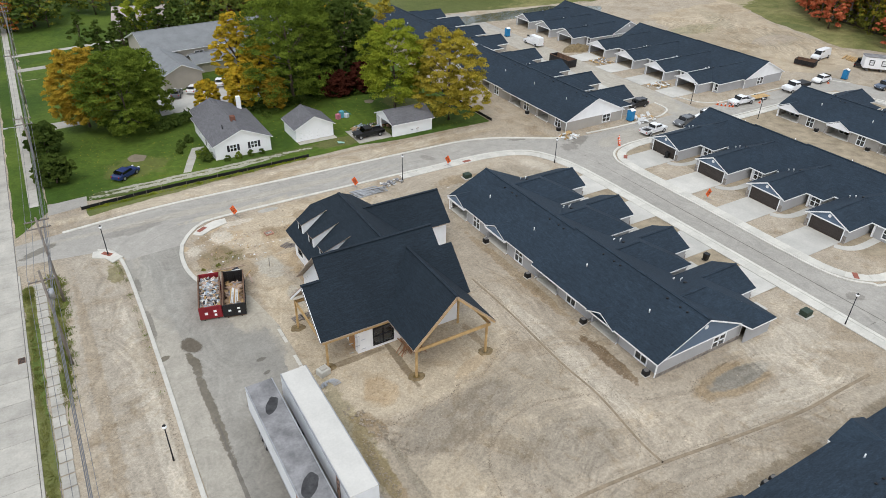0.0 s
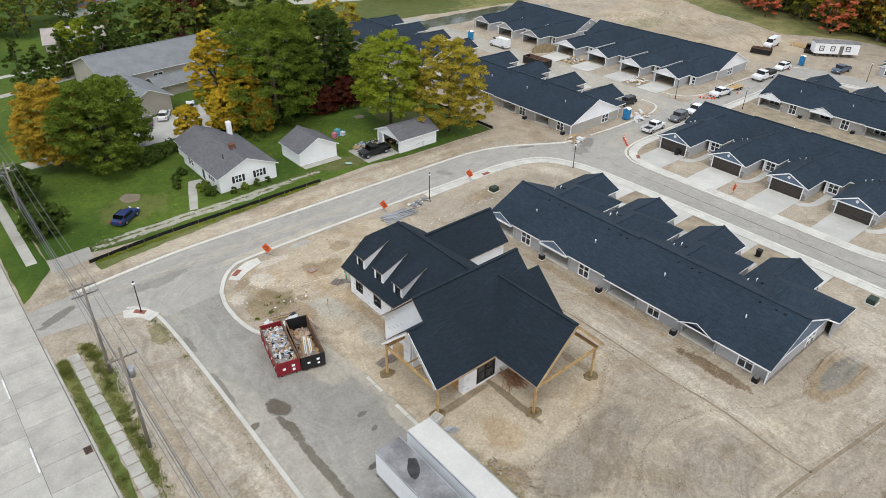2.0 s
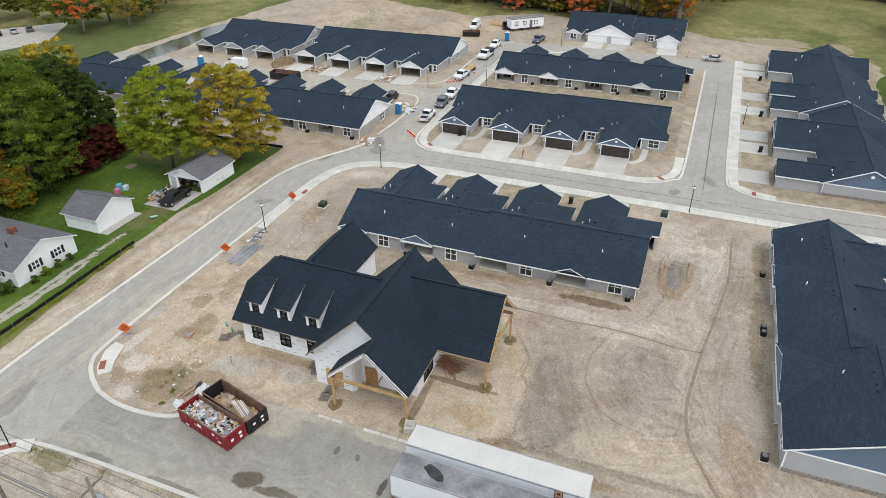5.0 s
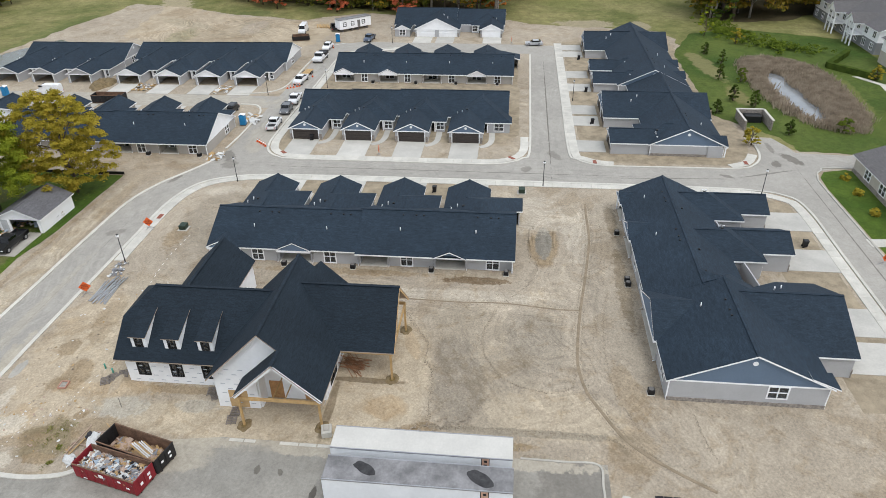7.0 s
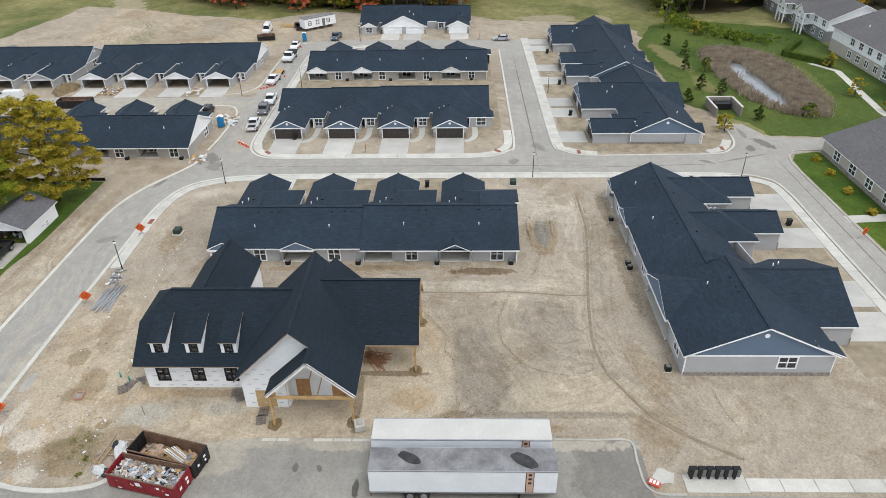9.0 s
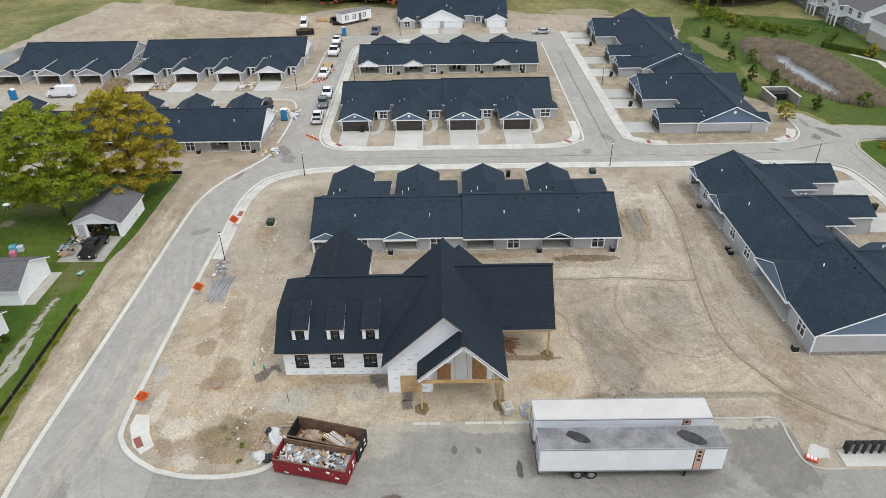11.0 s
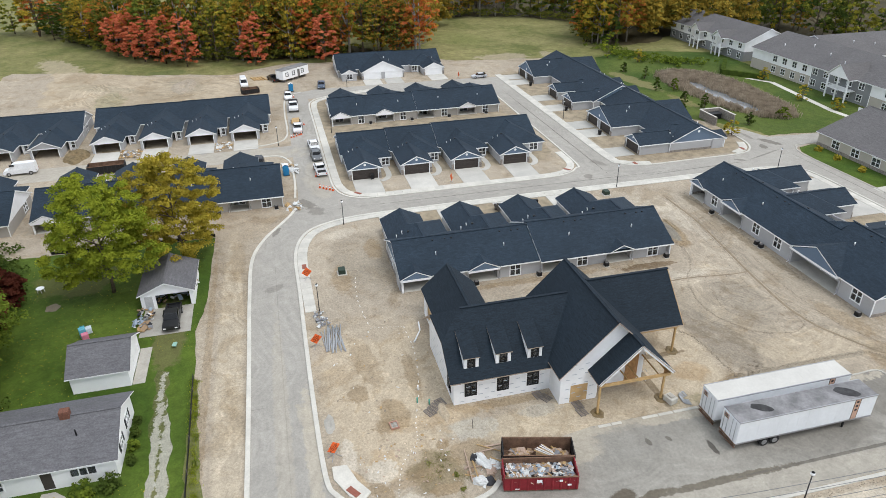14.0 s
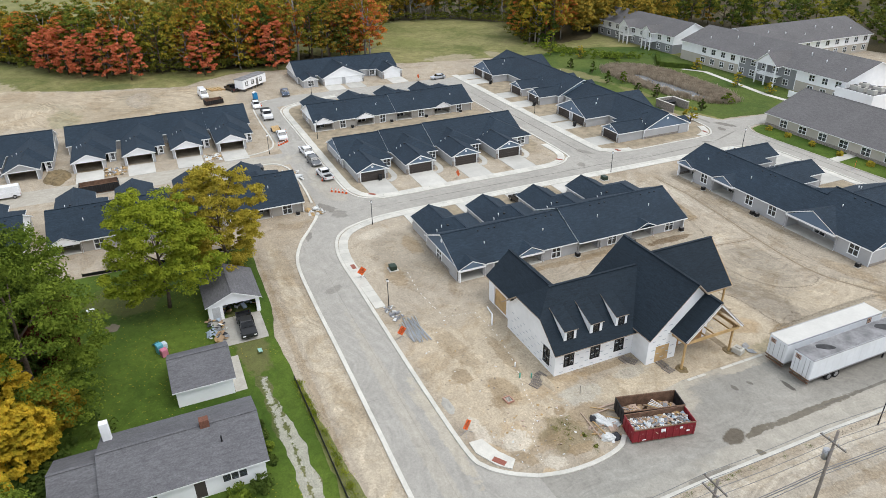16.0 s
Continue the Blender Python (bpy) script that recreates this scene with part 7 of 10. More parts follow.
grove([(275, 180), (240, 200), (190, 208), (150, 200), (128, 190)][::-1], 16, 22, WOOD + FARG, "mixed tree beyond the pond")
grove([(78, 250), (66, 222), (60, 190), (56, 172), (46, 176), (30, 184)][::-1], 14, 20, FARG, "green garden tree in the distance")
grove([(40, 215), (10, 214), (-4, 205)][::-1], 30, 18, FARG + WOOD[:2], "garden tree beyond the far house")
grove([(30, 180), (18, 178), (8, 176)][::-1], 5, 9, EVER, "dark evergreen beside the long building")
grove([(-27, 240), (-27, 190), (-27, 150), (-27, 100)], 8, 10, FARG, "green street-side tree beyond the verge")
M_LITTER = patched("dark_leaf_litter", (0.05, 0.045, 0.025), (0.1, 0.08, 0.04), [], 0.95, 1.5, 0.6)
for poly in ([(188, 40), (198, 62), (198, 80), (201, 96), (209, 119), (226, 138), (248, 156), (262, 166), (276, 150), (262, 128), (268, 110), (330, 90), (420, 60), (262, 66), (236, 78), (214, 60)],
             [(183, -27), (192, -22), (206, -27), (228, -37), (250, -18), (258, 5), (254, 32), (252, 60), (420, 60), (420, -160), (240, -60), (200, -62), (186, -45)],
             [(20, -112), (70, -116), (120, -118), (176, -96), (212, -66), (240, -60), (420, -160), (420, -420), (-100, -420)]):
    flat("woodland_floor", poly, 0.034, M_LITTER, "dark leaf-strewn woodland floor", "ground", wob=1.5, step=3, seed=51)
# the depth of the woods behind their front trees
rng = np.random.default_rng(77)
for edge, near_d, far_d, count, mat, label in (
        ([(186, 40), (196, 62), (196, 80), (199, 96), (207, 119), (224, 138), (246, 156), (275, 180)], 9, 60, 150, L_AUTUMN, "deep autumn wood in mixed colours"),
        ([(182, -26), (192, -21), (206, -26), (228, -36), (249, -18), (257, 5), (253, 32), (250, 62), (232, 78)], 10, 60, 150, L_AUTUMN, "deep autumn wood beyond the field"),
        ([(40, -120), (70, -122), (120, -124), (180, -100), (215, -70), (232, -45)], 10, 90, 150, L_DARKWOOD, "deep green wood behind the apartments"),
        ([(275, 180), (240, 200), (190, 208), (150, 200), (128, 190), (120, 245), (70, 262), (20, 250), (-10, 235)], 12, 90, 170, L_DARKWOOD, "deep mixed wood beyond the pond and gardens")):
    pts = [Vector((*p, 0)) for p in edge[::-1]]
    cs, rs = [], []
    for k in range(count):
        u = rng.random() * (len(pts) - 1)
        i = min(int(u), len(pts) - 2)
        d = (pts[i + 1] - pts[i]).normalized()
        deep = far_d if not (mat is L_AUTUMN and pts[i].y > 130) else 24
        c = pts[i].lerp(pts[i + 1], u - i) + Vector((-d.y, d.x, 0)) * (near_d + (deep - near_d) * rng.random())
        hgt, rad = (13 + 6 * rng.random()) * (0.75 if pts[i].y > 118 else 1), 4 + 1.5 * rng.random()
        for q in range(24):
            v = rng.normal(size=3)
            v /= np.linalg.norm(v)
            cs.append((c.x + v[0] * rad * 0.8, c.y + v[1] * rad * 0.8, hgt * (0.58 + 0.36 * v[2])))
            rs.append(1.5)
    tagged(new("woodland", cloud("woodland", rng, cs, rs, 20, 1.1, mat)), label, "woods", kind="stuff")


def shrub(x, y, r, hgt, mat, label, name="shrub", per=30, clumps=22, leaf=0.28):
    rng = np.random.default_rng(int(x * 91 + y * 37) % 9999 + 1)
    cs, rs = [], []
    for _ in range(clumps):
        u = rng.normal(size=3)
        u /= np.linalg.norm(u)
        cs.append((x + u[0] * r * 0.7, y + u[1] * r * 0.7, max(0.04, hgt * (0.03 + 0.86 * abs(0.5 + 0.5 * u[2])))))
        rs.append(r * 0.36)
    for k in range(4):
        cs[k] = (cs[k][0], cs[k][1], 0.02)
    tagged(new(name, cloud(name, rng, cs, rs, per, leaf, mat)), label, "shrub", "shrubs")


for x, y, r, hgt, mat in ((28.2, 105.8, 0.5, 0.8, L_DARK), (26.3, 105.7, 0.55, 1.1, L_DARK), (24.2, 105.6, 0.6, 1.2, L_GREEN), (22.4, 105.6, 0.55, 0.9, L_DARK), (19.4, 107.2, 1.3, 1.6, L_DARK), (19.2, 109.4, 1.2, 1.5, L_GREEN), (17.0, 114.5, 0.8, 1.4, L_DARK),
                        (18.6, 116.5, 0.9, 1.2, L_DARK), (16.2, 112.2, 0.7, 1.5, L_DARK)):
    shrub(x, y, r, hgt, mat, "rounded shrub beside the bungalow wall")
for x, y in ((77.7, -20.6), (72.2, -20.4), (65.6, -20.2), (58.8, -20.4), (52, -20.6)):
    shrub(x, y, 0.8, 1.1, L_OLIVE, "small yellowing shrub in the lawn strip")
for x, y, r, hgt, mat in ((141, -16, 1.2, 3.6, L_DARK), (129, -12.7, 1.3, 3.8, L_DARK), (127.4, -17, 1.2, 3.4, L_GREEN), (114.6, -12.1, 1.4, 3.6, L_DARK), (110.8, -15.3, 1.3, 3.6, L_DARK), (130.1, -46.7, 1.5, 3.5, L_OLIVE),
                        (109.5, -42.7, 1.6, 4.2, L_OLIVE), (100.4, -45.1, 1.4, 3.0, L_OLIVE), (98.6, -28.3, 1.6, 2.6, L_GREEN), (168, -17.7, 2.2, 8.0, L_LIME), (160, -24, 1.6, 4.0, L_OLIVE), (91.2, -9.4, 1.7, 3.6, L_OLIVE),
                        (150, -14, 1.4, 3.0, L_DARK), (107, -7.0, 1.4, 3.0, L_DARK), (96.5, -17.8, 1.3, 2.8, L_DARK)):
    plant("sapling", tree_meshes(int(x * 3 - y), hgt, r, 26, 44, 0.34, mat, 0.08, cone=0.75 if mat is L_DARK else 0.2), pose(x, y, 0, 0, 0, x * 7), "young planted tree on the pond lawn", "tree", "pond saplings")
bm = bmesh.new()
for p, q in (((150.5, -48.5), (139.5, -40)), ((139.5, -40), (130.5, -47.5))):
    beam(bm, (*p, 0.7), (*q, 0.7), 1.2, 1.4)
tagged(part("hedge", bm, L_DARK), "dark clipped hedge by the apartments", "hedge")
# undergrowth along the woods and reeds round the pond
for nm, line, wide, hgt, mat, label, count in (
        ("undergrowth", [(182, -22), (170, -24), (158, -30), (152, -40)], 7, 1.5, L_GREEN, "tangled undergrowth at the wood's edge", 200),
        # grove row: low dark clumps added for the tree shade and leaf litter
        ("undergrowth", [(74, 131), (60, 127), (46, 127), (32, 124)], 4.5, 1.1, L_DARK, "dark leaf clumps standing for shade and litter beneath the grove", 130),
        ("undergrowth", [(250, 158), (226, 140), (207, 120), (200, 96), (196, 80), (196, 62)], 5, 4.5, L_DARKWOOD, "dark undergrowth at the wood's edge", 520),
        ("undergrowth", [(252, 34), (257, 5), (249, -18), (228, -36), (206, -26), (190, -22)], 5, 4.0, L_DARKWOOD, "dark undergrowth along the far wood", 460),
        ("undergrowth", [(14, 123), (22, 127), (31, 126)], 3.0, 1.6, L_DARK, "hedge-like undergrowth behind the bungalow", 110)):
    rng = np.random.default_rng(len(line) * 7 + count)
    pts = [Vector((*p, 0)) for p in line]
    cs = []
    for k in range(count):
        u = rng.random() * (len(pts) - 1)
        i = min(int(u), len(pts) - 2)
        c = pts[i].lerp(pts[i + 1], u - i)
        cs.append((c.x + rng.normal() * wide * 0.36, c.y + rng.normal() * wide * 0.36, hgt * (0.25 + 0.5 * rng.random())))
    tagged(new(nm, cloud(nm, rng, cs, [1.0] * count, 30, 0.45, mat, 0.8)), label, "plants", kind="stuff")


def within(x, y, poly):
    odd = False
    for (x0, y0), (x1, y1) in zip(poly, poly[1:] + poly[:1]):
        if (y0 > y) != (y1 > y) and x < x0 + (y - y0) / (y1 - y0) * (x1 - x0):
            odd = not odd
    return odd


reed_rng = np.random.default_rng(12)
REED_BED = [(141, -20.8), (145.5, -24.4), (144.2, -29.5), (140.5, -34.6), (131, -36.6), (112.5, -35.6), (103.4, -34.2), (98.6, -31.6), (99.2, -26.4), (105.3, -22.2), (111.6, -20.8), (122.1, -19.6), (132, -19.2)]
cs = []
while len(cs) < 1150:
    x, y = 97 + 50 * reed_rng.random(), -38 + 19 * reed_rng.random()
    if within(x + reed_rng.normal() * 0.7, y + reed_rng.normal() * 0.5, REED_BED) and not within(x, y, POND) and not within(x + 1.6, y - 0.8, POND):
        cs.append((x, y, 0.4))
tagged(new("reeds", blades("reeds", reed_rng, cs, 0.7, 46, 1.15, L_REED)), "dry brown reeds round the pond", "plants", kind="stuff")
flat("reed_bed", REED_BED, 0.036, patched("matted_reed_litter", (0.2, 0.155, 0.105), (0.33, 0.26, 0.185), [], 0.95, 1.5, 0.6), "matted brown reed litter round the water", "soil", wob=0.7, step=1.0, seed=32)


# ---- vehicles ----
M_TYRE = material("black_tyre_rubber", (0.02, 0.02, 0.02), 0.85, coords="object")
M_RIM = material("grey_wheel_rim", (0.4, 0.4, 0.41), 0.35, metal=0.7, coords="object")
M_CARGLASS = glass_material("dark_car_glass", (0.015, 0.018, 0.02), 0.04)
M_LAMPRED = material("red_lamp_lens", (0.4, 0.02, 0.015), 0.3, coords="object")
PAINTS = {}


def paint(name, color):
    if name not in PAINTS:
        PAINTS[name] = material(name + "_car_paint", color, 0.3, 0.95, 1.04, 0.6, 5.0, 0.02, coords="object", spec=0.5)
    return PAINTS[name]


def extrude_profile(bm, prof, y0, y1, inset=0.0, top=0.0):
    """A side outline (x, z) drawn out across y; points above `top` pull in by inset."""
    a, b = [], []
    for x, z in prof:
        k = inset if z > top else 0
        a.append(bm.verts.new((x, y0 + k, z)))
        b.append(bm.verts.new((x, y1 - k, z)))
    bm.faces.new(a)
    bm.faces.new(list(reversed(b)))
    for i in range(len(a)):
        j = (i + 1) % len(a)
        bm.faces.new((a[i], b[i], b[j], a[j]))
    bmesh.ops.recalc_face_normals(bm, faces=bm.faces[:])


def wheel(parent, x, y, r, side):
    bm = bmesh.new()
    tube(bm, [(x, y - 0.11, r), (x, y + 0.11, r)], r, 14)
    t = part("wheel", bm, M_TYRE, parent)
    bm = bmesh.new()
    tube(bm, [(x, y + side * 0.10, r), (x, y + side * 0.13, r)], r * 0.62, 12)
    part("rim", bm, M_RIM, t)


def vehicle(kind, m, color, label):
    """A parked road vehicle; its nose points along +x of its frame."""
    v = thing({"car": "car", "suv": "suv", "pickup": "pickup_truck", "van": "van", "dump": "dump_truck"}[kind], label, "vehicle", m, "parked vehicles")
    p = paint(*color)
    if kind in ("car", "suv"):
        L, W, up = (4.6, 1.8, 1.0) if kind == "car" else (4.7, 1.9, 1.15)
        low = [(-L / 2, 0.35), (L / 2 - 0.1, 0.3), (L / 2, 0.55), (L / 2 - 0.15, 0.75), (L / 2 - 1.15, 0.93 * up), (-L / 2 + 0.5, 0.98 * up), (-L / 2 + 0.05, 0.85)]
        cab = [(L / 2 - 1.3, 0.9 * up), (L / 2 - 2.0, 1.42 * up), (-L / 2 + 1.2, 1.45 * up), (-L / 2 + (0.55 if kind == "car" else 0.25), 0.95 * up)]
        glass_box = (-L / 2 + 0.9, L / 2 - 1.75)
    elif kind == "pickup":
        L, W, up = 5.7, 1.95, 1.0
        low = [(-L / 2, 0.5), (L / 2 - 0.1, 0.42), (L / 2, 0.7), (L / 2 - 0.05, 1.0), (L / 2 - 1.35, 1.12), (-0.65, 1.15), (-0.65, 0.75), (-L / 2 + 0.06, 0.75), (-L / 2 + 0.06, 1.1), (-L / 2, 1.1)]
        cab = [(L / 2 - 1.4, 1.1), (L / 2 - 2.05, 1.78), (-0.5, 1.8), (-0.62, 1.12)]
        glass_box = (-0.35, L / 2 - 1.75)
    elif kind == "dump":
        L, W, up = 6.6, 2.3, 1.0
        low = [(-L / 2, 0.6), (L / 2 - 0.1, 0.5), (L / 2, 0.9), (L / 2 - 0.05, 1.25), (L / 2 - 1.5, 1.4), (-0.2, 1.4), (-0.2, 0.9), (-L / 2, 0.9)]
        cab = [(L / 2 - 1.5, 1.35), (L / 2 - 2.1, 2.15), (0.1, 2.2), (-0.1, 1.38)]
        glass_box = (0.3, L / 2 - 1.85)
    else:
        L, W, up = 5.9, 2.0, 1.0
        low = [(-L / 2, 0.4), (L / 2 - 0.1, 0.38), (L / 2, 0.7), (L / 2 - 0.1, 1.1), (L / 2 - 0.95, 1.3), (-L / 2, 1.3)]
        cab = [(L / 2 - 1.0, 1.25), (L / 2 - 1.75, 2.25), (L / 2 - 2.2, 2.42), (-L / 2 + 0.1, 2.42), (-L / 2, 2.2), (-L / 2, 1.27)]
        glass_box = (L / 2 - 2.3, L / 2 - 1.4)
    bm = bmesh.new()
    extrude_profile(bm, low, -W / 2, W / 2)
    bmesh.ops.bevel(bm, geom=bm.edges[:], offset=0.05, segments=2, affect="EDGES")
    part("body", bm, p, v)
    bm = bmesh.new()
    zt = max(z for _, z in cab)
    extrude_profile(bm, cab, -W / 2 + 0.06, W / 2 - 0.06, 0.16, zt - 0.3)
    bmesh.ops.bevel(bm, geom=bm.edges[:], offset=0.05, segments=2, affect="EDGES")
    part("cabin", bm, p, v)
    # glass: windscreen, rear and sides
    a, b = Vector((cab[0][0], 0, cab[0][1])), Vector((cab[1][0], 0, cab[1][1]))
    bm = bmesh.new()
    f, g = a.lerp(b, 0.12), a.lerp(b, 0.9)
    slab(bm, [(f.x + 0.04, -W / 2 + 0.16, f.z), (f.x + 0.04, W / 2 - 0.16, f.z), (g.x + 0.04, W / 2 - 0.26, g.z), (g.x + 0.04, -W / 2 + 0.26, g.z)], 0.02, 0, 0)
    part("windscreen", bm, M_CARGLASS, v)
    if kind != "van":
        a, b = Vector((cab[-1][0], 0, cab[-1][1])), Vector((cab[-2][0], 0, cab[-2][1]))
        f, g = a.lerp(b, 0.15), a.lerp(b, 0.88)
        bm = bmesh.new()
        box(bm, min(f.x, g.x) - 0.05, max(f.x, g.x) - 0.02, -W / 2 + 0.25, W / 2 - 0.25, f.z, g.z)
        part("rear_window", bm, M_CARGLASS, v)
    for s in (-1, 1):
        bm = bmesh.new()
        y = s * (W / 2 - 0.085)
        box(bm, glass_box[0], glass_box[1], y - 0.05, y + 0.05, zt - 0.42, zt - 0.1)
        part("side_window", bm, M_CARGLASS, v)
        bm = bmesh.new()
        box(bm, L / 2 - 0.1, L / 2 - 0.005, s * (W / 2 - 0.28) - 0.18, s * (W / 2 - 0.28) + 0.18, 0.68, 0.84, bevel=0.02)
        part("headlight", bm, M_WHITE, v)
        bm = bmesh.new()
        box(bm, -L / 2 - 0.02, -L / 2 + 0.06, s * (W / 2 - 0.2) - 0.1, s * (W / 2 - 0.2) + 0.1, 0.7, 0.95, bevel=0.02)
        part("tail_light", bm, M_LAMPRED, v)
        for x in (L / 2 - 0.95, -L / 2 + 1.0):
            wheel(v, x, s * (W / 2 - 0.06), 0.36 if kind in ("car", "suv") else 0.4, s)
    if kind == "pickup":
        for s in (-1, 1):
            bm = bmesh.new()
            box(bm, -L / 2, -0.6, s * (W / 2 - 0.06) - 0.06, s * (W / 2 - 0.06) + 0.06, 0.7, 1.14)
            part("bed_side", bm, p, v)
        bm = bmesh.new()
        box(bm, -L / 2 + 0.08, -0.68, -W / 2 + 0.13, W / 2 - 0.13, 0.74, 0.79)
        part("bed_floor", bm, M_BLACK, v)
    if kind == "dump":
        bm = bmesh.new()
        box(bm, -L / 2 - 0.1, -0.3, -W / 2, W / 2, 0.95, 1.7, bevel=0.04)
        part("tipper_body", bm, M_BLACK, v, "black tipper body")
    return v


WHITEP, GREYP, DARKP, NAVY, SILVER, BLUEG = ("white", (0.75, 0.75, 0.75)), ("grey", (0.12, 0.125, 0.13)), ("black", (0.015, 0.015, 0.017)), ("navy_blue", (0.02, 0.035, 0.12)), ("silver", (0.45, 0.46, 0.47)), ("blue_grey", (0.09, 0.12, 0.17))
for kind, x, y, yaw, col, label in (
        ("car", 6.9, 107.3, 40, NAVY, "dark blue saloon car parked on the lawn"),
        ("pickup", 94.3, 80.6, 4, WHITEP, "white pickup truck with black bed by the kerb"),
        ("suv", 102.6, 80.7, 184, GREYP, "dark grey car parked behind the pickups"),
        ("pickup", 108.8, 80.7, 184, WHITEP, "white work pickup loaded with gear"),
        ("pickup", 122.0, 83.2, 176, WHITEP, "white pickup towing a flat trailer"),
        ("dump", 139.8, 83.2, 178, WHITEP, "white small tipper truck by the kerb"),
        ("suv", 150.3, 84.0, 178, WHITEP, "white car parked by the kerb"),
        ("van", 167.0, 95.5, 185, WHITEP, "white panel van on the sandy plot"),
        ("pickup", 170.6, 87.2, 20, DARKP, "black pickup truck beside the site office"),
        ("pickup", 159.2, 74.4, 175, BLUEG, "blue-grey pickup truck parked on a slab"),
        ("car", 156.2, 29.0, 92, SILVER, "silver car parked on the far street"),
        ("van", 110.2, 138.2, 92, WHITEP, "white utility van before the unfinished row"),
        ("car", 25.6, 142.2, 60, WHITEP, "white car in the paved yard"),
        ("car", 22.0, 141.0, 70, GREYP, "dark car in the paved yard"),
        ("car", 31.5, 144.0, 70, WHITEP, "white car in the paved yard"),
        ("pickup", 47.2, 103.9, 180, DARKP, "black pickup with a white bed cover on the pad"),
        ("suv", 67.0, 52.0, 0, DARKP, "black car parked in a driveway"),
        ("suv", 101.5, 92.2, 178, DARKP, "black car beside the taupe house")):
    vehicle(kind, pose(x, y, 0.065 if label.endswith(("pad", "driveway")) else 0.016, 0, 0, yaw), col, label)
for k in range(7):
    vehicle("car", pose(99 + k * 3.4, 232 - k * 2.3, 0.04, 0, 0, 55), (WHITEP, DARKP, BLUEG, GREYP, DARKP, SILVER, GREYP)[k], "car in the distant car park")


def flat_trailer(m):
    t = thing("flat_trailer", "low flat trailer with timber deck", "trailer", m)
    for k in range(7):
        bm = bmesh.new()
        box(bm, -2.2, 2.2, -0.9 + k * 0.26, -0.66 + k * 0.26, 0.55, 0.6)
        part("plank", bm, M_LUMBER, t)
    bm = bmesh.new()
    box(bm, -2.3, 3.2, -0.06, 0.06, 0.42, 0.54)
    part("drawbar", bm, M_BLACK, t)
    for s in (-1, 1):
        for x in (-0.6, 0.25):
            wheel(t, x, s * 1.02, 0.33, s)


flat_trailer(pose(128.2, 83.4, 0, 0, 0, 176))


# ---- lorry trailers, skips and site things ----
M_TRAILER = material("white_trailer_sheet", (0.74, 0.755, 0.77), 0.5, 0.92, 1.03, 0.4, 3.0, 0.05, coords="object", grit=0.12)
M_TTOP = material("dull_white_trailer_roof", (0.56, 0.54, 0.495), 0.55, 0.9, 1.05, 0.35, 5.0, 0.08, coords="object", grit=0.2, sharp=0.2)
M_TROOF = material("dusty_grey_trailer_roof", (0.205, 0.2, 0.2), 0.7, 0.72, 1.3, 0.6, 5.0, 0.08, coords="object", grit=0.45, sharp=0.13)
M_WORN = material("worn_dark_patch", (0.045, 0.044, 0.045), 0.8, 0.6, 1.5, 1.5, 7.0, 0.1, coords="object", grit=0.6)
M_RUSTEDGE = material("rusty_steel", (0.17, 0.1, 0.065), 0.85, 0.6, 1.3, 1.5, 8.0, 0.3, coords="object")
M_TANBAND = material("tan_band", (0.52, 0.33, 0.24), 0.6, coords="object")


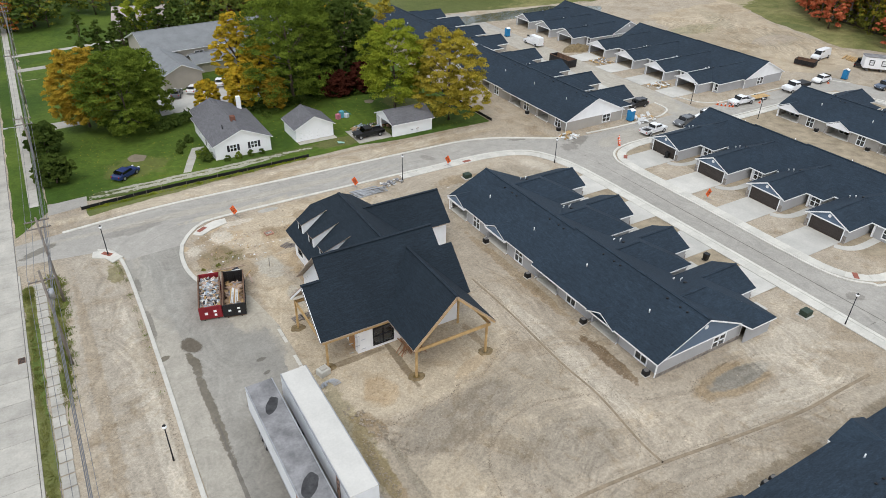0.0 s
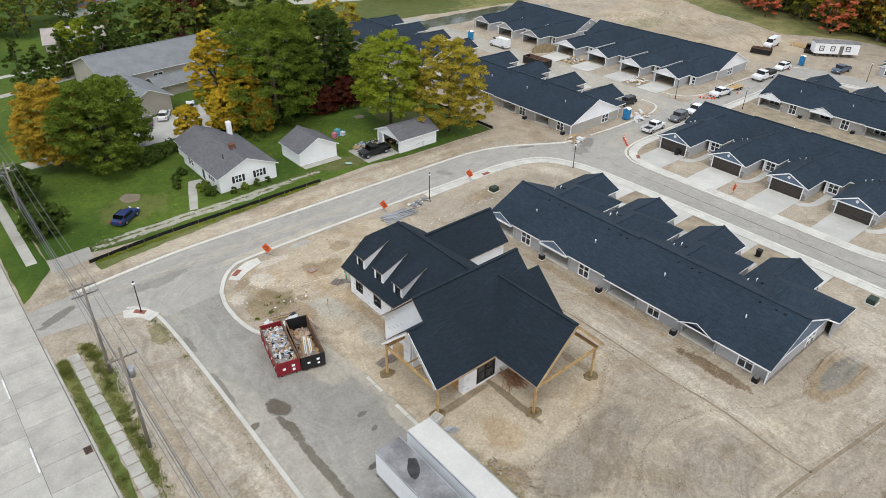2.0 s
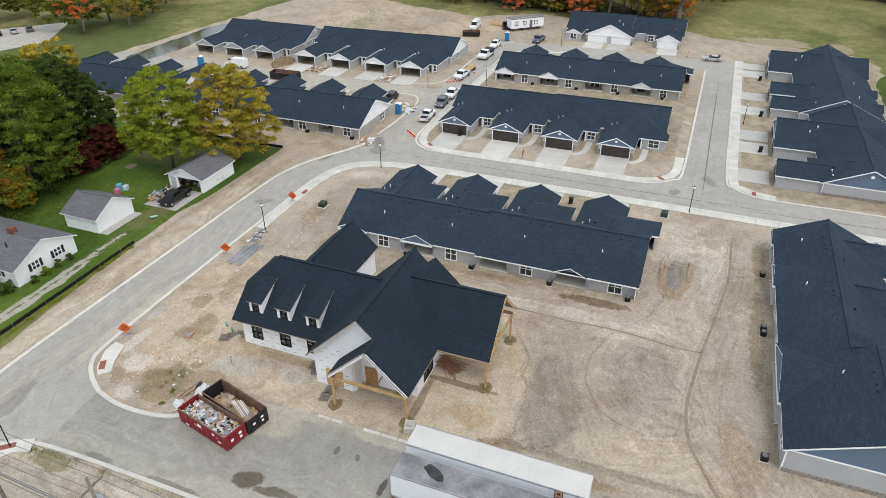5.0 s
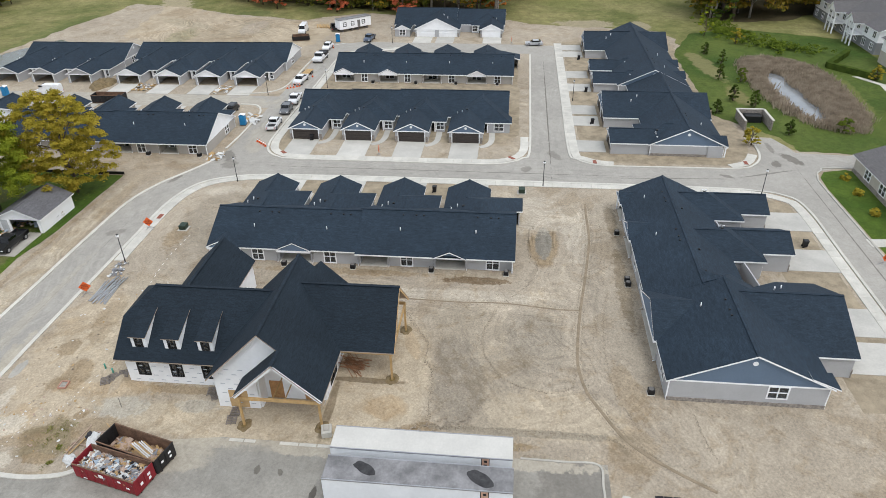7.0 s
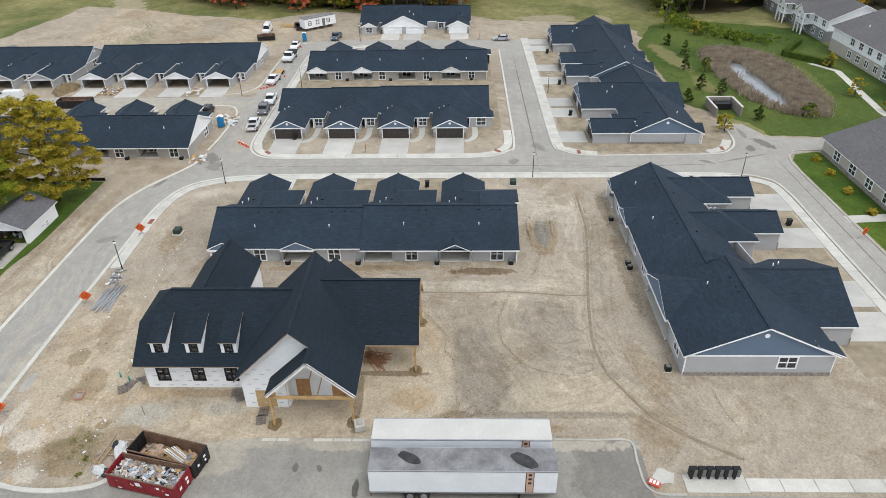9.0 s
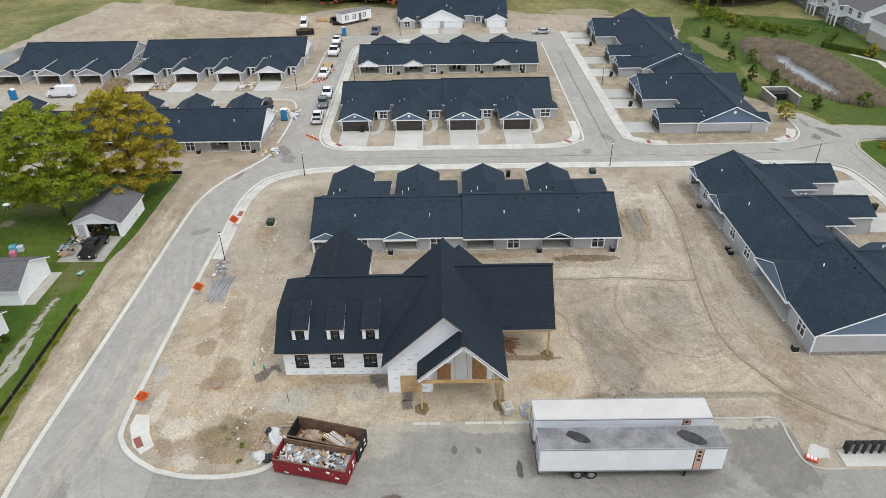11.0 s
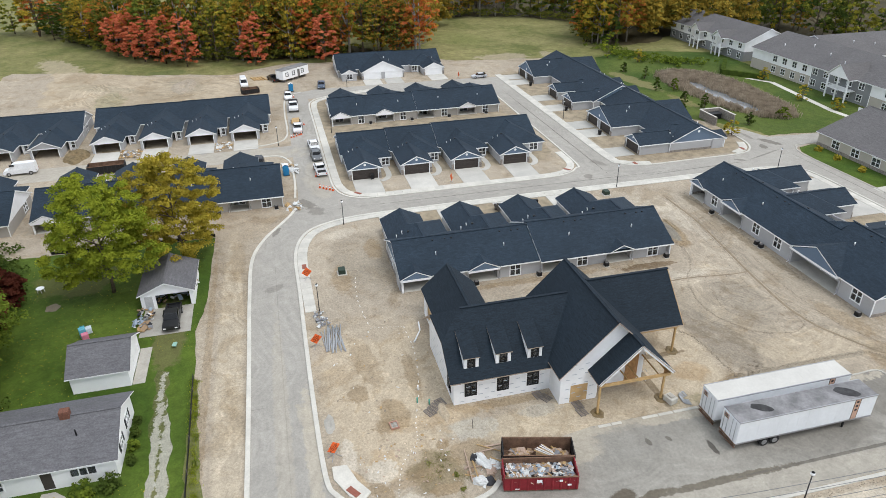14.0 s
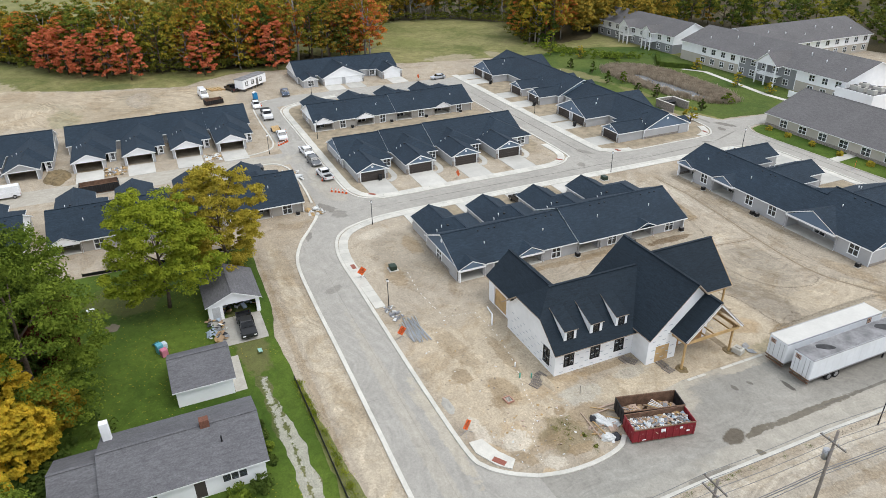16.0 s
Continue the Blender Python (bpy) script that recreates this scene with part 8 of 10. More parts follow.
def semi_trailer(x0, x1, y0, y1, z1, roof_mat, label, patches=()):
    t = thing("semi_trailer", label, "trailer")
    zb = 1.05
    bm = bmesh.new()
    box(bm, x0, x1, y0, y1, zb, z1 - 0.06, bevel=0.03)
    part("body", bm, M_TRAILER, t)
    for s, x in ((-1, x0), (1, x1)):
        for k in range(1, 14):
            bm = bmesh.new()
            y = y0 + (y1 - y0) * k / 14
            box(bm, x - 0.012, x + 0.012, y - 0.03, y + 0.03, zb + 0.15, z1 - 0.2)
            part("rib", bm, M_TRAILER, t)
    bm = bmesh.new()
    box(bm, x0 - 0.02, x1 + 0.02, y0 - 0.02, y1 + 0.02, z1 - 0.06, z1, bevel=0.02)
    part("roof", bm, roof_mat, t)
    for k in range(1, 12):
        y = y0 + (y1 - y0) * k / 12
        bm = bmesh.new()
        box(bm, x0 + 0.1, x1 - 0.1, y - 0.03, y + 0.03, z1, z1 + 0.004)
        part("roof_bow", bm, roof_mat, t)
    for x in (x0 + 0.02, x1 - 0.02):
        bm = bmesh.new()
        box(bm, x - 0.05, x + 0.05, y0 - 0.02, y1 + 0.02, z1 - 0.1, z1 + 0.03, bevel=0.012)
        part("top_rail", bm, M_RIM, t)
    for x in (x0, x1):
        bm = bmesh.new()
        box(bm, x - 0.03, x + 0.03, y0, y1, zb - 0.08, zb + 0.08)
        part("lower_rail", bm, M_RIM, t)
    for cx, cy, rx, ry, rot in patches:
        bm = bmesh.new()
        vs = []
        for k in range(24):
            a = 2 * math.pi * k / 24
            w = 1 + 0.18 * noise.noise(Vector((math.cos(a) * 1.5 + cx, math.sin(a) * 1.5 + cy, 0)))
            p, q = rx * w * math.cos(a), ry * w * math.sin(a)
            vs.append(bm.verts.new((cx + p * math.cos(rot) - q * math.sin(rot), cy + p * math.sin(rot) + q * math.cos(rot), z1 + 0.005)))
        bm.faces.new(vs)
        part("roof_patch", bm, M_WORN, t, "dark worn patch on the roof")
    xm = (x0 + x1) / 2
    for a, b in ((x0 + 0.06, xm - 0.02), (xm + 0.02, x1 - 0.06)):
        bm = bmesh.new()
        box(bm, a, b, y1, y1 + 0.05, zb + 0.05, z1 - 0.15)
        d = part("rear_door", bm, M_TRAILER, t, "white rear door")
        if a > xm:
            bm = bmesh.new()
            box(bm, a + 0.25, b - 0.2, y1 + 0.05, y1 + 0.06, z1 - 0.85, z1 - 0.3)
            p = part("placard", bm, M_TANBAND, d, "faded orange placard with dark bars")
            bm = bmesh.new()
            for k in range(3):
                box(bm, a + 0.32, b - 0.28, y1 + 0.06, y1 + 0.065, z1 - 0.78 + k * 0.16, z1 - 0.7 + k * 0.16)
            part("marking", bm, M_BLACK, p)
        for k in (0.28, 0.72):
            bm = bmesh.new()
            x = a + (b - a) * k
            tube(bm, [(x, y1 + 0.08, zb + 0.1), (x, y1 + 0.08, z1 - 0.2)], 0.025, 6)
            part("lock_rod", bm, M_RIM, d)
    bm = bmesh.new()
    box(bm, x0 + 0.05, x1 - 0.05, y1 - 0.1, y1 + 0.06, 0.5, 0.62)
    for x in (x0 + 0.4, x1 - 0.4):
        box(bm, x - 0.05, x + 0.05, y1 - 0.1, y1, 0.6, zb)
    box(bm, x0 - 0.02, x1 + 0.02, y1 - 0.02, y1 + 0.07, zb - 0.14, zb + 0.04)
    part("rear_bumper", bm, M_RUSTEDGE, t, "rusty under-run bar")
    for s, x in ((-1, x0 + 0.2), (1, x1 - 0.2)):
        for y in (y1 - 4.6, y1 - 3.4):
            bm = bmesh.new()
            tube(bm, [(x - 0.2, y, 0.5), (x + 0.2, y, 0.5)], 0.5, 16)
            w = part("wheel", bm, M_TYRE, t)
            bm = bmesh.new()
            tube(bm, [(x + s * 0.18, y, 0.5), (x + s * 0.22, y, 0.5)], 0.3, 12)
            part("rim", bm, M_RIM, w)
        bm = bmesh.new()
        box(bm, x - 0.07, x + 0.07, y0 + 3.0, y0 + 3.16, 0.05, zb)
        part("landing_leg", bm, M_BLACK, t)
    bm = bmesh.new()
    box(bm, x0 + 0.3, x1 - 0.3, y1 - 5.4, y1 - 2.4, 0.62, 1.0)
    part("bogie", bm, M_BLACK, t)
    # tan band with dark borders and lettering bars
    for x, s in ((x0, -1), (x1, 1)):
        bm = bmesh.new()
        box(bm, x - 0.02, x + 0.02, y0 + 2.0, y0 + 2.6, zb + 0.1, z1 - 0.12)
        b = part("side_band", bm, M_TANBAND, t, "tan band with dark markings")
        bm = bmesh.new()
        for y in (1.95, 2.6):
            box(bm, x - 0.024, x + 0.024, y0 + y, y0 + y + 0.06, zb + 0.1, z1 - 0.12)
        part("band_edge", bm, M_BLACK, b)
        bm = bmesh.new()
        for k in range(3):
            z = z1 - 0.55 - k * 0.5
            box(bm, x - 0.025, x + 0.025, y0 + 2.16, y0 + 2.44, z, z + 0.26)
        part("marking", bm, M_BLACK, b)
    return t


semi_trailer(8.35, 10.9, 32.2, 48.1, 3.75, M_TROOF, "white lorry trailer with a grey roof and dark patches", [(9.75, 44.7, 1.15, 0.5, 1.05), (9.55, 34.9, 1.3, 0.62, 1.0)])
semi_trailer(11.75, 14.3, 32.3, 48.2, 3.75, M_TTOP, "white lorry trailer with a clean white roof")


def skip(m, mat, inner, label, length=6.8, width=2.4, high=1.75):
    """An open roll-off container: ribbed sides, floor, end door and hooks."""
    s = thing("skip", label, "container", m)
    for side in (-1, 1):
        bm = bmesh.new()
        prof = []
        n = 9
        for k in range(n + 1):
            y = -length / 2 + length * k / n
            prof += [(width / 2, y), (width / 2 + 0.06, y + 0.05), (width / 2 + 0.06, y + 0.16), (width / 2, y + 0.21)] if k < n else [(width / 2, y)]
        outer = [(side * a, b) for a, b in prof]
        inn = [(side * (width / 2 - 0.05), length / 2), (side * (width / 2 - 0.05), -length / 2)]
        slab(bm, [(a, b, high) for a, b in outer + inn], high - 0.2, 0, 0)
        part("side", bm, mat, s)
        bm = bmesh.new()
        box(bm, side * width / 2 - 0.06, side * width / 2 + 0.06, -length / 2, length / 2, high, high + 0.1, bevel=0.015)
        part("top_rail", bm, inner, s, "rust-worn top rail")
        bm = bmesh.new()
        box(bm, side * (width / 2 - 0.075) - 0.015, side * (width / 2 - 0.075) + 0.015, -length / 2 + 0.06, length / 2 - 0.06, 0.25, high)
        part("lining", bm, inner, s, "rusty inner face")
    for y in (-length / 2, length / 2):
        bm = bmesh.new()
        box(bm, -width / 2, width / 2, y - 0.05, y + 0.05, 0.2, high + 0.08, bevel=0.015)
        e = part("end_wall", bm, mat, s)
        for k in (-0.7, 0, 0.7):
            bm = bmesh.new()
            box(bm, k - 0.05, k + 0.05, y - 0.1, y + 0.1, 0.25, high)
            part("end_rib", bm, mat, e)
    bm = bmesh.new()
    box(bm, -width / 2, width / 2, -length / 2, length / 2, 0.12, 0.24)
    part("floor", bm, M_RUSTEDGE, s)
    for x in (-0.75, 0.75):
        bm = bmesh.new()
        box(bm, x - 0.08, x + 0.08, -length / 2, length / 2, 0.0, 0.12)
        part("skid", bm, M_BLACK, s)
    return s


SKIP = random.Random(11)
RUBBLE = [material("cardboard", (0.33, 0.225, 0.135), coords="object"), material("white_plastic_scrap", (0.62, 0.62, 0.6), coords="object"), material("grey_scrap", (0.25, 0.25, 0.26), coords="object"),
          material("dark_scrap", (0.04, 0.04, 0.045), coords="object"), material("wood_scrap", (0.42, 0.28, 0.13), coords="object"), material("pale_blue_scrap", (0.3, 0.36, 0.42), coords="object"),
          material("soil_lump", (0.32, 0.265, 0.2), 0.95, 0.75, 1.2, 2.0, 9.0, 0.3), material("pinkish_board", (0.42, 0.31, 0.24), coords="object")]


def rubble(label, m, length, width, z, count, mats, big=0.7, heap=0.5):
    bm = bmesh.new()
    for k in range(count):
        x, y = (SKIP.random() - 0.5) * width, (SKIP.random() - 0.5) * length
        h0 = z + heap * (1 - (abs(x) / width * 1.2) ** 2) * (0.5 + 0.5 * SKIP.random())
        sx, sy, sz = big * (0.25 + SKIP.random()), big * (0.2 + 0.8 * SKIP.random()), big * (0.04 + 0.2 * SKIP.random())
        r = Euler((SKIP.uniform(-0.6, 0.6), SKIP.uniform(-0.6, 0.6), SKIP.uniform(0, 6))).to_matrix().to_4x4()
        vs = box(bm, -sx / 2, sx / 2, -sy / 2, sy / 2, -sz / 2, sz / 2, SKIP.choice(mats))
        for v in vs:
            v.co += Vector((SKIP.uniform(-0.22, 0.22) * sx, SKIP.uniform(-0.22, 0.22) * sy, SKIP.uniform(-0.3, 0.3) * sz))
        bmesh.ops.transform(bm, matrix=Matrix.Translation((x, y, h0)) @ r, verts=vs)
    ob = part("rubble", bm, RUBBLE)
    ob.matrix_world = m
    return tagged(ob, label, "rubble", kind="stuff")


M_REDSKIP = material("dark_red_skip_paint", (0.22, 0.018, 0.025), 0.55, 0.85, 1.15, 0.8, 6.0, 0.1, coords="object")
M_BLACKSKIP = material("black_skip_paint", (0.018, 0.017, 0.018), 0.55, 0.8, 1.3, 0.8, 6.0, 0.1, coords="object")
m1, m2 = pose(9.85, 67.9, 0.012, 0, 0, -13), pose(12.4, 67.1, 0.012, 0, 0, -15)
red = skip(m1, M_REDSKIP, M_RUSTEDGE, "dark red roll-off skip heaped with building waste")
dark_skip = skip(m2, M_BLACKSKIP, M_RUSTEDGE, "black roll-off skip half full of cardboard")
for y, z, w, hh_ in ((0.2, 1.2, 0.5, 0.35), (-1.8, 1.25, 0.3, 0.25), (-2.6, 0.75, 0.35, 0.2), (2.2, 0.4, 0.4, 0.1)):
    bm = bmesh.new()
    box(bm, -1.285, -1.265, y - w / 2, y + w / 2, z, z + hh_)
    part("sticker", bm, M_WHITE, red, "white label with grey bars")
for x, z in ((-0.5, 0.9), (0.5, 1.1), (0.55, 0.6)):
    bm = bmesh.new()
    box(bm, x - 0.16, x + 0.16, -3.475, -3.455, z, z + 0.24)
    part("sticker", bm, M_WHITE, dark_skip, "white label with grey bars")
    bm = bmesh.new()
    box(bm, x - 0.18, x + 0.18, -3.475, -3.455, z - 0.1, z + 0.2)
    part("sticker", bm, M_WHITE, red, "white label with grey bars")
rubble("mixed building waste, bags and offcuts", m1, 6.3, 2.1, 0.95, 440, [0, 7, 2, 2, 3, 1, 4, 5, 7, 1, 1], 0.44, 0.5)
rubble("flattened cardboard and timber offcuts", m2, 5.6, 1.9, 0.4, 150, [0, 7, 4, 0, 7, 2], 0.6, 0.35)
for k in range(7):
    bm = bmesh.new()
    beam(bm, (-0.7 + 0.2 * k, -2.4 + 0.1 * k, 0.5), (-0.2 + 0.13 * k, 0.4 - 0.15 * k, 1.5 + 0.05 * (k % 3)), 0.12, 0.03)
    ob = part("plank", bm, RUBBLE[1 if k % 3 else 4])
    ob.matrix_world = m2
    tagged(ob, "white trim plank leaning in the black skip", "timber", "planks in the skip")
skip(pose(106.3, 121.6, 0.02, 0, 0, 2), M_BLACKSKIP, M_RUSTEDGE, "black roll-off skip before the unfinished row")
skip(pose(158.6, 93.8, 0.02, 0, 0, 15), M_BLACKSKIP, M_RUSTEDGE, "black low skip on the sandy plot", 4.6, 2.2, 1.3)
rubble("small torn scraps beside the skips", pose(12.6, 72.4, 0, 0, 0, 20), 3.6, 3.6, 0.02, 50, [1, 4, 6, 0, 7], 0.4, 0.1)
for k, (x0, y0, x1, y1, z1) in enumerate(((15.6, 73.6, 11.2, 74.0, 0.3), (14.4, 73.2, 11.4, 73.4, 0.5), (15.4, 71.6, 15.2, 69.2, 0.2), (15.9, 72.2, 13.6, 69.4, 0.25), (14.8, 72.6, 14.6, 69.8, 0.5), (13.9, 71.4, 12.2, 70.2, 0.6), (13.2, 74.2, 12.6, 71.2, 0.35), (12.4, 74.4, 10.9, 71.8, 0.2))):
    bm = bmesh.new()
    beam(bm, (x0, y0, 0.06), (x1, y1, z1), 0.09 + 0.05 * (k % 3), 0.05)
    tagged(part("board", bm, RUBBLE[4 if k % 2 else 7]), "pale timber board thrown beside the skips", "timber", "boards beside the skips")
for k, (x, y, rx, ry, hgt, mat, label) in enumerate(((13.6, 72.3, 1.3, 0.55, 0.4, 1, "crumpled white sheeting"), (12.9, 71.2, 0.7, 0.5, 0.3, 1, "crumpled white sheeting"), (11.2, 73.2, 0.75, 0.55, 0.45, 1, "torn white refuse bag"), (11.0, 72.4, 0.55, 0.5, 0.4, 3, "black refuse bag"),
                                                     (14.2, 72.9, 0.5, 0.45, 0.35, 3, "black refuse bag"), (12.3, 71.8, 0.7, 0.5, 0.2, 7, "crushed brown cardboard"))):
    bm = bmesh.new()
    bmesh.ops.create_icosphere(bm, subdivisions=3, radius=1)
    for v in bm.verts:
        w = 1 + 0.35 * noise.noise(v.co * 1.7 + Vector((k * 5.1, 0, 0))) + 0.16 * noise.noise(v.co * 4.5 + Vector((0, k * 3.3, 0)))
        v.co = Vector((v.co.x * rx * w, v.co.y * ry * w, max(0.0, v.co.z + 0.25) * hgt * w))
    ob = part("refuse_bag", bm, RUBBLE[mat])
    ob.matrix_world = pose(x, y, 0.0, 0, 0, 20 + 25 * k)
    tagged(ob, label + " lying beside the skips", "refuse", "refuse beside the skips")
rubble("broken concrete and stones by the pipes", pose(42.5, 85.3, 0, 0, 0, 5), 1.6, 4.0, 0.06, 60, [1, 2, 2], 0.4, 0.12)
rubble("stones and clods along the trailers", pose(18.2, 40.5, 0, 0, 0, 20), 9.0, 1.6, 0.02, 110, [6], 0.24, 0.1)
rubble("scraps of building material on the corner plot", pose(30.0, 79.0, 0), 12.0, 26.0, 0.0, 90, [1, 6, 4, 6, 6], 0.24, 0.03)
rubble("broken timber and plaster bits on bare soil", pose(15.0, 79.5, 0), 9.0, 8.0, 0.0, 70, [4, 1, 6, 7], 0.26, 0.04)
rubble("clutter on the pad before the open garage", pose(48.5, 107.6, 0.05), 2.2, 6.0, 0.1, 60, [0, 1, 2, 3, 4, 5], 0.6, 0.35)
rubble("stored household clutter inside the open garage", pose(54.6, 104.2, 0.05), 5.8, 5.0, 0.2, 90, [0, 1, 2, 3, 4, 5], 0.8, 0.6)
rubble("white bags and boards by the unfinished corner", pose(97.6, 86.2, 0), 3.0, 5.0, 0.1, 30, [1, 1, 4], 0.8, 0.3)
rubble("site rubbish before the unfinished row", pose(116, 118.6, 0, 0, 0, 0), 4.0, 5.0, 0.05, 60, [4, 1, 2, 4], 0.7, 0.2)
rubble("pale offcuts and rubble before the garages", pose(115.4, 99.5, 0, 0, 0, 0), 3.4, 5.0, 0.05, 50, [1, 1, 4], 0.6, 0.2)
rubble("white boards near the taupe house", pose(79.0, 86.6, 0), 3.0, 2.5, 0.06, 22, [1, 1, 4], 1.0, 0.2)


def lamp_post(x, y, label="black street lamp with a white globe"):
    t = thing("street_lamp", label, "street lamp", pose(x, y, 0), "street lamps")
    bm = bmesh.new()
    tube(bm, [(0, 0, 0), (0, 0, 0.5), (0, 0, 0.55), (0, 0, 4.0)], 0.09, 8, r1=0.05)
    part("post", bm, M_BLACK, t)
    bm = bmesh.new()
    bmesh.ops.create_uvsphere(bm, u_segments=12, v_segments=8, radius=0.2, matrix=Matrix.Translation((0, 0, 4.2)))
    part("globe", bm, M_WHITE, t, "white lamp globe")
    bm = bmesh.new()
    tube(bm, [(0, 0, 4.36), (0, 0, 4.5)], 0.16, 10, r1=0.02)
    part("cap", bm, M_BLACK, t)


for x, y in ((1.0, 84.4), (0.95, 46.3), (44.3, 85.3), (69.8, 79.0), (71.7, 28.3), (71.0, -5.6), (113.0, 21.2), (118.0, 75.9), (156.6, 67.5), (112.6, 88.0)):
    lamp_post(x, y)

M_POLE = material("weathered_pole_wood", (0.22, 0.19, 0.165), 0.9, 0.75, 1.2, 1.5, 9.0, 0.3, coords="object")
M_WIRE = material("grey_wire", (0.16, 0.16, 0.165), 0.6, coords="object")


def utility_pole(x, y, high, arms, can=False, light=False):
    t = thing("utility_pole", "weathered wooden utility pole with cross-arm", "utility pole", pose(x, y, 0), "utility poles")
    bm = bmesh.new()
    tube(bm, [(0, 0, 0), (0, 0, high / 2), (0, 0, high)], 0.17, 9, r1=0.11)
    part("pole", bm, M_POLE, t)
    for z in arms:
        bm = bmesh.new()
        beam(bm, (-1.2, 0.15, z), (1.2, 0.15, z), 0.1, 0.12)
        a = part("cross_arm", bm, M_POLE, t)
        for k in (-1.05, -0.45, 0.45, 1.05):
            bm = bmesh.new()
            tube(bm, [(k, 0.15, z + 0.05), (k, 0.15, z + 0.25)], 0.05, 6)
            part("insulator", bm, M_RIM, a)
    if can:
        bm = bmesh.new()
        tube(bm, [(0.38, 0, high - 3.3), (0.38, 0, high - 2.3)], 0.27, 12)
        part("transformer_can", bm, M_RIM, t, "grey transformer can")
    if light:
        bm = bmesh.new()
        tube(bm, [(0, 0, high - 2.0), (-0.8, 0, high - 1.6), (-2.2, 0, high - 1.5)], 0.04, 6)
        part("lamp_arm", bm, M_RIM, t)
        bm = bmesh.new()
        box(bm, -2.7, -2.1, -0.15, 0.15, high - 1.62, high - 1.48, bevel=0.04)
        part("lamp_head", bm, M_RIM, t)


POLES = [(-5.0, -30, 9.5), (-5.2, 8, 9.5), (-5.3, 64.3, 11.6), (-4.9, 76.4, 11.2), (-4.6, 112, 10.5), (-4.6, 150, 10.5), (-4.6, 190, 10.5), (-4.6, 240, 10.5)]
for i, (x, y, z) in enumerate(POLES):
    utility_pole(x, y, z, (z - 0.5, z - 1.4) if i in (3, 4, 6) else (z - 1.2,), i == 2, i == 4)
for dx, dz, r in ((-1.05, -0.25, 0.022), (-0.45, -0.25, 0.022), (0.45, -0.25, 0.022), (1.05, -0.25, 0.022), (0.1, -4.3, 0.035), (0.15, -4.7, 0.045), (-0.05, -4.8, 0.03)):
    bm = bmesh.new()
    line = []
    for (xa, ya, za), (xb, yb, zb) in zip(POLES, POLES[1:]):
        for k in range(8):
            u = k / 8
            line.append((xa + (xb - xa) * u + dx, ya + (yb - ya) * u + 0.15, za + (zb - za) * u + dz - 4 * u * (1 - u) * min(0.9, (yb - ya) * 0.015)))
    tube(bm, line, r, 5)
    tagged(part("overhead_wire", bm, M_WIRE), "sagging grey overhead wire along the street", "wire")

M_ORANGE = material("orange_sign_fabric", (0.75, 0.13, 0.03), 0.6, 0.95, 1.05, 1.0, 6.0, 0.02, coords="object")


LETTERS = {}


def letters(word, size):
    """A word in thin black letters, centred, as a mesh."""
    if word not in LETTERS:
        cu = bpy.data.curves.new("lettering", "FONT")
        cu.body, cu.size, cu.align_x, cu.extrude = word, size, "CENTER", 0.003
        ob = bpy.data.objects.new("lettering", cu)
        me = bpy.data.meshes.new_from_object(ob)
        me.materials.clear()
        me.materials.append(M_BLACK)
        bpy.data.objects.remove(ob)
        LETTERS[word] = me
    return LETTERS[word]


def work_sign(x, y, yaw, label="orange diamond roadwork sign on a folding stand"):
    t = thing("roadwork_sign", label, "sign", pose(x, y, 0, 0, 0, yaw), "roadwork signs")
    bm = bmesh.new()
    gable(bm, [(0, -0.02, 0.55), (0.75, -0.02, 1.3), (0, -0.02, 2.05), (-0.75, -0.02, 1.3)], (0, 0.03, 0))
    p = part("panel", bm, M_ORANGE, t, "orange fabric panel")
    for word, z in (("ROAD", 1.46), ("WORK", 1.2), ("AHEAD", 0.94)):
        mark = new("lettering", letters(word, 0.29))
        mark.parent = p
        mark.matrix_basis = pose(0, -0.026, z, 90, 0, 0)
    for dx, dy in ((0.6, 0.4), (-0.6, 0.4), (0.6, -0.4), (-0.6, -0.4)):
        bm = bmesh.new()
        beam(bm, (0, 0.03, 0.5), (dx, dy, 0.02), 0.04, 0.04)
        part("leg", bm, M_RIM, t)


for x, y, yaw in ((53.2, 86.2, -80), (36.6, 86.3, -70), (17.9, 86.2, -60), (81.9, 57.2, 4), (51.8, -15.6, -60), (157.0, 35.0, 5)):
    work_sign(x, y, yaw)


def cone(x, y):
    t = thing("traffic_cone", "orange traffic cone with white collar", "cone", pose(x, y, 0.02), "traffic cones")
    bm = bmesh.new()
    tube(bm, [(0, 0, 0.04), (0, 0, 0.75)], 0.17, 8, r1=0.04)
    part("cone", bm, M_ORANGE, t)
    bm = bmesh.new()
    box(bm, -0.22, 0.22, -0.22, 0.22, 0, 0.045)
    part("base", bm, M_ORANGE, t)
    bm = bmesh.new()
    tube(bm, [(0, 0, 0.38), (0, 0, 0.55)], 0.125, 8, r1=0.1)
    part("collar", bm, M_WHITE, t)


for x, y in ((96.6, 81.6), (92.6, 81.6), (86.6, 81.4), (86.1, 80.8), (85.6, 80.3), (85.1, 79.7), (84.6, 79.2), (117.2, 85.0), (117.6, 84.4), (118.1, 83.8), (118.6, 83.2), (119.0, 82.7), (150.9, 82.6), (126, 81.6)):
    cone(x, y)


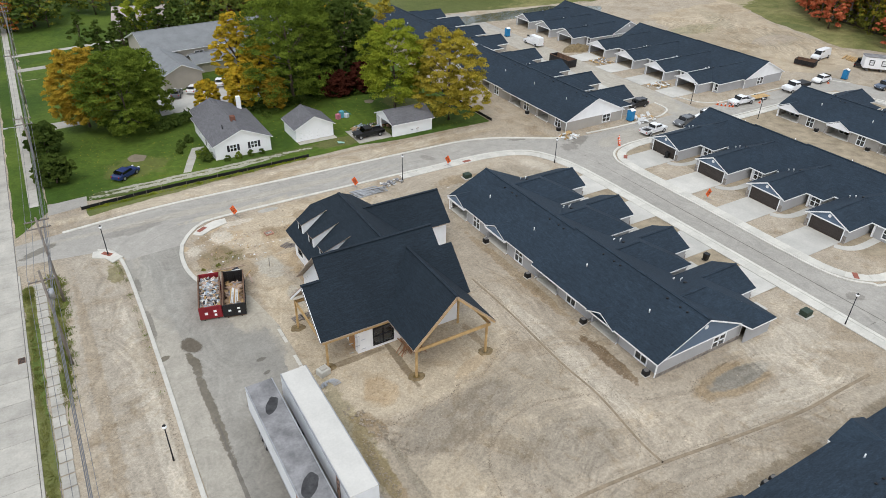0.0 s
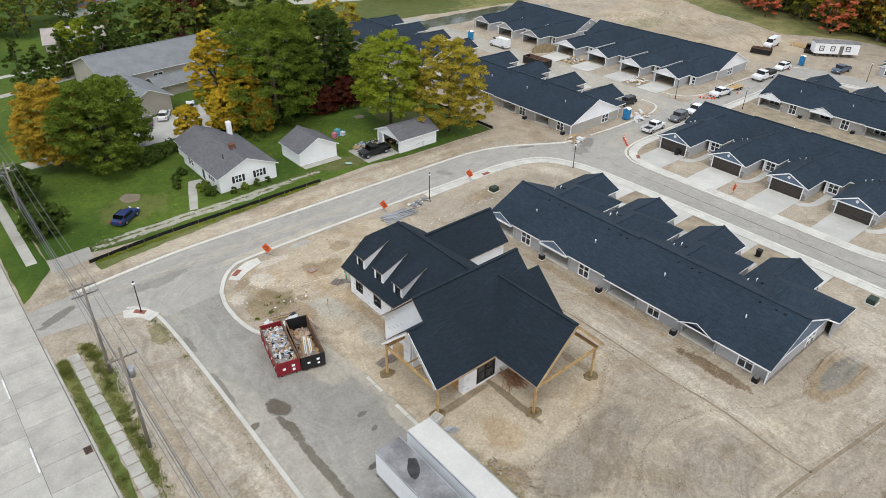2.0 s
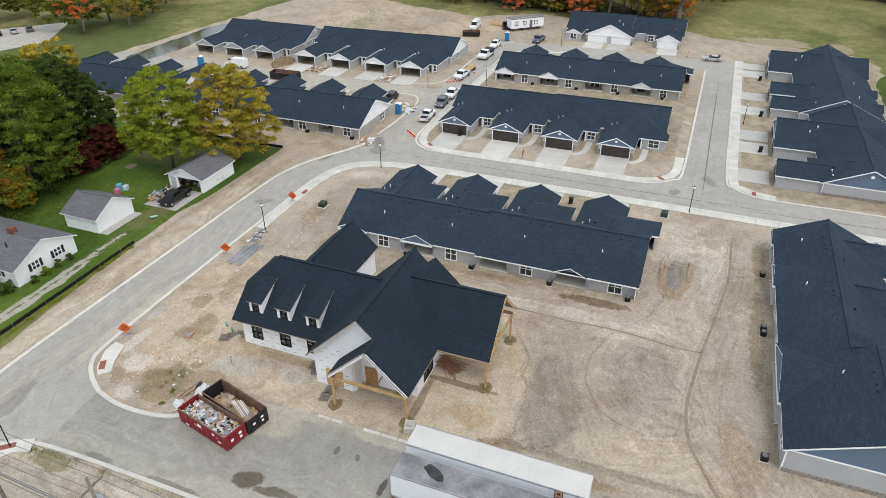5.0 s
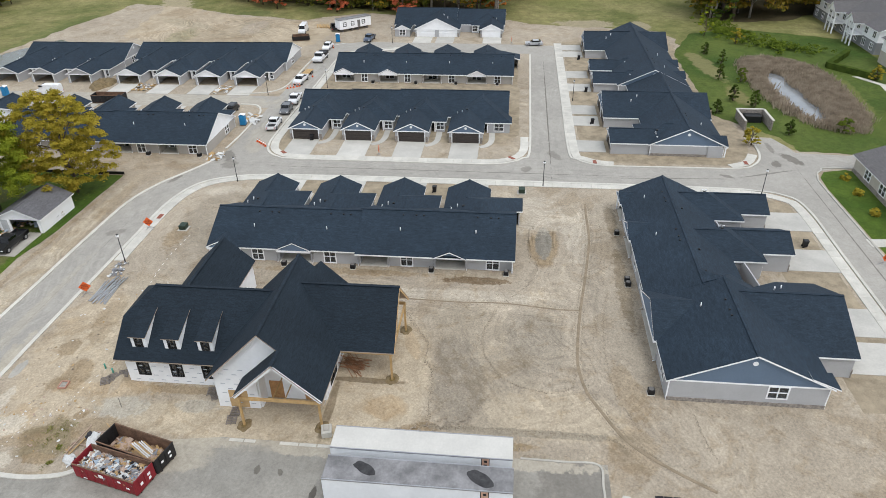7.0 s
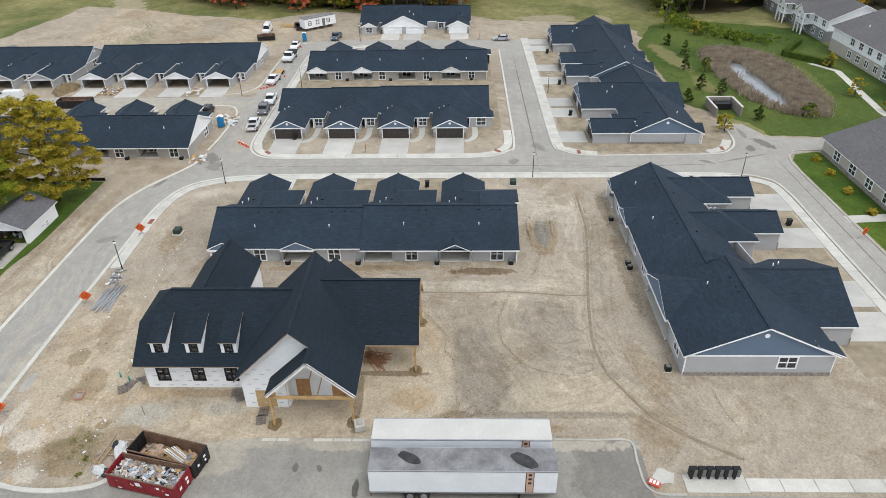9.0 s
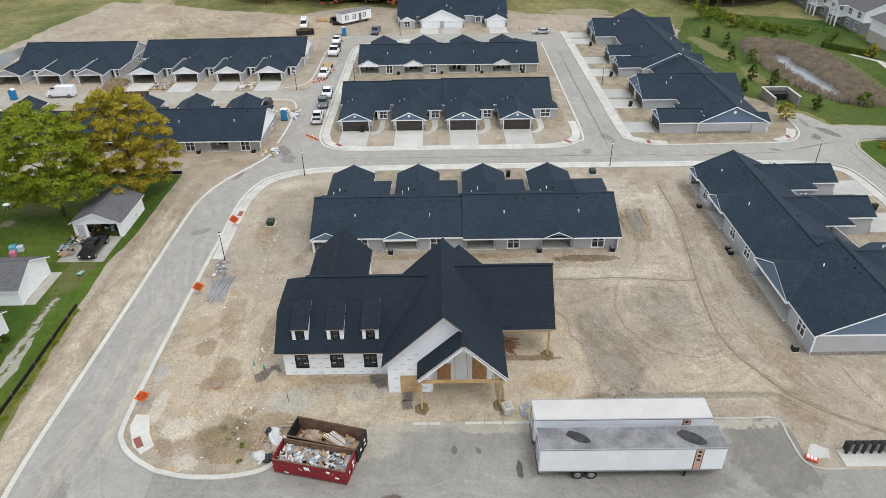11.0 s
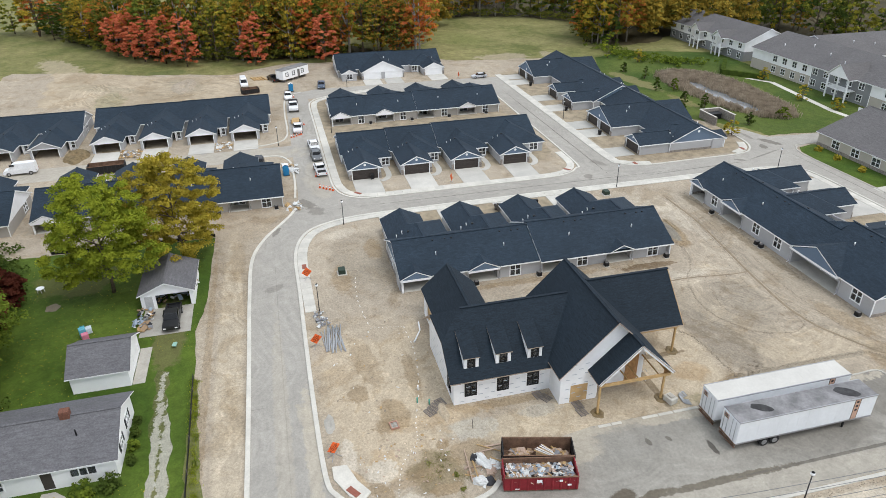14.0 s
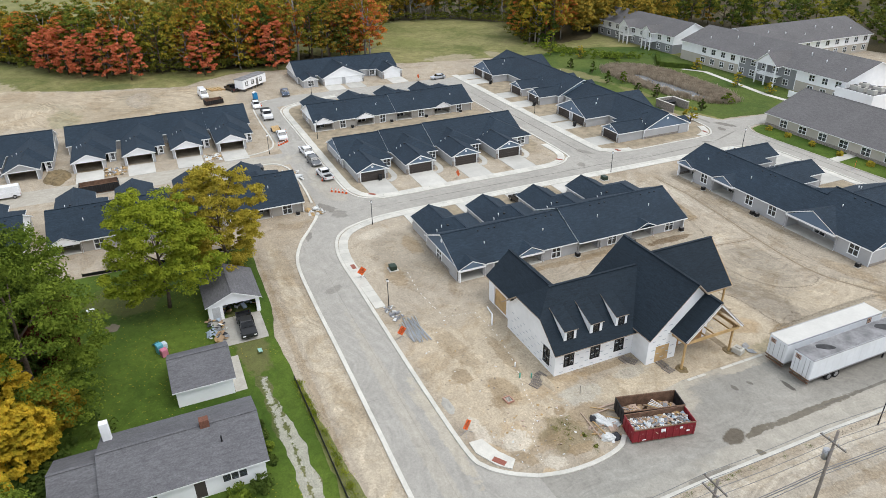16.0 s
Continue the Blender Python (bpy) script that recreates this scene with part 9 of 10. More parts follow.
def hvac(x, y):
    t = thing("air_conditioner", "dark grey outdoor air-conditioning unit by the wall", "air conditioner", pose(x, y, 0), "air conditioners")
    bm = bmesh.new()
    box(bm, -0.33, 0.33, -0.33, 0.33, 0.06, 0.68, bevel=0.05)
    part("casing", bm, M_BLACK, t)
    bm = bmesh.new()
    tube(bm, [(0, 0, 0.68), (0, 0, 0.72)], 0.27, 14)
    part("fan_grille", bm, M_SHADE, t)
    bm = bmesh.new()
    box(bm, -0.38, 0.38, -0.38, 0.38, 0, 0.07)
    part("pad", bm, M_CONC, t)


for x, y in ((45.4, 63.3), (45.4, 53.9), (45.4, 43.4), (45.4, 33.6), (57.0, 18.2), (45.2, 18.2), (44.2, 18.2), (24.9, 18.3), (122.2, 66.2), (122.2, 56.2), (122.2, 47.0), (122.2, 37.6), (79.2, 99.3), (79.2, 89.6)):
    hvac(x, y)


def cabinet(x, y):
    t = thing("transformer_box", "dark green electrical transformer box on a pad", "transformer", pose(x, y, 0))
    bm = bmesh.new()
    box(bm, -0.6, 0.6, -0.5, 0.5, 0.1, 0.8, bevel=0.05)
    part("casing", bm, material("dark_green_enamel", (0.03, 0.05, 0.035), 0.6, coords="object"), t)
    bm = bmesh.new()
    box(bm, -0.75, 0.75, -0.7, 0.7, 0, 0.1)
    part("pad", bm, M_CONC, t)


cabinet(53.8, 81.2)
cabinet(69.2, 31.7)


def wheelie_bin(x, y):
    t = thing("wheelie_bin", "black wheelie bin on the driveway", "bin", pose(x, y, 0.07), "wheelie bins")
    bm = bmesh.new()
    vs = box(bm, -0.3, 0.3, -0.33, 0.33, 0.08, 1.0)
    for v in vs[:4]:
        v.co.x *= 0.8
        v.co.y *= 0.8
    part("body", bm, M_BLACK, t)
    bm = bmesh.new()
    box(bm, -0.33, 0.33, -0.36, 0.36, 1.0, 1.08, bevel=0.03)
    part("lid", bm, M_BLACK, t)
    for s in (-1, 1):
        bm = bmesh.new()
        tube(bm, [(s * 0.24, 0.28, 0.12), (s * 0.3, 0.28, 0.12)], 0.12, 10)
        part("wheel", bm, M_TYRE, t)


for x, y in ((55.5, -6.9), (68.2, 45.6), (88.0, 71.2), (99.6, 18.2), (118.6, 18.0), (143.2, 18.0)):
    wheelie_bin(x, y)


def toilet(x, y, yaw):
    t = thing("portable_toilet", "blue portable toilet with a white roof", "toilet", pose(x, y, 0, 0, 0, yaw), "portable toilets")
    blue = material("blue_plastic", (0.02, 0.2, 0.42), 0.5, coords="object")
    bm = bmesh.new()
    box(bm, -0.55, 0.55, -0.55, 0.55, 0.08, 2.05, bevel=0.04)
    part("cabin", bm, blue, t)
    bm = bmesh.new()
    slab(bm, [(-0.6, -0.6, 2.12), (0.6, -0.6, 2.12), (0.45, 0.0, 2.35), (-0.45, 0.0, 2.35)], 0.06, 0, 0)
    slab(bm, [(-0.6, 0.6, 2.12), (0.6, 0.6, 2.12), (0.45, 0.0, 2.35), (-0.45, 0.0, 2.35)], 0.06, 0, 0)
    part("roof", bm, M_WHITE, t)
    bm = bmesh.new()
    box(bm, -0.58, -0.54, -0.4, 0.4, 0.15, 1.95)
    part("door", bm, blue, t)
    bm = bmesh.new()
    box(bm, -0.62, 0.62, -0.62, 0.62, 0, 0.08)
    part("skid", bm, M_BLACK, t)


for x, y, yaw in ((94.9, 87.2, 5), (157.4, 82.9, 10), (108.9, 147.9, 0)):
    toilet(x, y, yaw)

t = thing("site_office", "long white site office cabin on wheels", "cabin", pose(171.3, 81.6, 0, 0, 0, -48))
bm = bmesh.new()
box(bm, -5.2, 5.2, -1.5, 1.5, 0.8, 3.4, bevel=0.06)
part("body", bm, M_WSIDE, t)
bm = bmesh.new()
box(bm, -5.3, 5.3, -1.6, 1.6, 3.4, 3.52, bevel=0.03)
part("roof", bm, M_TROOF, t)
for x in (-3.6, -1.0, 2.6):
    add_window(t, pose(x, -1.52, 1.7), 0.8, 0.9, "black", 1, 2)
bm = bmesh.new()
box(bm, 0.6, 1.5, -1.55, -1.5, 0.85, 2.85)
part("door", bm, M_SHADE, t)
for x in (-4, -1, 1, 4):
    bm = bmesh.new()
    box(bm, x - 0.2, x + 0.2, -1.1, 1.1, 0, 0.8)
    part("pier", bm, M_SHADE, t)

# stacks of pipe and timber
M_PVC = material("grey_plastic_pipe", (0.36, 0.37, 0.38), 0.5, 0.9, 1.1, 1.0, 6.0, 0.03, coords="object")
rng_ = random.Random(4)
for k in range(16):
    bm = bmesh.new()
    y = 83.1 + k * 0.15
    a = rng_.uniform(-0.25, 0.25)
    tube(bm, [(35.2 + rng_.uniform(-0.5, 0.5), y + a, 0.08 + 0.07 * (k % 3)), (40.2 + rng_.uniform(-0.6, 0.6), y - a * 2, 0.08 + 0.07 * (k % 3))], 0.065, 8)
    tagged(part("pipe", bm, M_PVC), "grey plastic conduit pipe lying on soil", "pipe", "stack of pipes")
for k in range(8):
    bm = bmesh.new()
    beam(bm, (171.5 + rng_.uniform(0, 1), 89 + k * 0.5, 0.125 + 0.12 * (k % 2)), (175.5, 90.2 + k * 0.5, 0.125 + 0.12 * (k % 2)), 0.3, 0.26)
    tagged(part("timber_bundle", bm, M_LUMBER), "bundle of new yellow timber", "timber", "timber stack")
bm = bmesh.new()
tube(bm, [(38.4, 73.2, 0.15), (36.6, 73.4, 0.15), (34.4, 74.6, 0.12)], 0.1, 8)
tagged(part("white_pipe", bm, M_WHITE), "white drain pipe lying by the wall", "pipe")
for k in range(5):
    bm = bmesh.new()
    line = [(16.2 + 0.16 * k + 0.7 * math.sin(a), 47.9 + 0.95 * math.cos(a), 0.1 + 0.02 * k) for a in np.linspace(-1.3, 1.6, 9)]
    tube(bm, line, 0.055, 6)
    tagged(part("conduit_bend", bm, M_PVC), "curved grey conduit bend on the ground", "pipe", "conduit bends")


def pallet(x, y, yaw, label="weathered timber pallet lying on soil"):
    t = thing("pallet", label, "pallet", pose(x, y, 0, 0, 0, yaw), "pallets")
    for k in range(6):
        bm = bmesh.new()
        box(bm, -0.6 + k * 0.22, -0.48 + k * 0.22, -0.5, 0.5, 0.1, 0.13)
        part("slat", bm, M_POLE, t)
    for y_ in (-0.45, 0, 0.45):
        bm = bmesh.new()
        box(bm, -0.6, 0.62, y_ - 0.04, y_ + 0.04, 0, 0.1)
        part("runner", bm, M_POLE, t)


for x, y, yaw in ((20.6, 62.9, 30), (21.2, 63.5, 10), (18.6, 60.0, 5), (17.5, 60.0, 12), (22.3, 75.0, 40), (22.9, 74.2, 20), (21.7, 75.6, 25)):
    pallet(x, y, yaw)
t = thing("concrete_block", "pale precast block with a hollow top", "block", pose(16.6, 50.1, 0, 0, 0, 15))
bm = bmesh.new()
box(bm, -0.6, 0.6, -0.5, 0.5, 0, 0.75, bevel=0.06)
part("body", bm, M_CONC, t)
bm = bmesh.new()
box(bm, -0.35, 0.35, -0.28, 0.28, 0.75, 0.9, bevel=0.05)
part("lid", bm, M_OLDCONC, t)
for x, y, s in ((23.0, 75.4, 0), (25.6, 76.1, 1), (23.6, 76.6, 2)):
    bm = bmesh.new()
    tube(bm, [(x, y, 0), (x, y, 0.7)], 0.09, 8)
    tagged(part("drain_riser", bm, material("green_plastic_pipe", (0.1, 0.36, 0.27), 0.5, coords="object") if s != 1 else M_WHITE), "upright plastic drain riser in soil", "pipe")
M_SPOIL = material("dark_spoil", (0.19, 0.14, 0.075), 0.95, 0.6, 1.35, 1.5, 8.0, 0.9)
M_PUDDLE = material("muddy_puddle", (0.16, 0.115, 0.045), 0.25, 0.8, 1.2, 1.0, 5.0, 0.02, spec=0.5)


def mound(x, y, rx, ry, hgt, seed, label, hollow=0.35, mat=None):

    """A low ridge of spoil, hollow at its middle."""
    mat = mat or M_SPOIL
    bm = bmesh.new()
    rows = []
    for i in range(7):
        f = i / 6
        row = []
        for k in range(22):
            an = k / 22 * 6.2832
            w = 1 + 0.3 * noise.noise(Vector((math.cos(an) * 1.6, math.sin(an) * 1.6, seed)))
            z = hgt * max(0, math.sin(min(1, f * 1.0) * 3.1416)) * (0.6 + 0.7 * abs(noise.noise(Vector((x + f * 3 * math.cos(an), y + f * 3 * math.sin(an), seed)))))
            r = hollow + (1 - hollow) * f
            row.append(bm.verts.new((x + rx * w * r * math.cos(an), y + ry * w * r * math.sin(an), z + 0.012 if f < 1 else -0.01)))
        rows.append(row)
    for ra, rb in zip(rows, rows[1:]):
        for k in range(22):
            bm.faces.new((ra[k], rb[k], rb[(k + 1) % 22], ra[(k + 1) % 22]))
    bm.faces.new(rows[0])
    bmesh.ops.recalc_face_normals(bm, faces=bm.faces[:])
    for f in bm.faces:
        f.smooth = True
    tagged(part("spoil_mound", bm, mat), label, "soil")


for x, y in ((17.0, 58.5), (24.7, 45.1), (33.0, 44.9), (17.4, 50.8)):
    mound(x, y, 0.85, 0.7, 0.12, x, "low ring of dark spoil round a porch post")
    flat("puddle", [(x - 0.5, y - 0.35), (x + 0.35, y - 0.42), (x + 0.5, y + 0.3), (x - 0.3, y + 0.42)], 0.03, M_PUDDLE, "muddy puddle at the foot of a post", "puddle", wob=0.1, step=0.2, seed=int(x))
for k, (x, y, rx, ry, hh_) in enumerate(((21.6, 74.2, 1.8, 0.5, 0.25), (54.6, 30.3, 3.4, 0.5, 0.22), (48.8, 28.7, 0.6, 1.6, 0.28), (54.8, 26.9, 3.2, 0.5, 0.2), (117.6, 129.6, 4.4, 2.2, 1.1), (171, 112, 9.0, 3.0, 0.8))):
    mound(x, y, rx, ry, hh_, k * 3.7, "low ridge of dug soil", 0.1, M_SPOIL if x == 117.6 else M_DIRT)
heap_rng = random.Random(31)
M_REDWOOD = material("reddish_lumber", (0.33, 0.17, 0.09), 0.8, 0.7, 1.2, 1.5, 9.0, 0.15, coords="object")
for k in range(26):
    bm = bmesh.new()
    a0 = heap_rng.uniform(-0.7, 0.7)
    x, y = 26.4 + heap_rng.uniform(-0.9, 0.9), 49.6 + heap_rng.uniform(-0.5, 0.5)
    dx, dy = 1.3 * math.cos(a0 + 1.2), 1.3 * math.sin(a0 + 1.2)
    z0, z1 = 0.05 + 0.012 * k, 0.05 + heap_rng.uniform(0.1, 0.7)
    beam(bm, (x - dx, y - dy, 0.05), (x + dx, y + dy, z1), 0.05, 0.1)
    tagged(part("lumber_offcut", bm, M_REDWOOD), "reddish timber offcut in a loose heap", "timber", "heap of offcuts")

# letter boxes on their slab, pavement beyond
flat("mailbox_slab", [(9.3, 15.2), (11.2, 15.2), (11.2, 20.6), (9.3, 20.6)], 0.09, M_CONC, "pale concrete slab under the letter boxes", "slab", thick=0.09)
for k in range(6):
    t = thing("mailbox_unit", "black cluster letter box on a post", "mailbox", pose(10.8, 19.9 - k * 0.75, 0.09), "letter boxes")
    bm = bmesh.new()
    box(bm, -0.25, 0.25, -0.34, 0.34, 0.45, 1.4, bevel=0.03)
    part("cabinet", bm, M_BLACK, t)
    bm = bmesh.new()
    box(bm, -0.1, 0.1, -0.1, 0.1, 0, 0.45)
    part("pedestal", bm, M_BLACK, t)
    for r in range(4):
        bm = bmesh.new()
        box(bm, -0.27, -0.245, -0.33, -0.02, 0.5 + r * 0.23, 0.69 + r * 0.23)
        part("door", bm, M_SHADE, t)
for k in range(16):
    flat("pavement", [(9.45, 15.15 - k * 3.0), (10.85, 15.15 - k * 3.0), (10.85, 12.2 - k * 3.0), (9.45, 12.2 - k * 3.0)], 0.08, M_CONC, "pale concrete pavement slab", "pavement", thick=0.08)

# silt fences
for line in ([(-0.5, 98.8), (6, 99.6), (11.8, 100.0), (24, 100.3), (34.6, 100.6)], [(71.4, 124), (70.9, 113), (71.0, 99.6)]):
    t = thing("silt_fence", "black fabric silt fence along the lawn edge", "fence")
    pts = smooth_line(line, 8)
    for a, b in zip(pts, pts[1:]):
        bm = bmesh.new()
        beam(bm, (*a, 0.28), (*b, 0.28), 0.05, 0.5 + 0.1 * noise.noise(Vector((*a, 0))))
        part("fabric", bm, M_BLACK, t)
    for p in pts[::3]:
        bm = bmesh.new()
        box(bm, p[0] - 0.03, p[0] + 0.03, p[1] - 0.08, p[1] - 0.03, 0, 0.75)
        part("stake", bm, M_POLE, t)

# tactile ramp slabs at the junction
for poly in ([(16.6, 86.6), (15.0, 86.6), (12.6, 85.4), (11.6, 84.3), (12.6, 83.4), (14.2, 84.4), (16.5, 85.2)], [(2.6, 83.0), (1.2, 85.4), (-0.6, 86.0), (-0.9, 84.6), (0.6, 83.6), (1.2, 82.2)]):
    flat("kerb_ramp", poly, 0.14, M_CONC, "pale concrete kerb ramp slab", "pavement", thick=0.14)
M_TACTILE = material("brick_red_tactile_pad", (0.28, 0.1, 0.07), 0.8, 0.9, 1.1, 2.0, 12.0, 0.3)
for cx, cy, a in ((13.0, 85.0, 35), (0.9, 84.6, -50), (81.6, 19.2, 0), (83.0, -6.4, 0), (82.3, 33.6, 45), (82.0, 74.9, 45), (57.0, 86.4, 0)):
    bm = bmesh.new()
    box(bm, -0.7, 0.7, -0.32, 0.32, 0.0, 0.03)
    for i in range(6):
        for j in range(3):
            box(bm, -0.6 + i * 0.22, -0.52 + i * 0.22, -0.22 + j * 0.2, -0.14 + j * 0.2, 0.03, 0.045)
    ob = part("tactile_pad", bm, M_TACTILE)
    ob.matrix_world = pose(cx, cy, 0.142 if cx < 15 else 0.102, 0, 0, a)
    tagged(ob, "brick-red tactile warning pad", "pavement", kind="structure")

# playset, chair and small garden things
t = thing("playset", "pink and blue plastic toddler playset", "toy", pose(46.4, 114.4, 0, 0, 0, 20))
for x, y, s, mat in ((-0.7, 0, 1.0, (0.6, 0.2, 0.28)), (0.3, 0.1, 1.3, (0.12, 0.4, 0.5)), (0.9, -0.6, 0.8, (0.55, 0.6, 0.65))):
    bm = bmesh.new()
    box(bm, x - 0.4, x + 0.4, y - 0.4, y + 0.4, 0, s, bevel=0.06)
    part("tower", bm, material("toy_plastic", mat, 0.5, coords="object"), t)
bm = bmesh.new()
slab(bm, [(1.2, -0.3, 1.1), (1.2, 0.3, 1.1), (2.4, 0.3, 0.15), (2.4, -0.3, 0.15)], 0.08, 0, 0)
part("slide", bm, material("toy_slide", (0.1, 0.45, 0.5), 0.5, coords="object"), t)
t = thing("garden_table", "round white garden table on the lawn", "table", pose(59.7, 122.6, 0))
bm = bmesh.new()
tube(bm, [(0, 0, 0.7), (0, 0, 0.74)], 0.55, 14)
part("tabletop", bm, M_WHITE, t)
for a in range(4):
    bm = bmesh.new()
    c, s = math.cos(a * 1.57 + 0.4), math.sin(a * 1.57 + 0.4)
    beam(bm, (0.35 * c, 0.35 * s, 0.7), (0.45 * c, 0.45 * s, 0), 0.05, 0.05)
    part("leg", bm, M_WHITE, t)
flat("fire_pit", [(54.0, 119.6), (55.2, 119.2), (56.0, 120.0), (55.4, 121.0), (54.2, 120.8)], 0.03, M_DAMP, "dark scorched ring in the lawn", "soil", wob=0.2, step=0.3)
bm = bmesh.new()
slab(bm, [(41.0, 103.0, 0.35), (42.2, 103.0, 0.12), (42.2, 103.5, 0.12), (41.0, 103.5, 0.45)], 0.1, 0, 0)
tagged(part("toy_slide", bm, material("pale_green_toy", (0.3, 0.5, 0.42), 0.5, coords="object")), "pale green toy slide lying on grass", "toy")
flat("soil_heap", [(8.5, 112.5), (10.4, 112.0), (11.2, 114), (9.6, 115.2), (8.2, 114.2)], 0.03, M_DAMP, "bare patch with cut branches on the lawn", "soil", wob=0.4, step=0.5)

# ruts and trenches crossing the open lot
M_RUT = material("rutted_soil", (0.27, 0.215, 0.15), 0.95, 0.75, 1.15, 0.8, 6.0, 0.6, spec=0.1)
RUT = [(66, 22.0), (61.4, 22.1), (55.2, 22.2), (46.5, 23.3), (39.9, 24.3), (35.4, 24.9), (30, 25.4), (27.3, 25.3), (24.7, 24.8), (22.6, 23.9), (18.3, 21.5), (15.5, 18.3), (13, 14.4)]
TRENCH = [(39.2, 57), (39.3, 48.9), (39.0, 39.6), (39.2, 33.8), (38.5, 27.5), (38.5, 24.5)]
for line, w in ((RUT, 0.17), (TRENCH, 0.12)):
    strip("tyre_rut", smooth_line(line, 7), w, w, 0, 0.035, M_RUT, "shallow brown tyre rut across the soil", "rut")

# loose stones and clods on the open soil
M_CLOD = material("pale_clods", (0.42, 0.36, 0.28), 0.95, 0.6, 1.3, 0.9, 6.0, 0.5)
clod_rng = np.random.default_rng(19)
for x0, x1, y0, y1, count, big in ((17, 44, 18.5, 44, 900, 0.13), (44, 70, 19, 36, 700, 0.15), (12, 45, 75, 86, 600, 0.12), (-3, 2, 42, 84, 250, 0.1), (0, 70, 94.5, 99, 500, 0.12), (150, 180, 88, 130, 400, 0.3), (96, 120, 90, 130, 500, 0.25), (34, 45, 45, 75, 350, 0.11), (47, 71, 75, 85, 300, 0.12)):
    c = np.stack([x0 + (x1 - x0) * clod_rng.random(count), y0 + (y1 - y0) * clod_rng.random(count)], axis=1)
    r = 0.6 * big * (0.25 + 0.75 * clod_rng.random(count) ** 3)
    turn = clod_rng.random(count) * 6.283
    v, f = [], []
    for (cx, cy), rr, an in zip(c, r, turn):
        n0 = len(v)
        for k in range(5):
            v.append((cx + rr * math.cos(an + k * 1.257), cy + rr * 0.8 * math.sin(an + k * 1.257), -0.01))
        for k in range(4):
            v.append((cx + rr * 0.55 * math.cos(an + 0.5 + k * 1.571), cy + rr * 0.5 * math.sin(an + 0.5 + k * 1.571), rr * 0.45))
        f += [(n0 + 5, n0 + 6, n0 + 7, n0 + 8)]
        f += [(n0 + k, n0 + (k + 1) % 5, n0 + 5 + min(k, 3)) for k in range(5)]
        f += [(n0 + (k + 1) % 5, n0 + 5 + (k + 1) % 4, n0 + 5 + k) for k in range(4)]
    me = bpy.data.meshes.new("clods")
    me.from_pydata(v, [], f)
    me.materials.append(M_CLOD)
    tagged(new("clods", me), "pale stones and clods scattered on bare soil", "stones", kind="stuff")

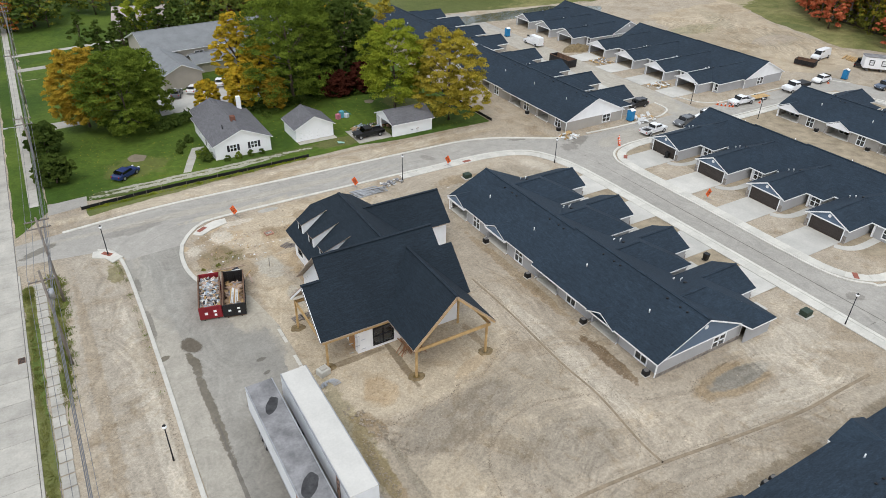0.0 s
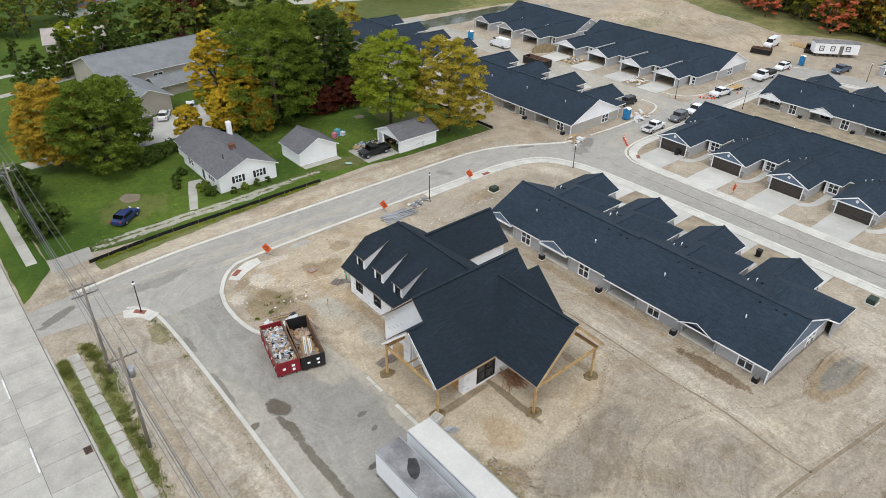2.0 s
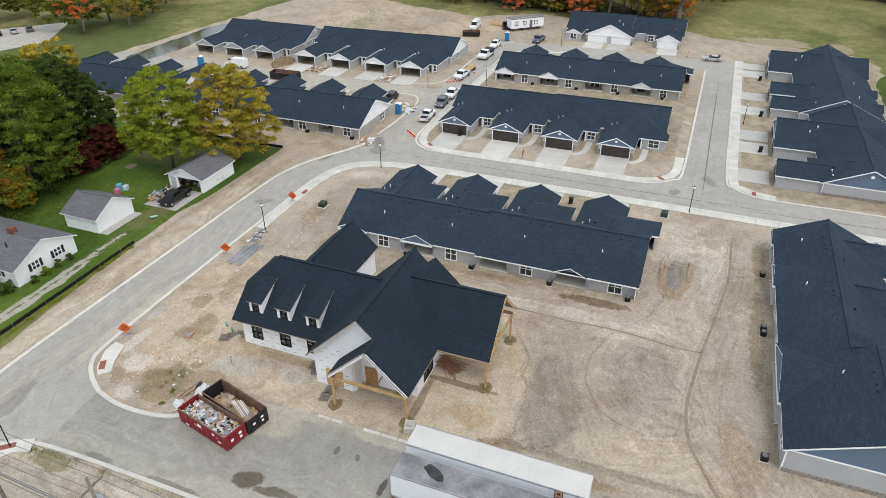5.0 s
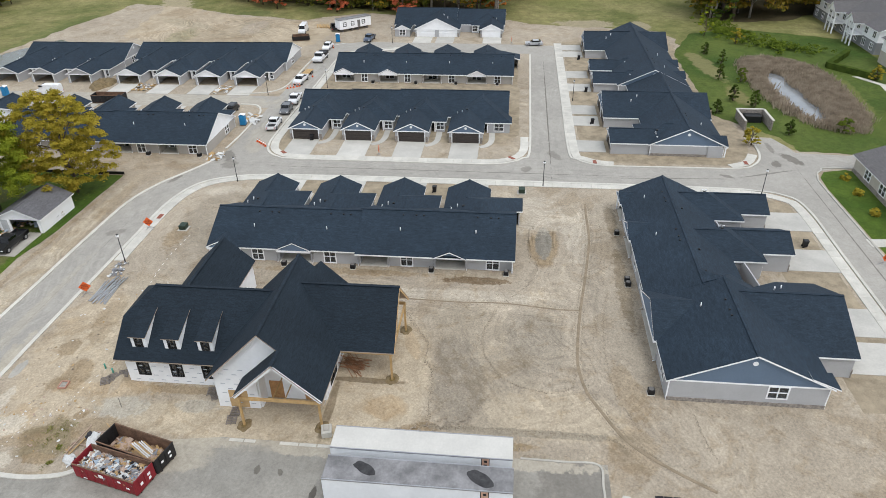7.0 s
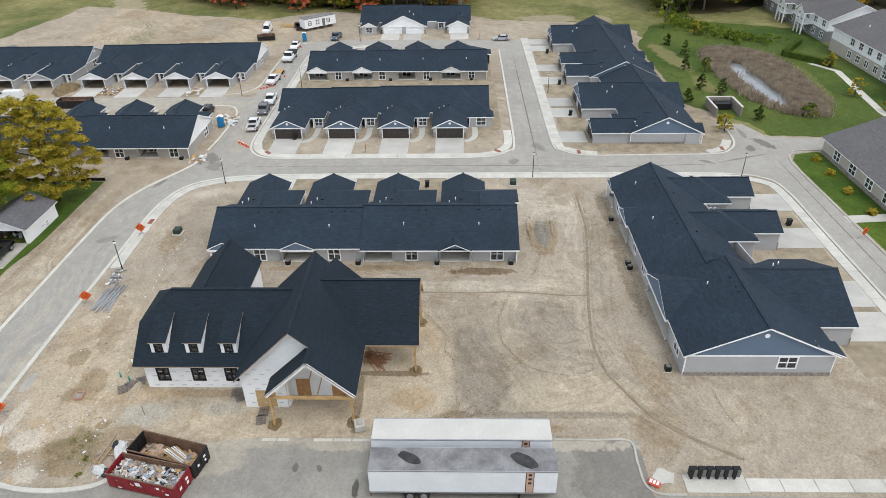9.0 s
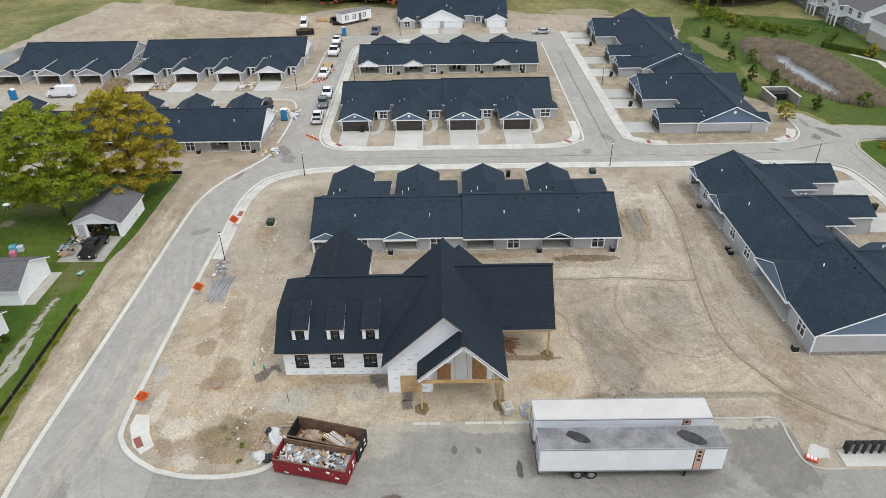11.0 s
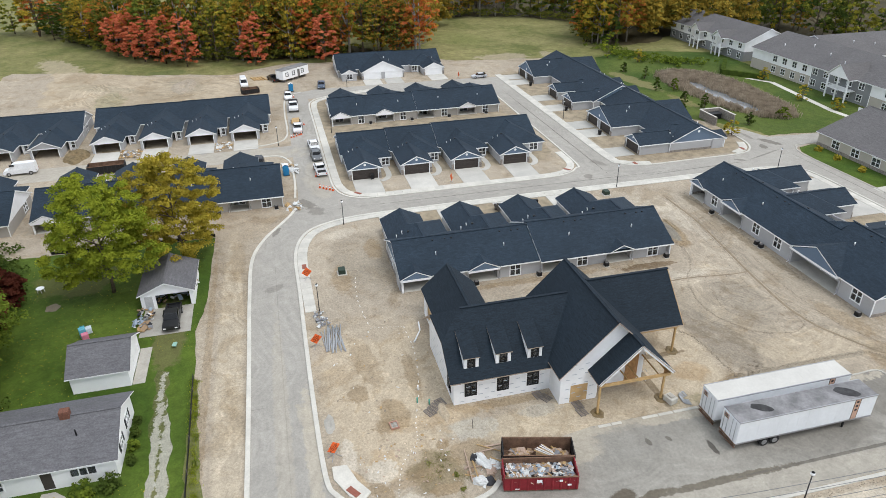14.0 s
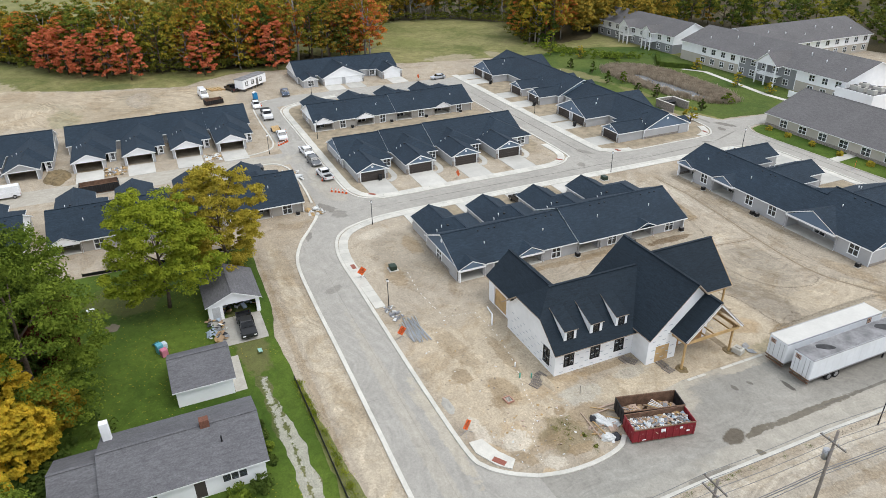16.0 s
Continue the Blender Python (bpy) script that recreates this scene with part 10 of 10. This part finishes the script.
# crumbled soil thrown up along wheel lines and zone edges
M_CRUMB = material("crumbled_soil", (0.29, 0.24, 0.18), 0.95, 0.6, 1.25, 0.9, 6.0, 0.5, spec=0.1, island=0.3)
crumb_rng = np.random.default_rng(23)
SAND_EDGE = [(38.7, 46.2), (36.2, 45.2), (33.4, 43.6), (30.7, 42.0), (28.0, 42.0), (26.3, 41.0), (22.6, 40.7), (20.3, 40.7), (18.3, 40.3)]
for line, wide, each, big in ((SAND_EDGE, 0.28, 26, 0.10), ([(37, 34.8), (33.1, 35.9), (29.6, 35.6), (26.3, 33.8), (25, 32.2), (24.4, 30.5), (24.1, 28.3), (25.1, 26.2), (27.3, 25.7)], 0.2, 24, 0.1),
                              ([(36.7, 35.2), (39.7, 33.5), (41.4, 32.1), (44.8, 30.1), (48.8, 29.4)], 0.2, 16, 0.09), ([(42.4, 21), (35.4, 22.1), (29.2, 22.3), (23.8, 21.7), (19.1, 19.7)], 0.22, 16, 0.1),
                              ([(18.4, 40), (18.6, 34.2), (18.6, 28.6), (18.3, 23.2), (16.9, 21.2)], 0.22, 22, 0.1), ([(22.3, 14.5), (19.1, 14.2), (16.3, 13.4)], 0.16, 22, 0.09),
                              ([(16.7, 40), (16.2, 37.6), (16.4, 34.7), (16.6, 31.5)], 0.5, 40, 0.12), ([(48.2, 27), (48.0, 28.6), (48.6, 30.2), (54, 30.6), (58.4, 30.0)], 0.3, 22, 0.12), ([(44.3, 64), (44.4, 52), (44.2, 40), (43.6, 33.5)], 0.35, 14, 0.09),
                              ([(66, 17.9), (56, 18.1), (46, 18.0), (36, 17.9), (25, 17.6)], 0.3, 12, 0.09), ([(x - 0.4, y) for x, y in TRENCH], 0.14, 12, 0.08), ([(x + 0.4, y) for x, y in TRENCH], 0.14, 12, 0.08),
                              ([(x, y + 0.45) for x, y in RUT], 0.14, 12, 0.08), ([(x, y - 0.45) for x, y in RUT], 0.14, 12, 0.08), ([(x, y + 1.9) for x, y in RUT[2:9]], 0.16, 10, 0.07), ([(x + 1.6, y) for x, y in TRENCH[1:5]], 0.16, 9, 0.07),
                              ([(x, y - 1.7) for x, y in RUT[1:7]], 0.16, 10, 0.07), ([(35, 31), (33.5, 33), (30.4, 33.4), (27.6, 31.6), (26.6, 29), (28.4, 27.4)], 0.2, 14, 0.08), ([(44, 27.4), (41.5, 29.6), (40.6, 32.6), (41.6, 36.5), (42.2, 41)], 0.2, 10, 0.07),
                              ([(60, 98.8), (40, 99.6), (24, 99.2), (10, 98.4)], 0.3, 10, 0.08), ([(1.8, 83), (1.9, 66), (1.7, 50), (1.7, 30)], 0.25, 16, 0.09)):
    pts = [Vector((x, y)) for x, y in smooth_line(line, 8)]
    v, f = [], []
    for a, b in zip(pts, pts[1:]):
        for _ in range(int(each * (b - a).length)):
            c = a.lerp(b, crumb_rng.random()) + Vector((crumb_rng.normal(), crumb_rng.normal())) * wide * 0.5
            r, an, n0 = big * (0.35 + 0.65 * crumb_rng.random() ** 2), crumb_rng.random() * 6.283, len(v)
            v += [(c.x + r * math.cos(an + k * 1.571), c.y + r * math.sin(an + k * 1.571) * 0.8, -0.005) for k in range(4)]
            v.append((c.x + 0.2 * r, c.y - 0.1 * r, 0.03 + r * 0.4))
            f += [(n0 + k, n0 + (k + 1) % 4, n0 + 4) for k in range(4)]
    me = bpy.data.meshes.new("soil_crumbs")
    me.from_pydata(v, [], f)
    me.materials.append(M_CRUMB)
    tagged(new("soil_crumbs", me), "crumbled brown soil thrown up along a wheel line", "soil", kind="stuff")

# dashed spray-paint lines on the soil beside the clubhouse
M_SPRAY = material("white_spray_paint", (0.72, 0.7, 0.66), 0.8, 0.8, 1.1, 2.0, 9.0, 0.1)
for line in ([(52.1, 79.5), (45.9, 80.0), (38.9, 79.4)], [(38.9, 79.4), (38.5, 77), (38.2, 75.2)], [(38.2, 75.2), (32.5, 75.0), (26.0, 75.9), (20.7, 77.4), (17.8, 77.9), (15.4, 79.8), (12.4, 80.8), (10.7, 81.1)]):
    bm = bmesh.new()
    pts = smooth_line(line, 10)
    for k, (a, b) in enumerate(zip(pts, pts[1:])):
        if k % 2:
            continue
        a, b = Vector((*a, 0.02)), Vector((*b, 0.02))
        d = (b - a).normalized()
        q = Vector((-d.y, d.x, 0)) * 0.05
        a, b = a + d * 0.05, a + d * min(0.5, (b - a).length * 0.7)
        bm.faces.new([bm.verts.new(p) for p in (a - q, b - q, b + q * 0.7, a + q)])
    tagged(part("paint_line", bm, M_SPRAY), "dashed white spray-paint line on soil", "marking", kind="stuff")

# catch basin in the corner plot, spilled gravel by the kerb, marker stake
t = thing("catch_basin", "open catch basin with a red-painted frame in soil", "drain", pose(20.7, 79.7, 0, 0, 0, 6))
M_BASIN = material("red_oxide_frame", (0.42, 0.23, 0.17), 0.7, 0.8, 1.15, 2.0, 9.0, 0.2, coords="object")
for k, (x0, x1, y0, y1) in enumerate(((-0.55, 0.55, -0.45, -0.33), (-0.55, 0.55, 0.33, 0.45), (-0.55, -0.43, -0.33, 0.33), (0.43, 0.55, -0.33, 0.33))):
    bm = bmesh.new()
    box(bm, x0, x1, y0, y1, 0, 0.22, bevel=0.02)
    part("frame_bar", bm, M_BASIN, t)
for k in range(5):
    bm = bmesh.new()
    box(bm, -0.36 + k * 0.16, -0.28 + k * 0.16, -0.33, 0.33, 0.1, 0.16)
    part("grate_bar", bm, M_OLDCONC, t)
mound(22.6, 86.2, 1.5, 0.6, 0.14, 4.2, "spilled pale gravel beside the kerb", 0.1, M_OLDCONC)
bm = bmesh.new()
beam(bm, (18.2, 71.9, 0), (18.25, 71.95, 1.2), 0.06, 0.06)
tagged(part("marker_stake", bm, M_POLE), "upright timber marker stake in soil", "stake")
for k, (x, y) in enumerate(((12.6, 75.2), (10.8, 75.0))):
    shrub(x, y, 0.35, 0.24, L_VERGE, "low green weed on bare soil", "weed", 14, 9, 0.2)

# ragged grass and weeds on the verges and along kerbs
for line, wide, count, hgt, mat in (([(-8.5, 42), (-8.5, 60), (-8.4, 78), (-8.2, 81)], 0.5, 420, 0.13, L_VERGE), ([(-6.1, 58), (-5.9, 66), (-5.7, 74), (-5.4, 80), (-5.8, 82.6)], 0.6, 300, 0.18, L_VERGE),
                                   ([(-5.4, 62), (-5.2, 70), (-4.6, 78), (-5.0, 82)], 0.5, 60, 0.16, L_GREEN), ([(1.9, 55), (2.0, 66), (2.0, 78), (1.4, 83)], 0.2, 26, 0.08, L_GREEN),
                                   ([(0.2, 98.6), (11, 99.2), (24, 99.9), (34, 100.4)], 0.35, 240, 0.16, L_LIME), ([(11, 74), (13.4, 76.6), (15.4, 77)], 1.6, 22, 0.1, L_VERGE)):
    rng = np.random.default_rng(count + int(hgt * 100))
    pts = [Vector((*p, 0)) for p in line]
    cs = []
    for k in range(count):
        u = rng.random() * (len(pts) - 1)
        i = min(int(u), len(pts) - 2)
        c = pts[i].lerp(pts[i + 1], u - i)
        cs.append((c.x + rng.normal() * wide * 0.5, c.y + rng.normal() * wide * 0.5, 0))
    tagged(new("grass", blades("grass", rng, cs, 0.2, 30, hgt, mat, 0.28, 0.35)), "ragged green and straw-coloured verge grass", "grass", kind="stuff")

# fallen leaves on the lawns
leaf_rng = np.random.default_rng(41)
for x0, x1, y0, y1, count in ((40, 70, 101, 126, 700), (0, 20, 103, 126, 500), (31, 45, 108, 126, 250)):
    c = np.stack([x0 + (x1 - x0) * leaf_rng.random(count), y0 + (y1 - y0) * leaf_rng.random(count), 0.035 + 0.01 * leaf_rng.random(count)], axis=1)
    a = leaf_rng.random(count) * 6.283
    d = np.stack([np.cos(a), np.sin(a), np.zeros(count)], axis=1) * (0.05 + 0.05 * leaf_rng.random((count, 1)))
    e = np.stack([-d[:, 1], d[:, 0], np.full(count, 0.012)], axis=1)
    v = np.stack([c - d, c + e * 0.6, c + d, c - e * 0.6], axis=1).reshape(-1, 3)
    me = bpy.data.meshes.new("fallen_leaves")
    me.from_pydata(v.tolist(), [], np.arange(4 * count).reshape(-1, 4).tolist())
    me.materials.append(L_OLIVE)
    tagged(new("fallen_leaves", me), "yellow fallen leaves scattered on the lawn", "leaves", kind="stuff")

# broken concrete edge between the sand and the lot, street drain
for y0, y1 in ((47.8, 50.6), (50.75, 52.4), (52.5, 54.3), (56.7, 57.8), (57.9, 59.3)):
    bm = bmesh.new()
    box(bm, 14.85, 15.2, y0, y1, 0, 0.06, bevel=0.015)
    tagged(part("concrete_edging", bm, M_CONC), "pale concrete edging half buried in sand", "kerb", kind="structure")
t = thing("storm_drain", "dark iron storm drain in the street gutter", "drain", pose(-9.75, 67.3, 0.032))
bm = bmesh.new()
box(bm, -0.35, 0.35, -0.5, 0.5, 0, 0.012)
part("frame", bm, M_RUSTEDGE, t)
for k in range(7):
    bm = bmesh.new()
    box(bm, -0.28, 0.28, -0.42 + k * 0.125, -0.35 + k * 0.125, 0.012, 0.024)
    part("bar", bm, M_BLACK, t)

# lane markings on the main street
M_LANE = material("worn_white_lane_paint", (0.7, 0.7, 0.68), 0.7, 0.8, 1.05, 1.5, 9.0, 0.05, grit=0.5)
M_CENTRE = material("worn_yellow_lane_paint", (0.62, 0.4, 0.09), 0.7, 0.8, 1.1, 1.5, 9.0, 0.05, grit=0.5)
for k in range(14):
    bm = bmesh.new()
    box(bm, -13.78, -13.64, 44.5 + k * 11.4, 48.0 + k * 11.4, 0.0, 0.034)
    tagged(part("lane_dash", bm, M_LANE), "worn white lane dash on concrete", "lane marking", kind="structure")
for x in (-17.22, -17.48):
    bm = bmesh.new()
    box(bm, x - 0.06, x + 0.06, -60, 240, 0.0, 0.034)
    tagged(part("centre_line", bm, M_CENTRE), "worn yellow centre line on concrete", "lane marking", kind="structure")

# kerb round the end of the lot, fallen barrier, spilled plaster
strip("kerb", smooth_line([(15.25, 31.5), (15.2, 27.5), (15.1, 24.4), (12.6, 24.2), (10.4, 24.1), (9.4, 23.5), (9.1, 22.5), (9.1, 20.7)], 6), 0.11, 0.11, 0, 0.09, M_OLDCONC, "dusty pale kerb round the end of the lot", "kerb")
t = thing("traffic_barrier", "fallen red plastic barrier lying on soil", "barrier", pose(10.2, 23.3, 0.02, 0, 0, 60))
bm = bmesh.new()
box(bm, -0.55, 0.55, -0.3, 0.3, 0, 0.28, bevel=0.06)
part("body", bm, material("faded_red_plastic", (0.62, 0.11, 0.07), 0.55, 0.85, 1.1, 1.0, 6.0, 0.03, coords="object"), t)
for x in (-0.3, 0.0, 0.3):
    bm = bmesh.new()
    box(bm, x - 0.1, x + 0.1, -0.2, 0.2, 0.28, 0.3)
    part("panel", bm, M_WHITE, t)
flat("plaster_spill", [(10.2, 21.4), (11.4, 21.2), (11.8, 22.4), (11.0, 23.2), (10.1, 22.6)], 0.014, M_CONC, "white plaster spill on soil", "soil", wob=0.35, step=0.3, seed=61)
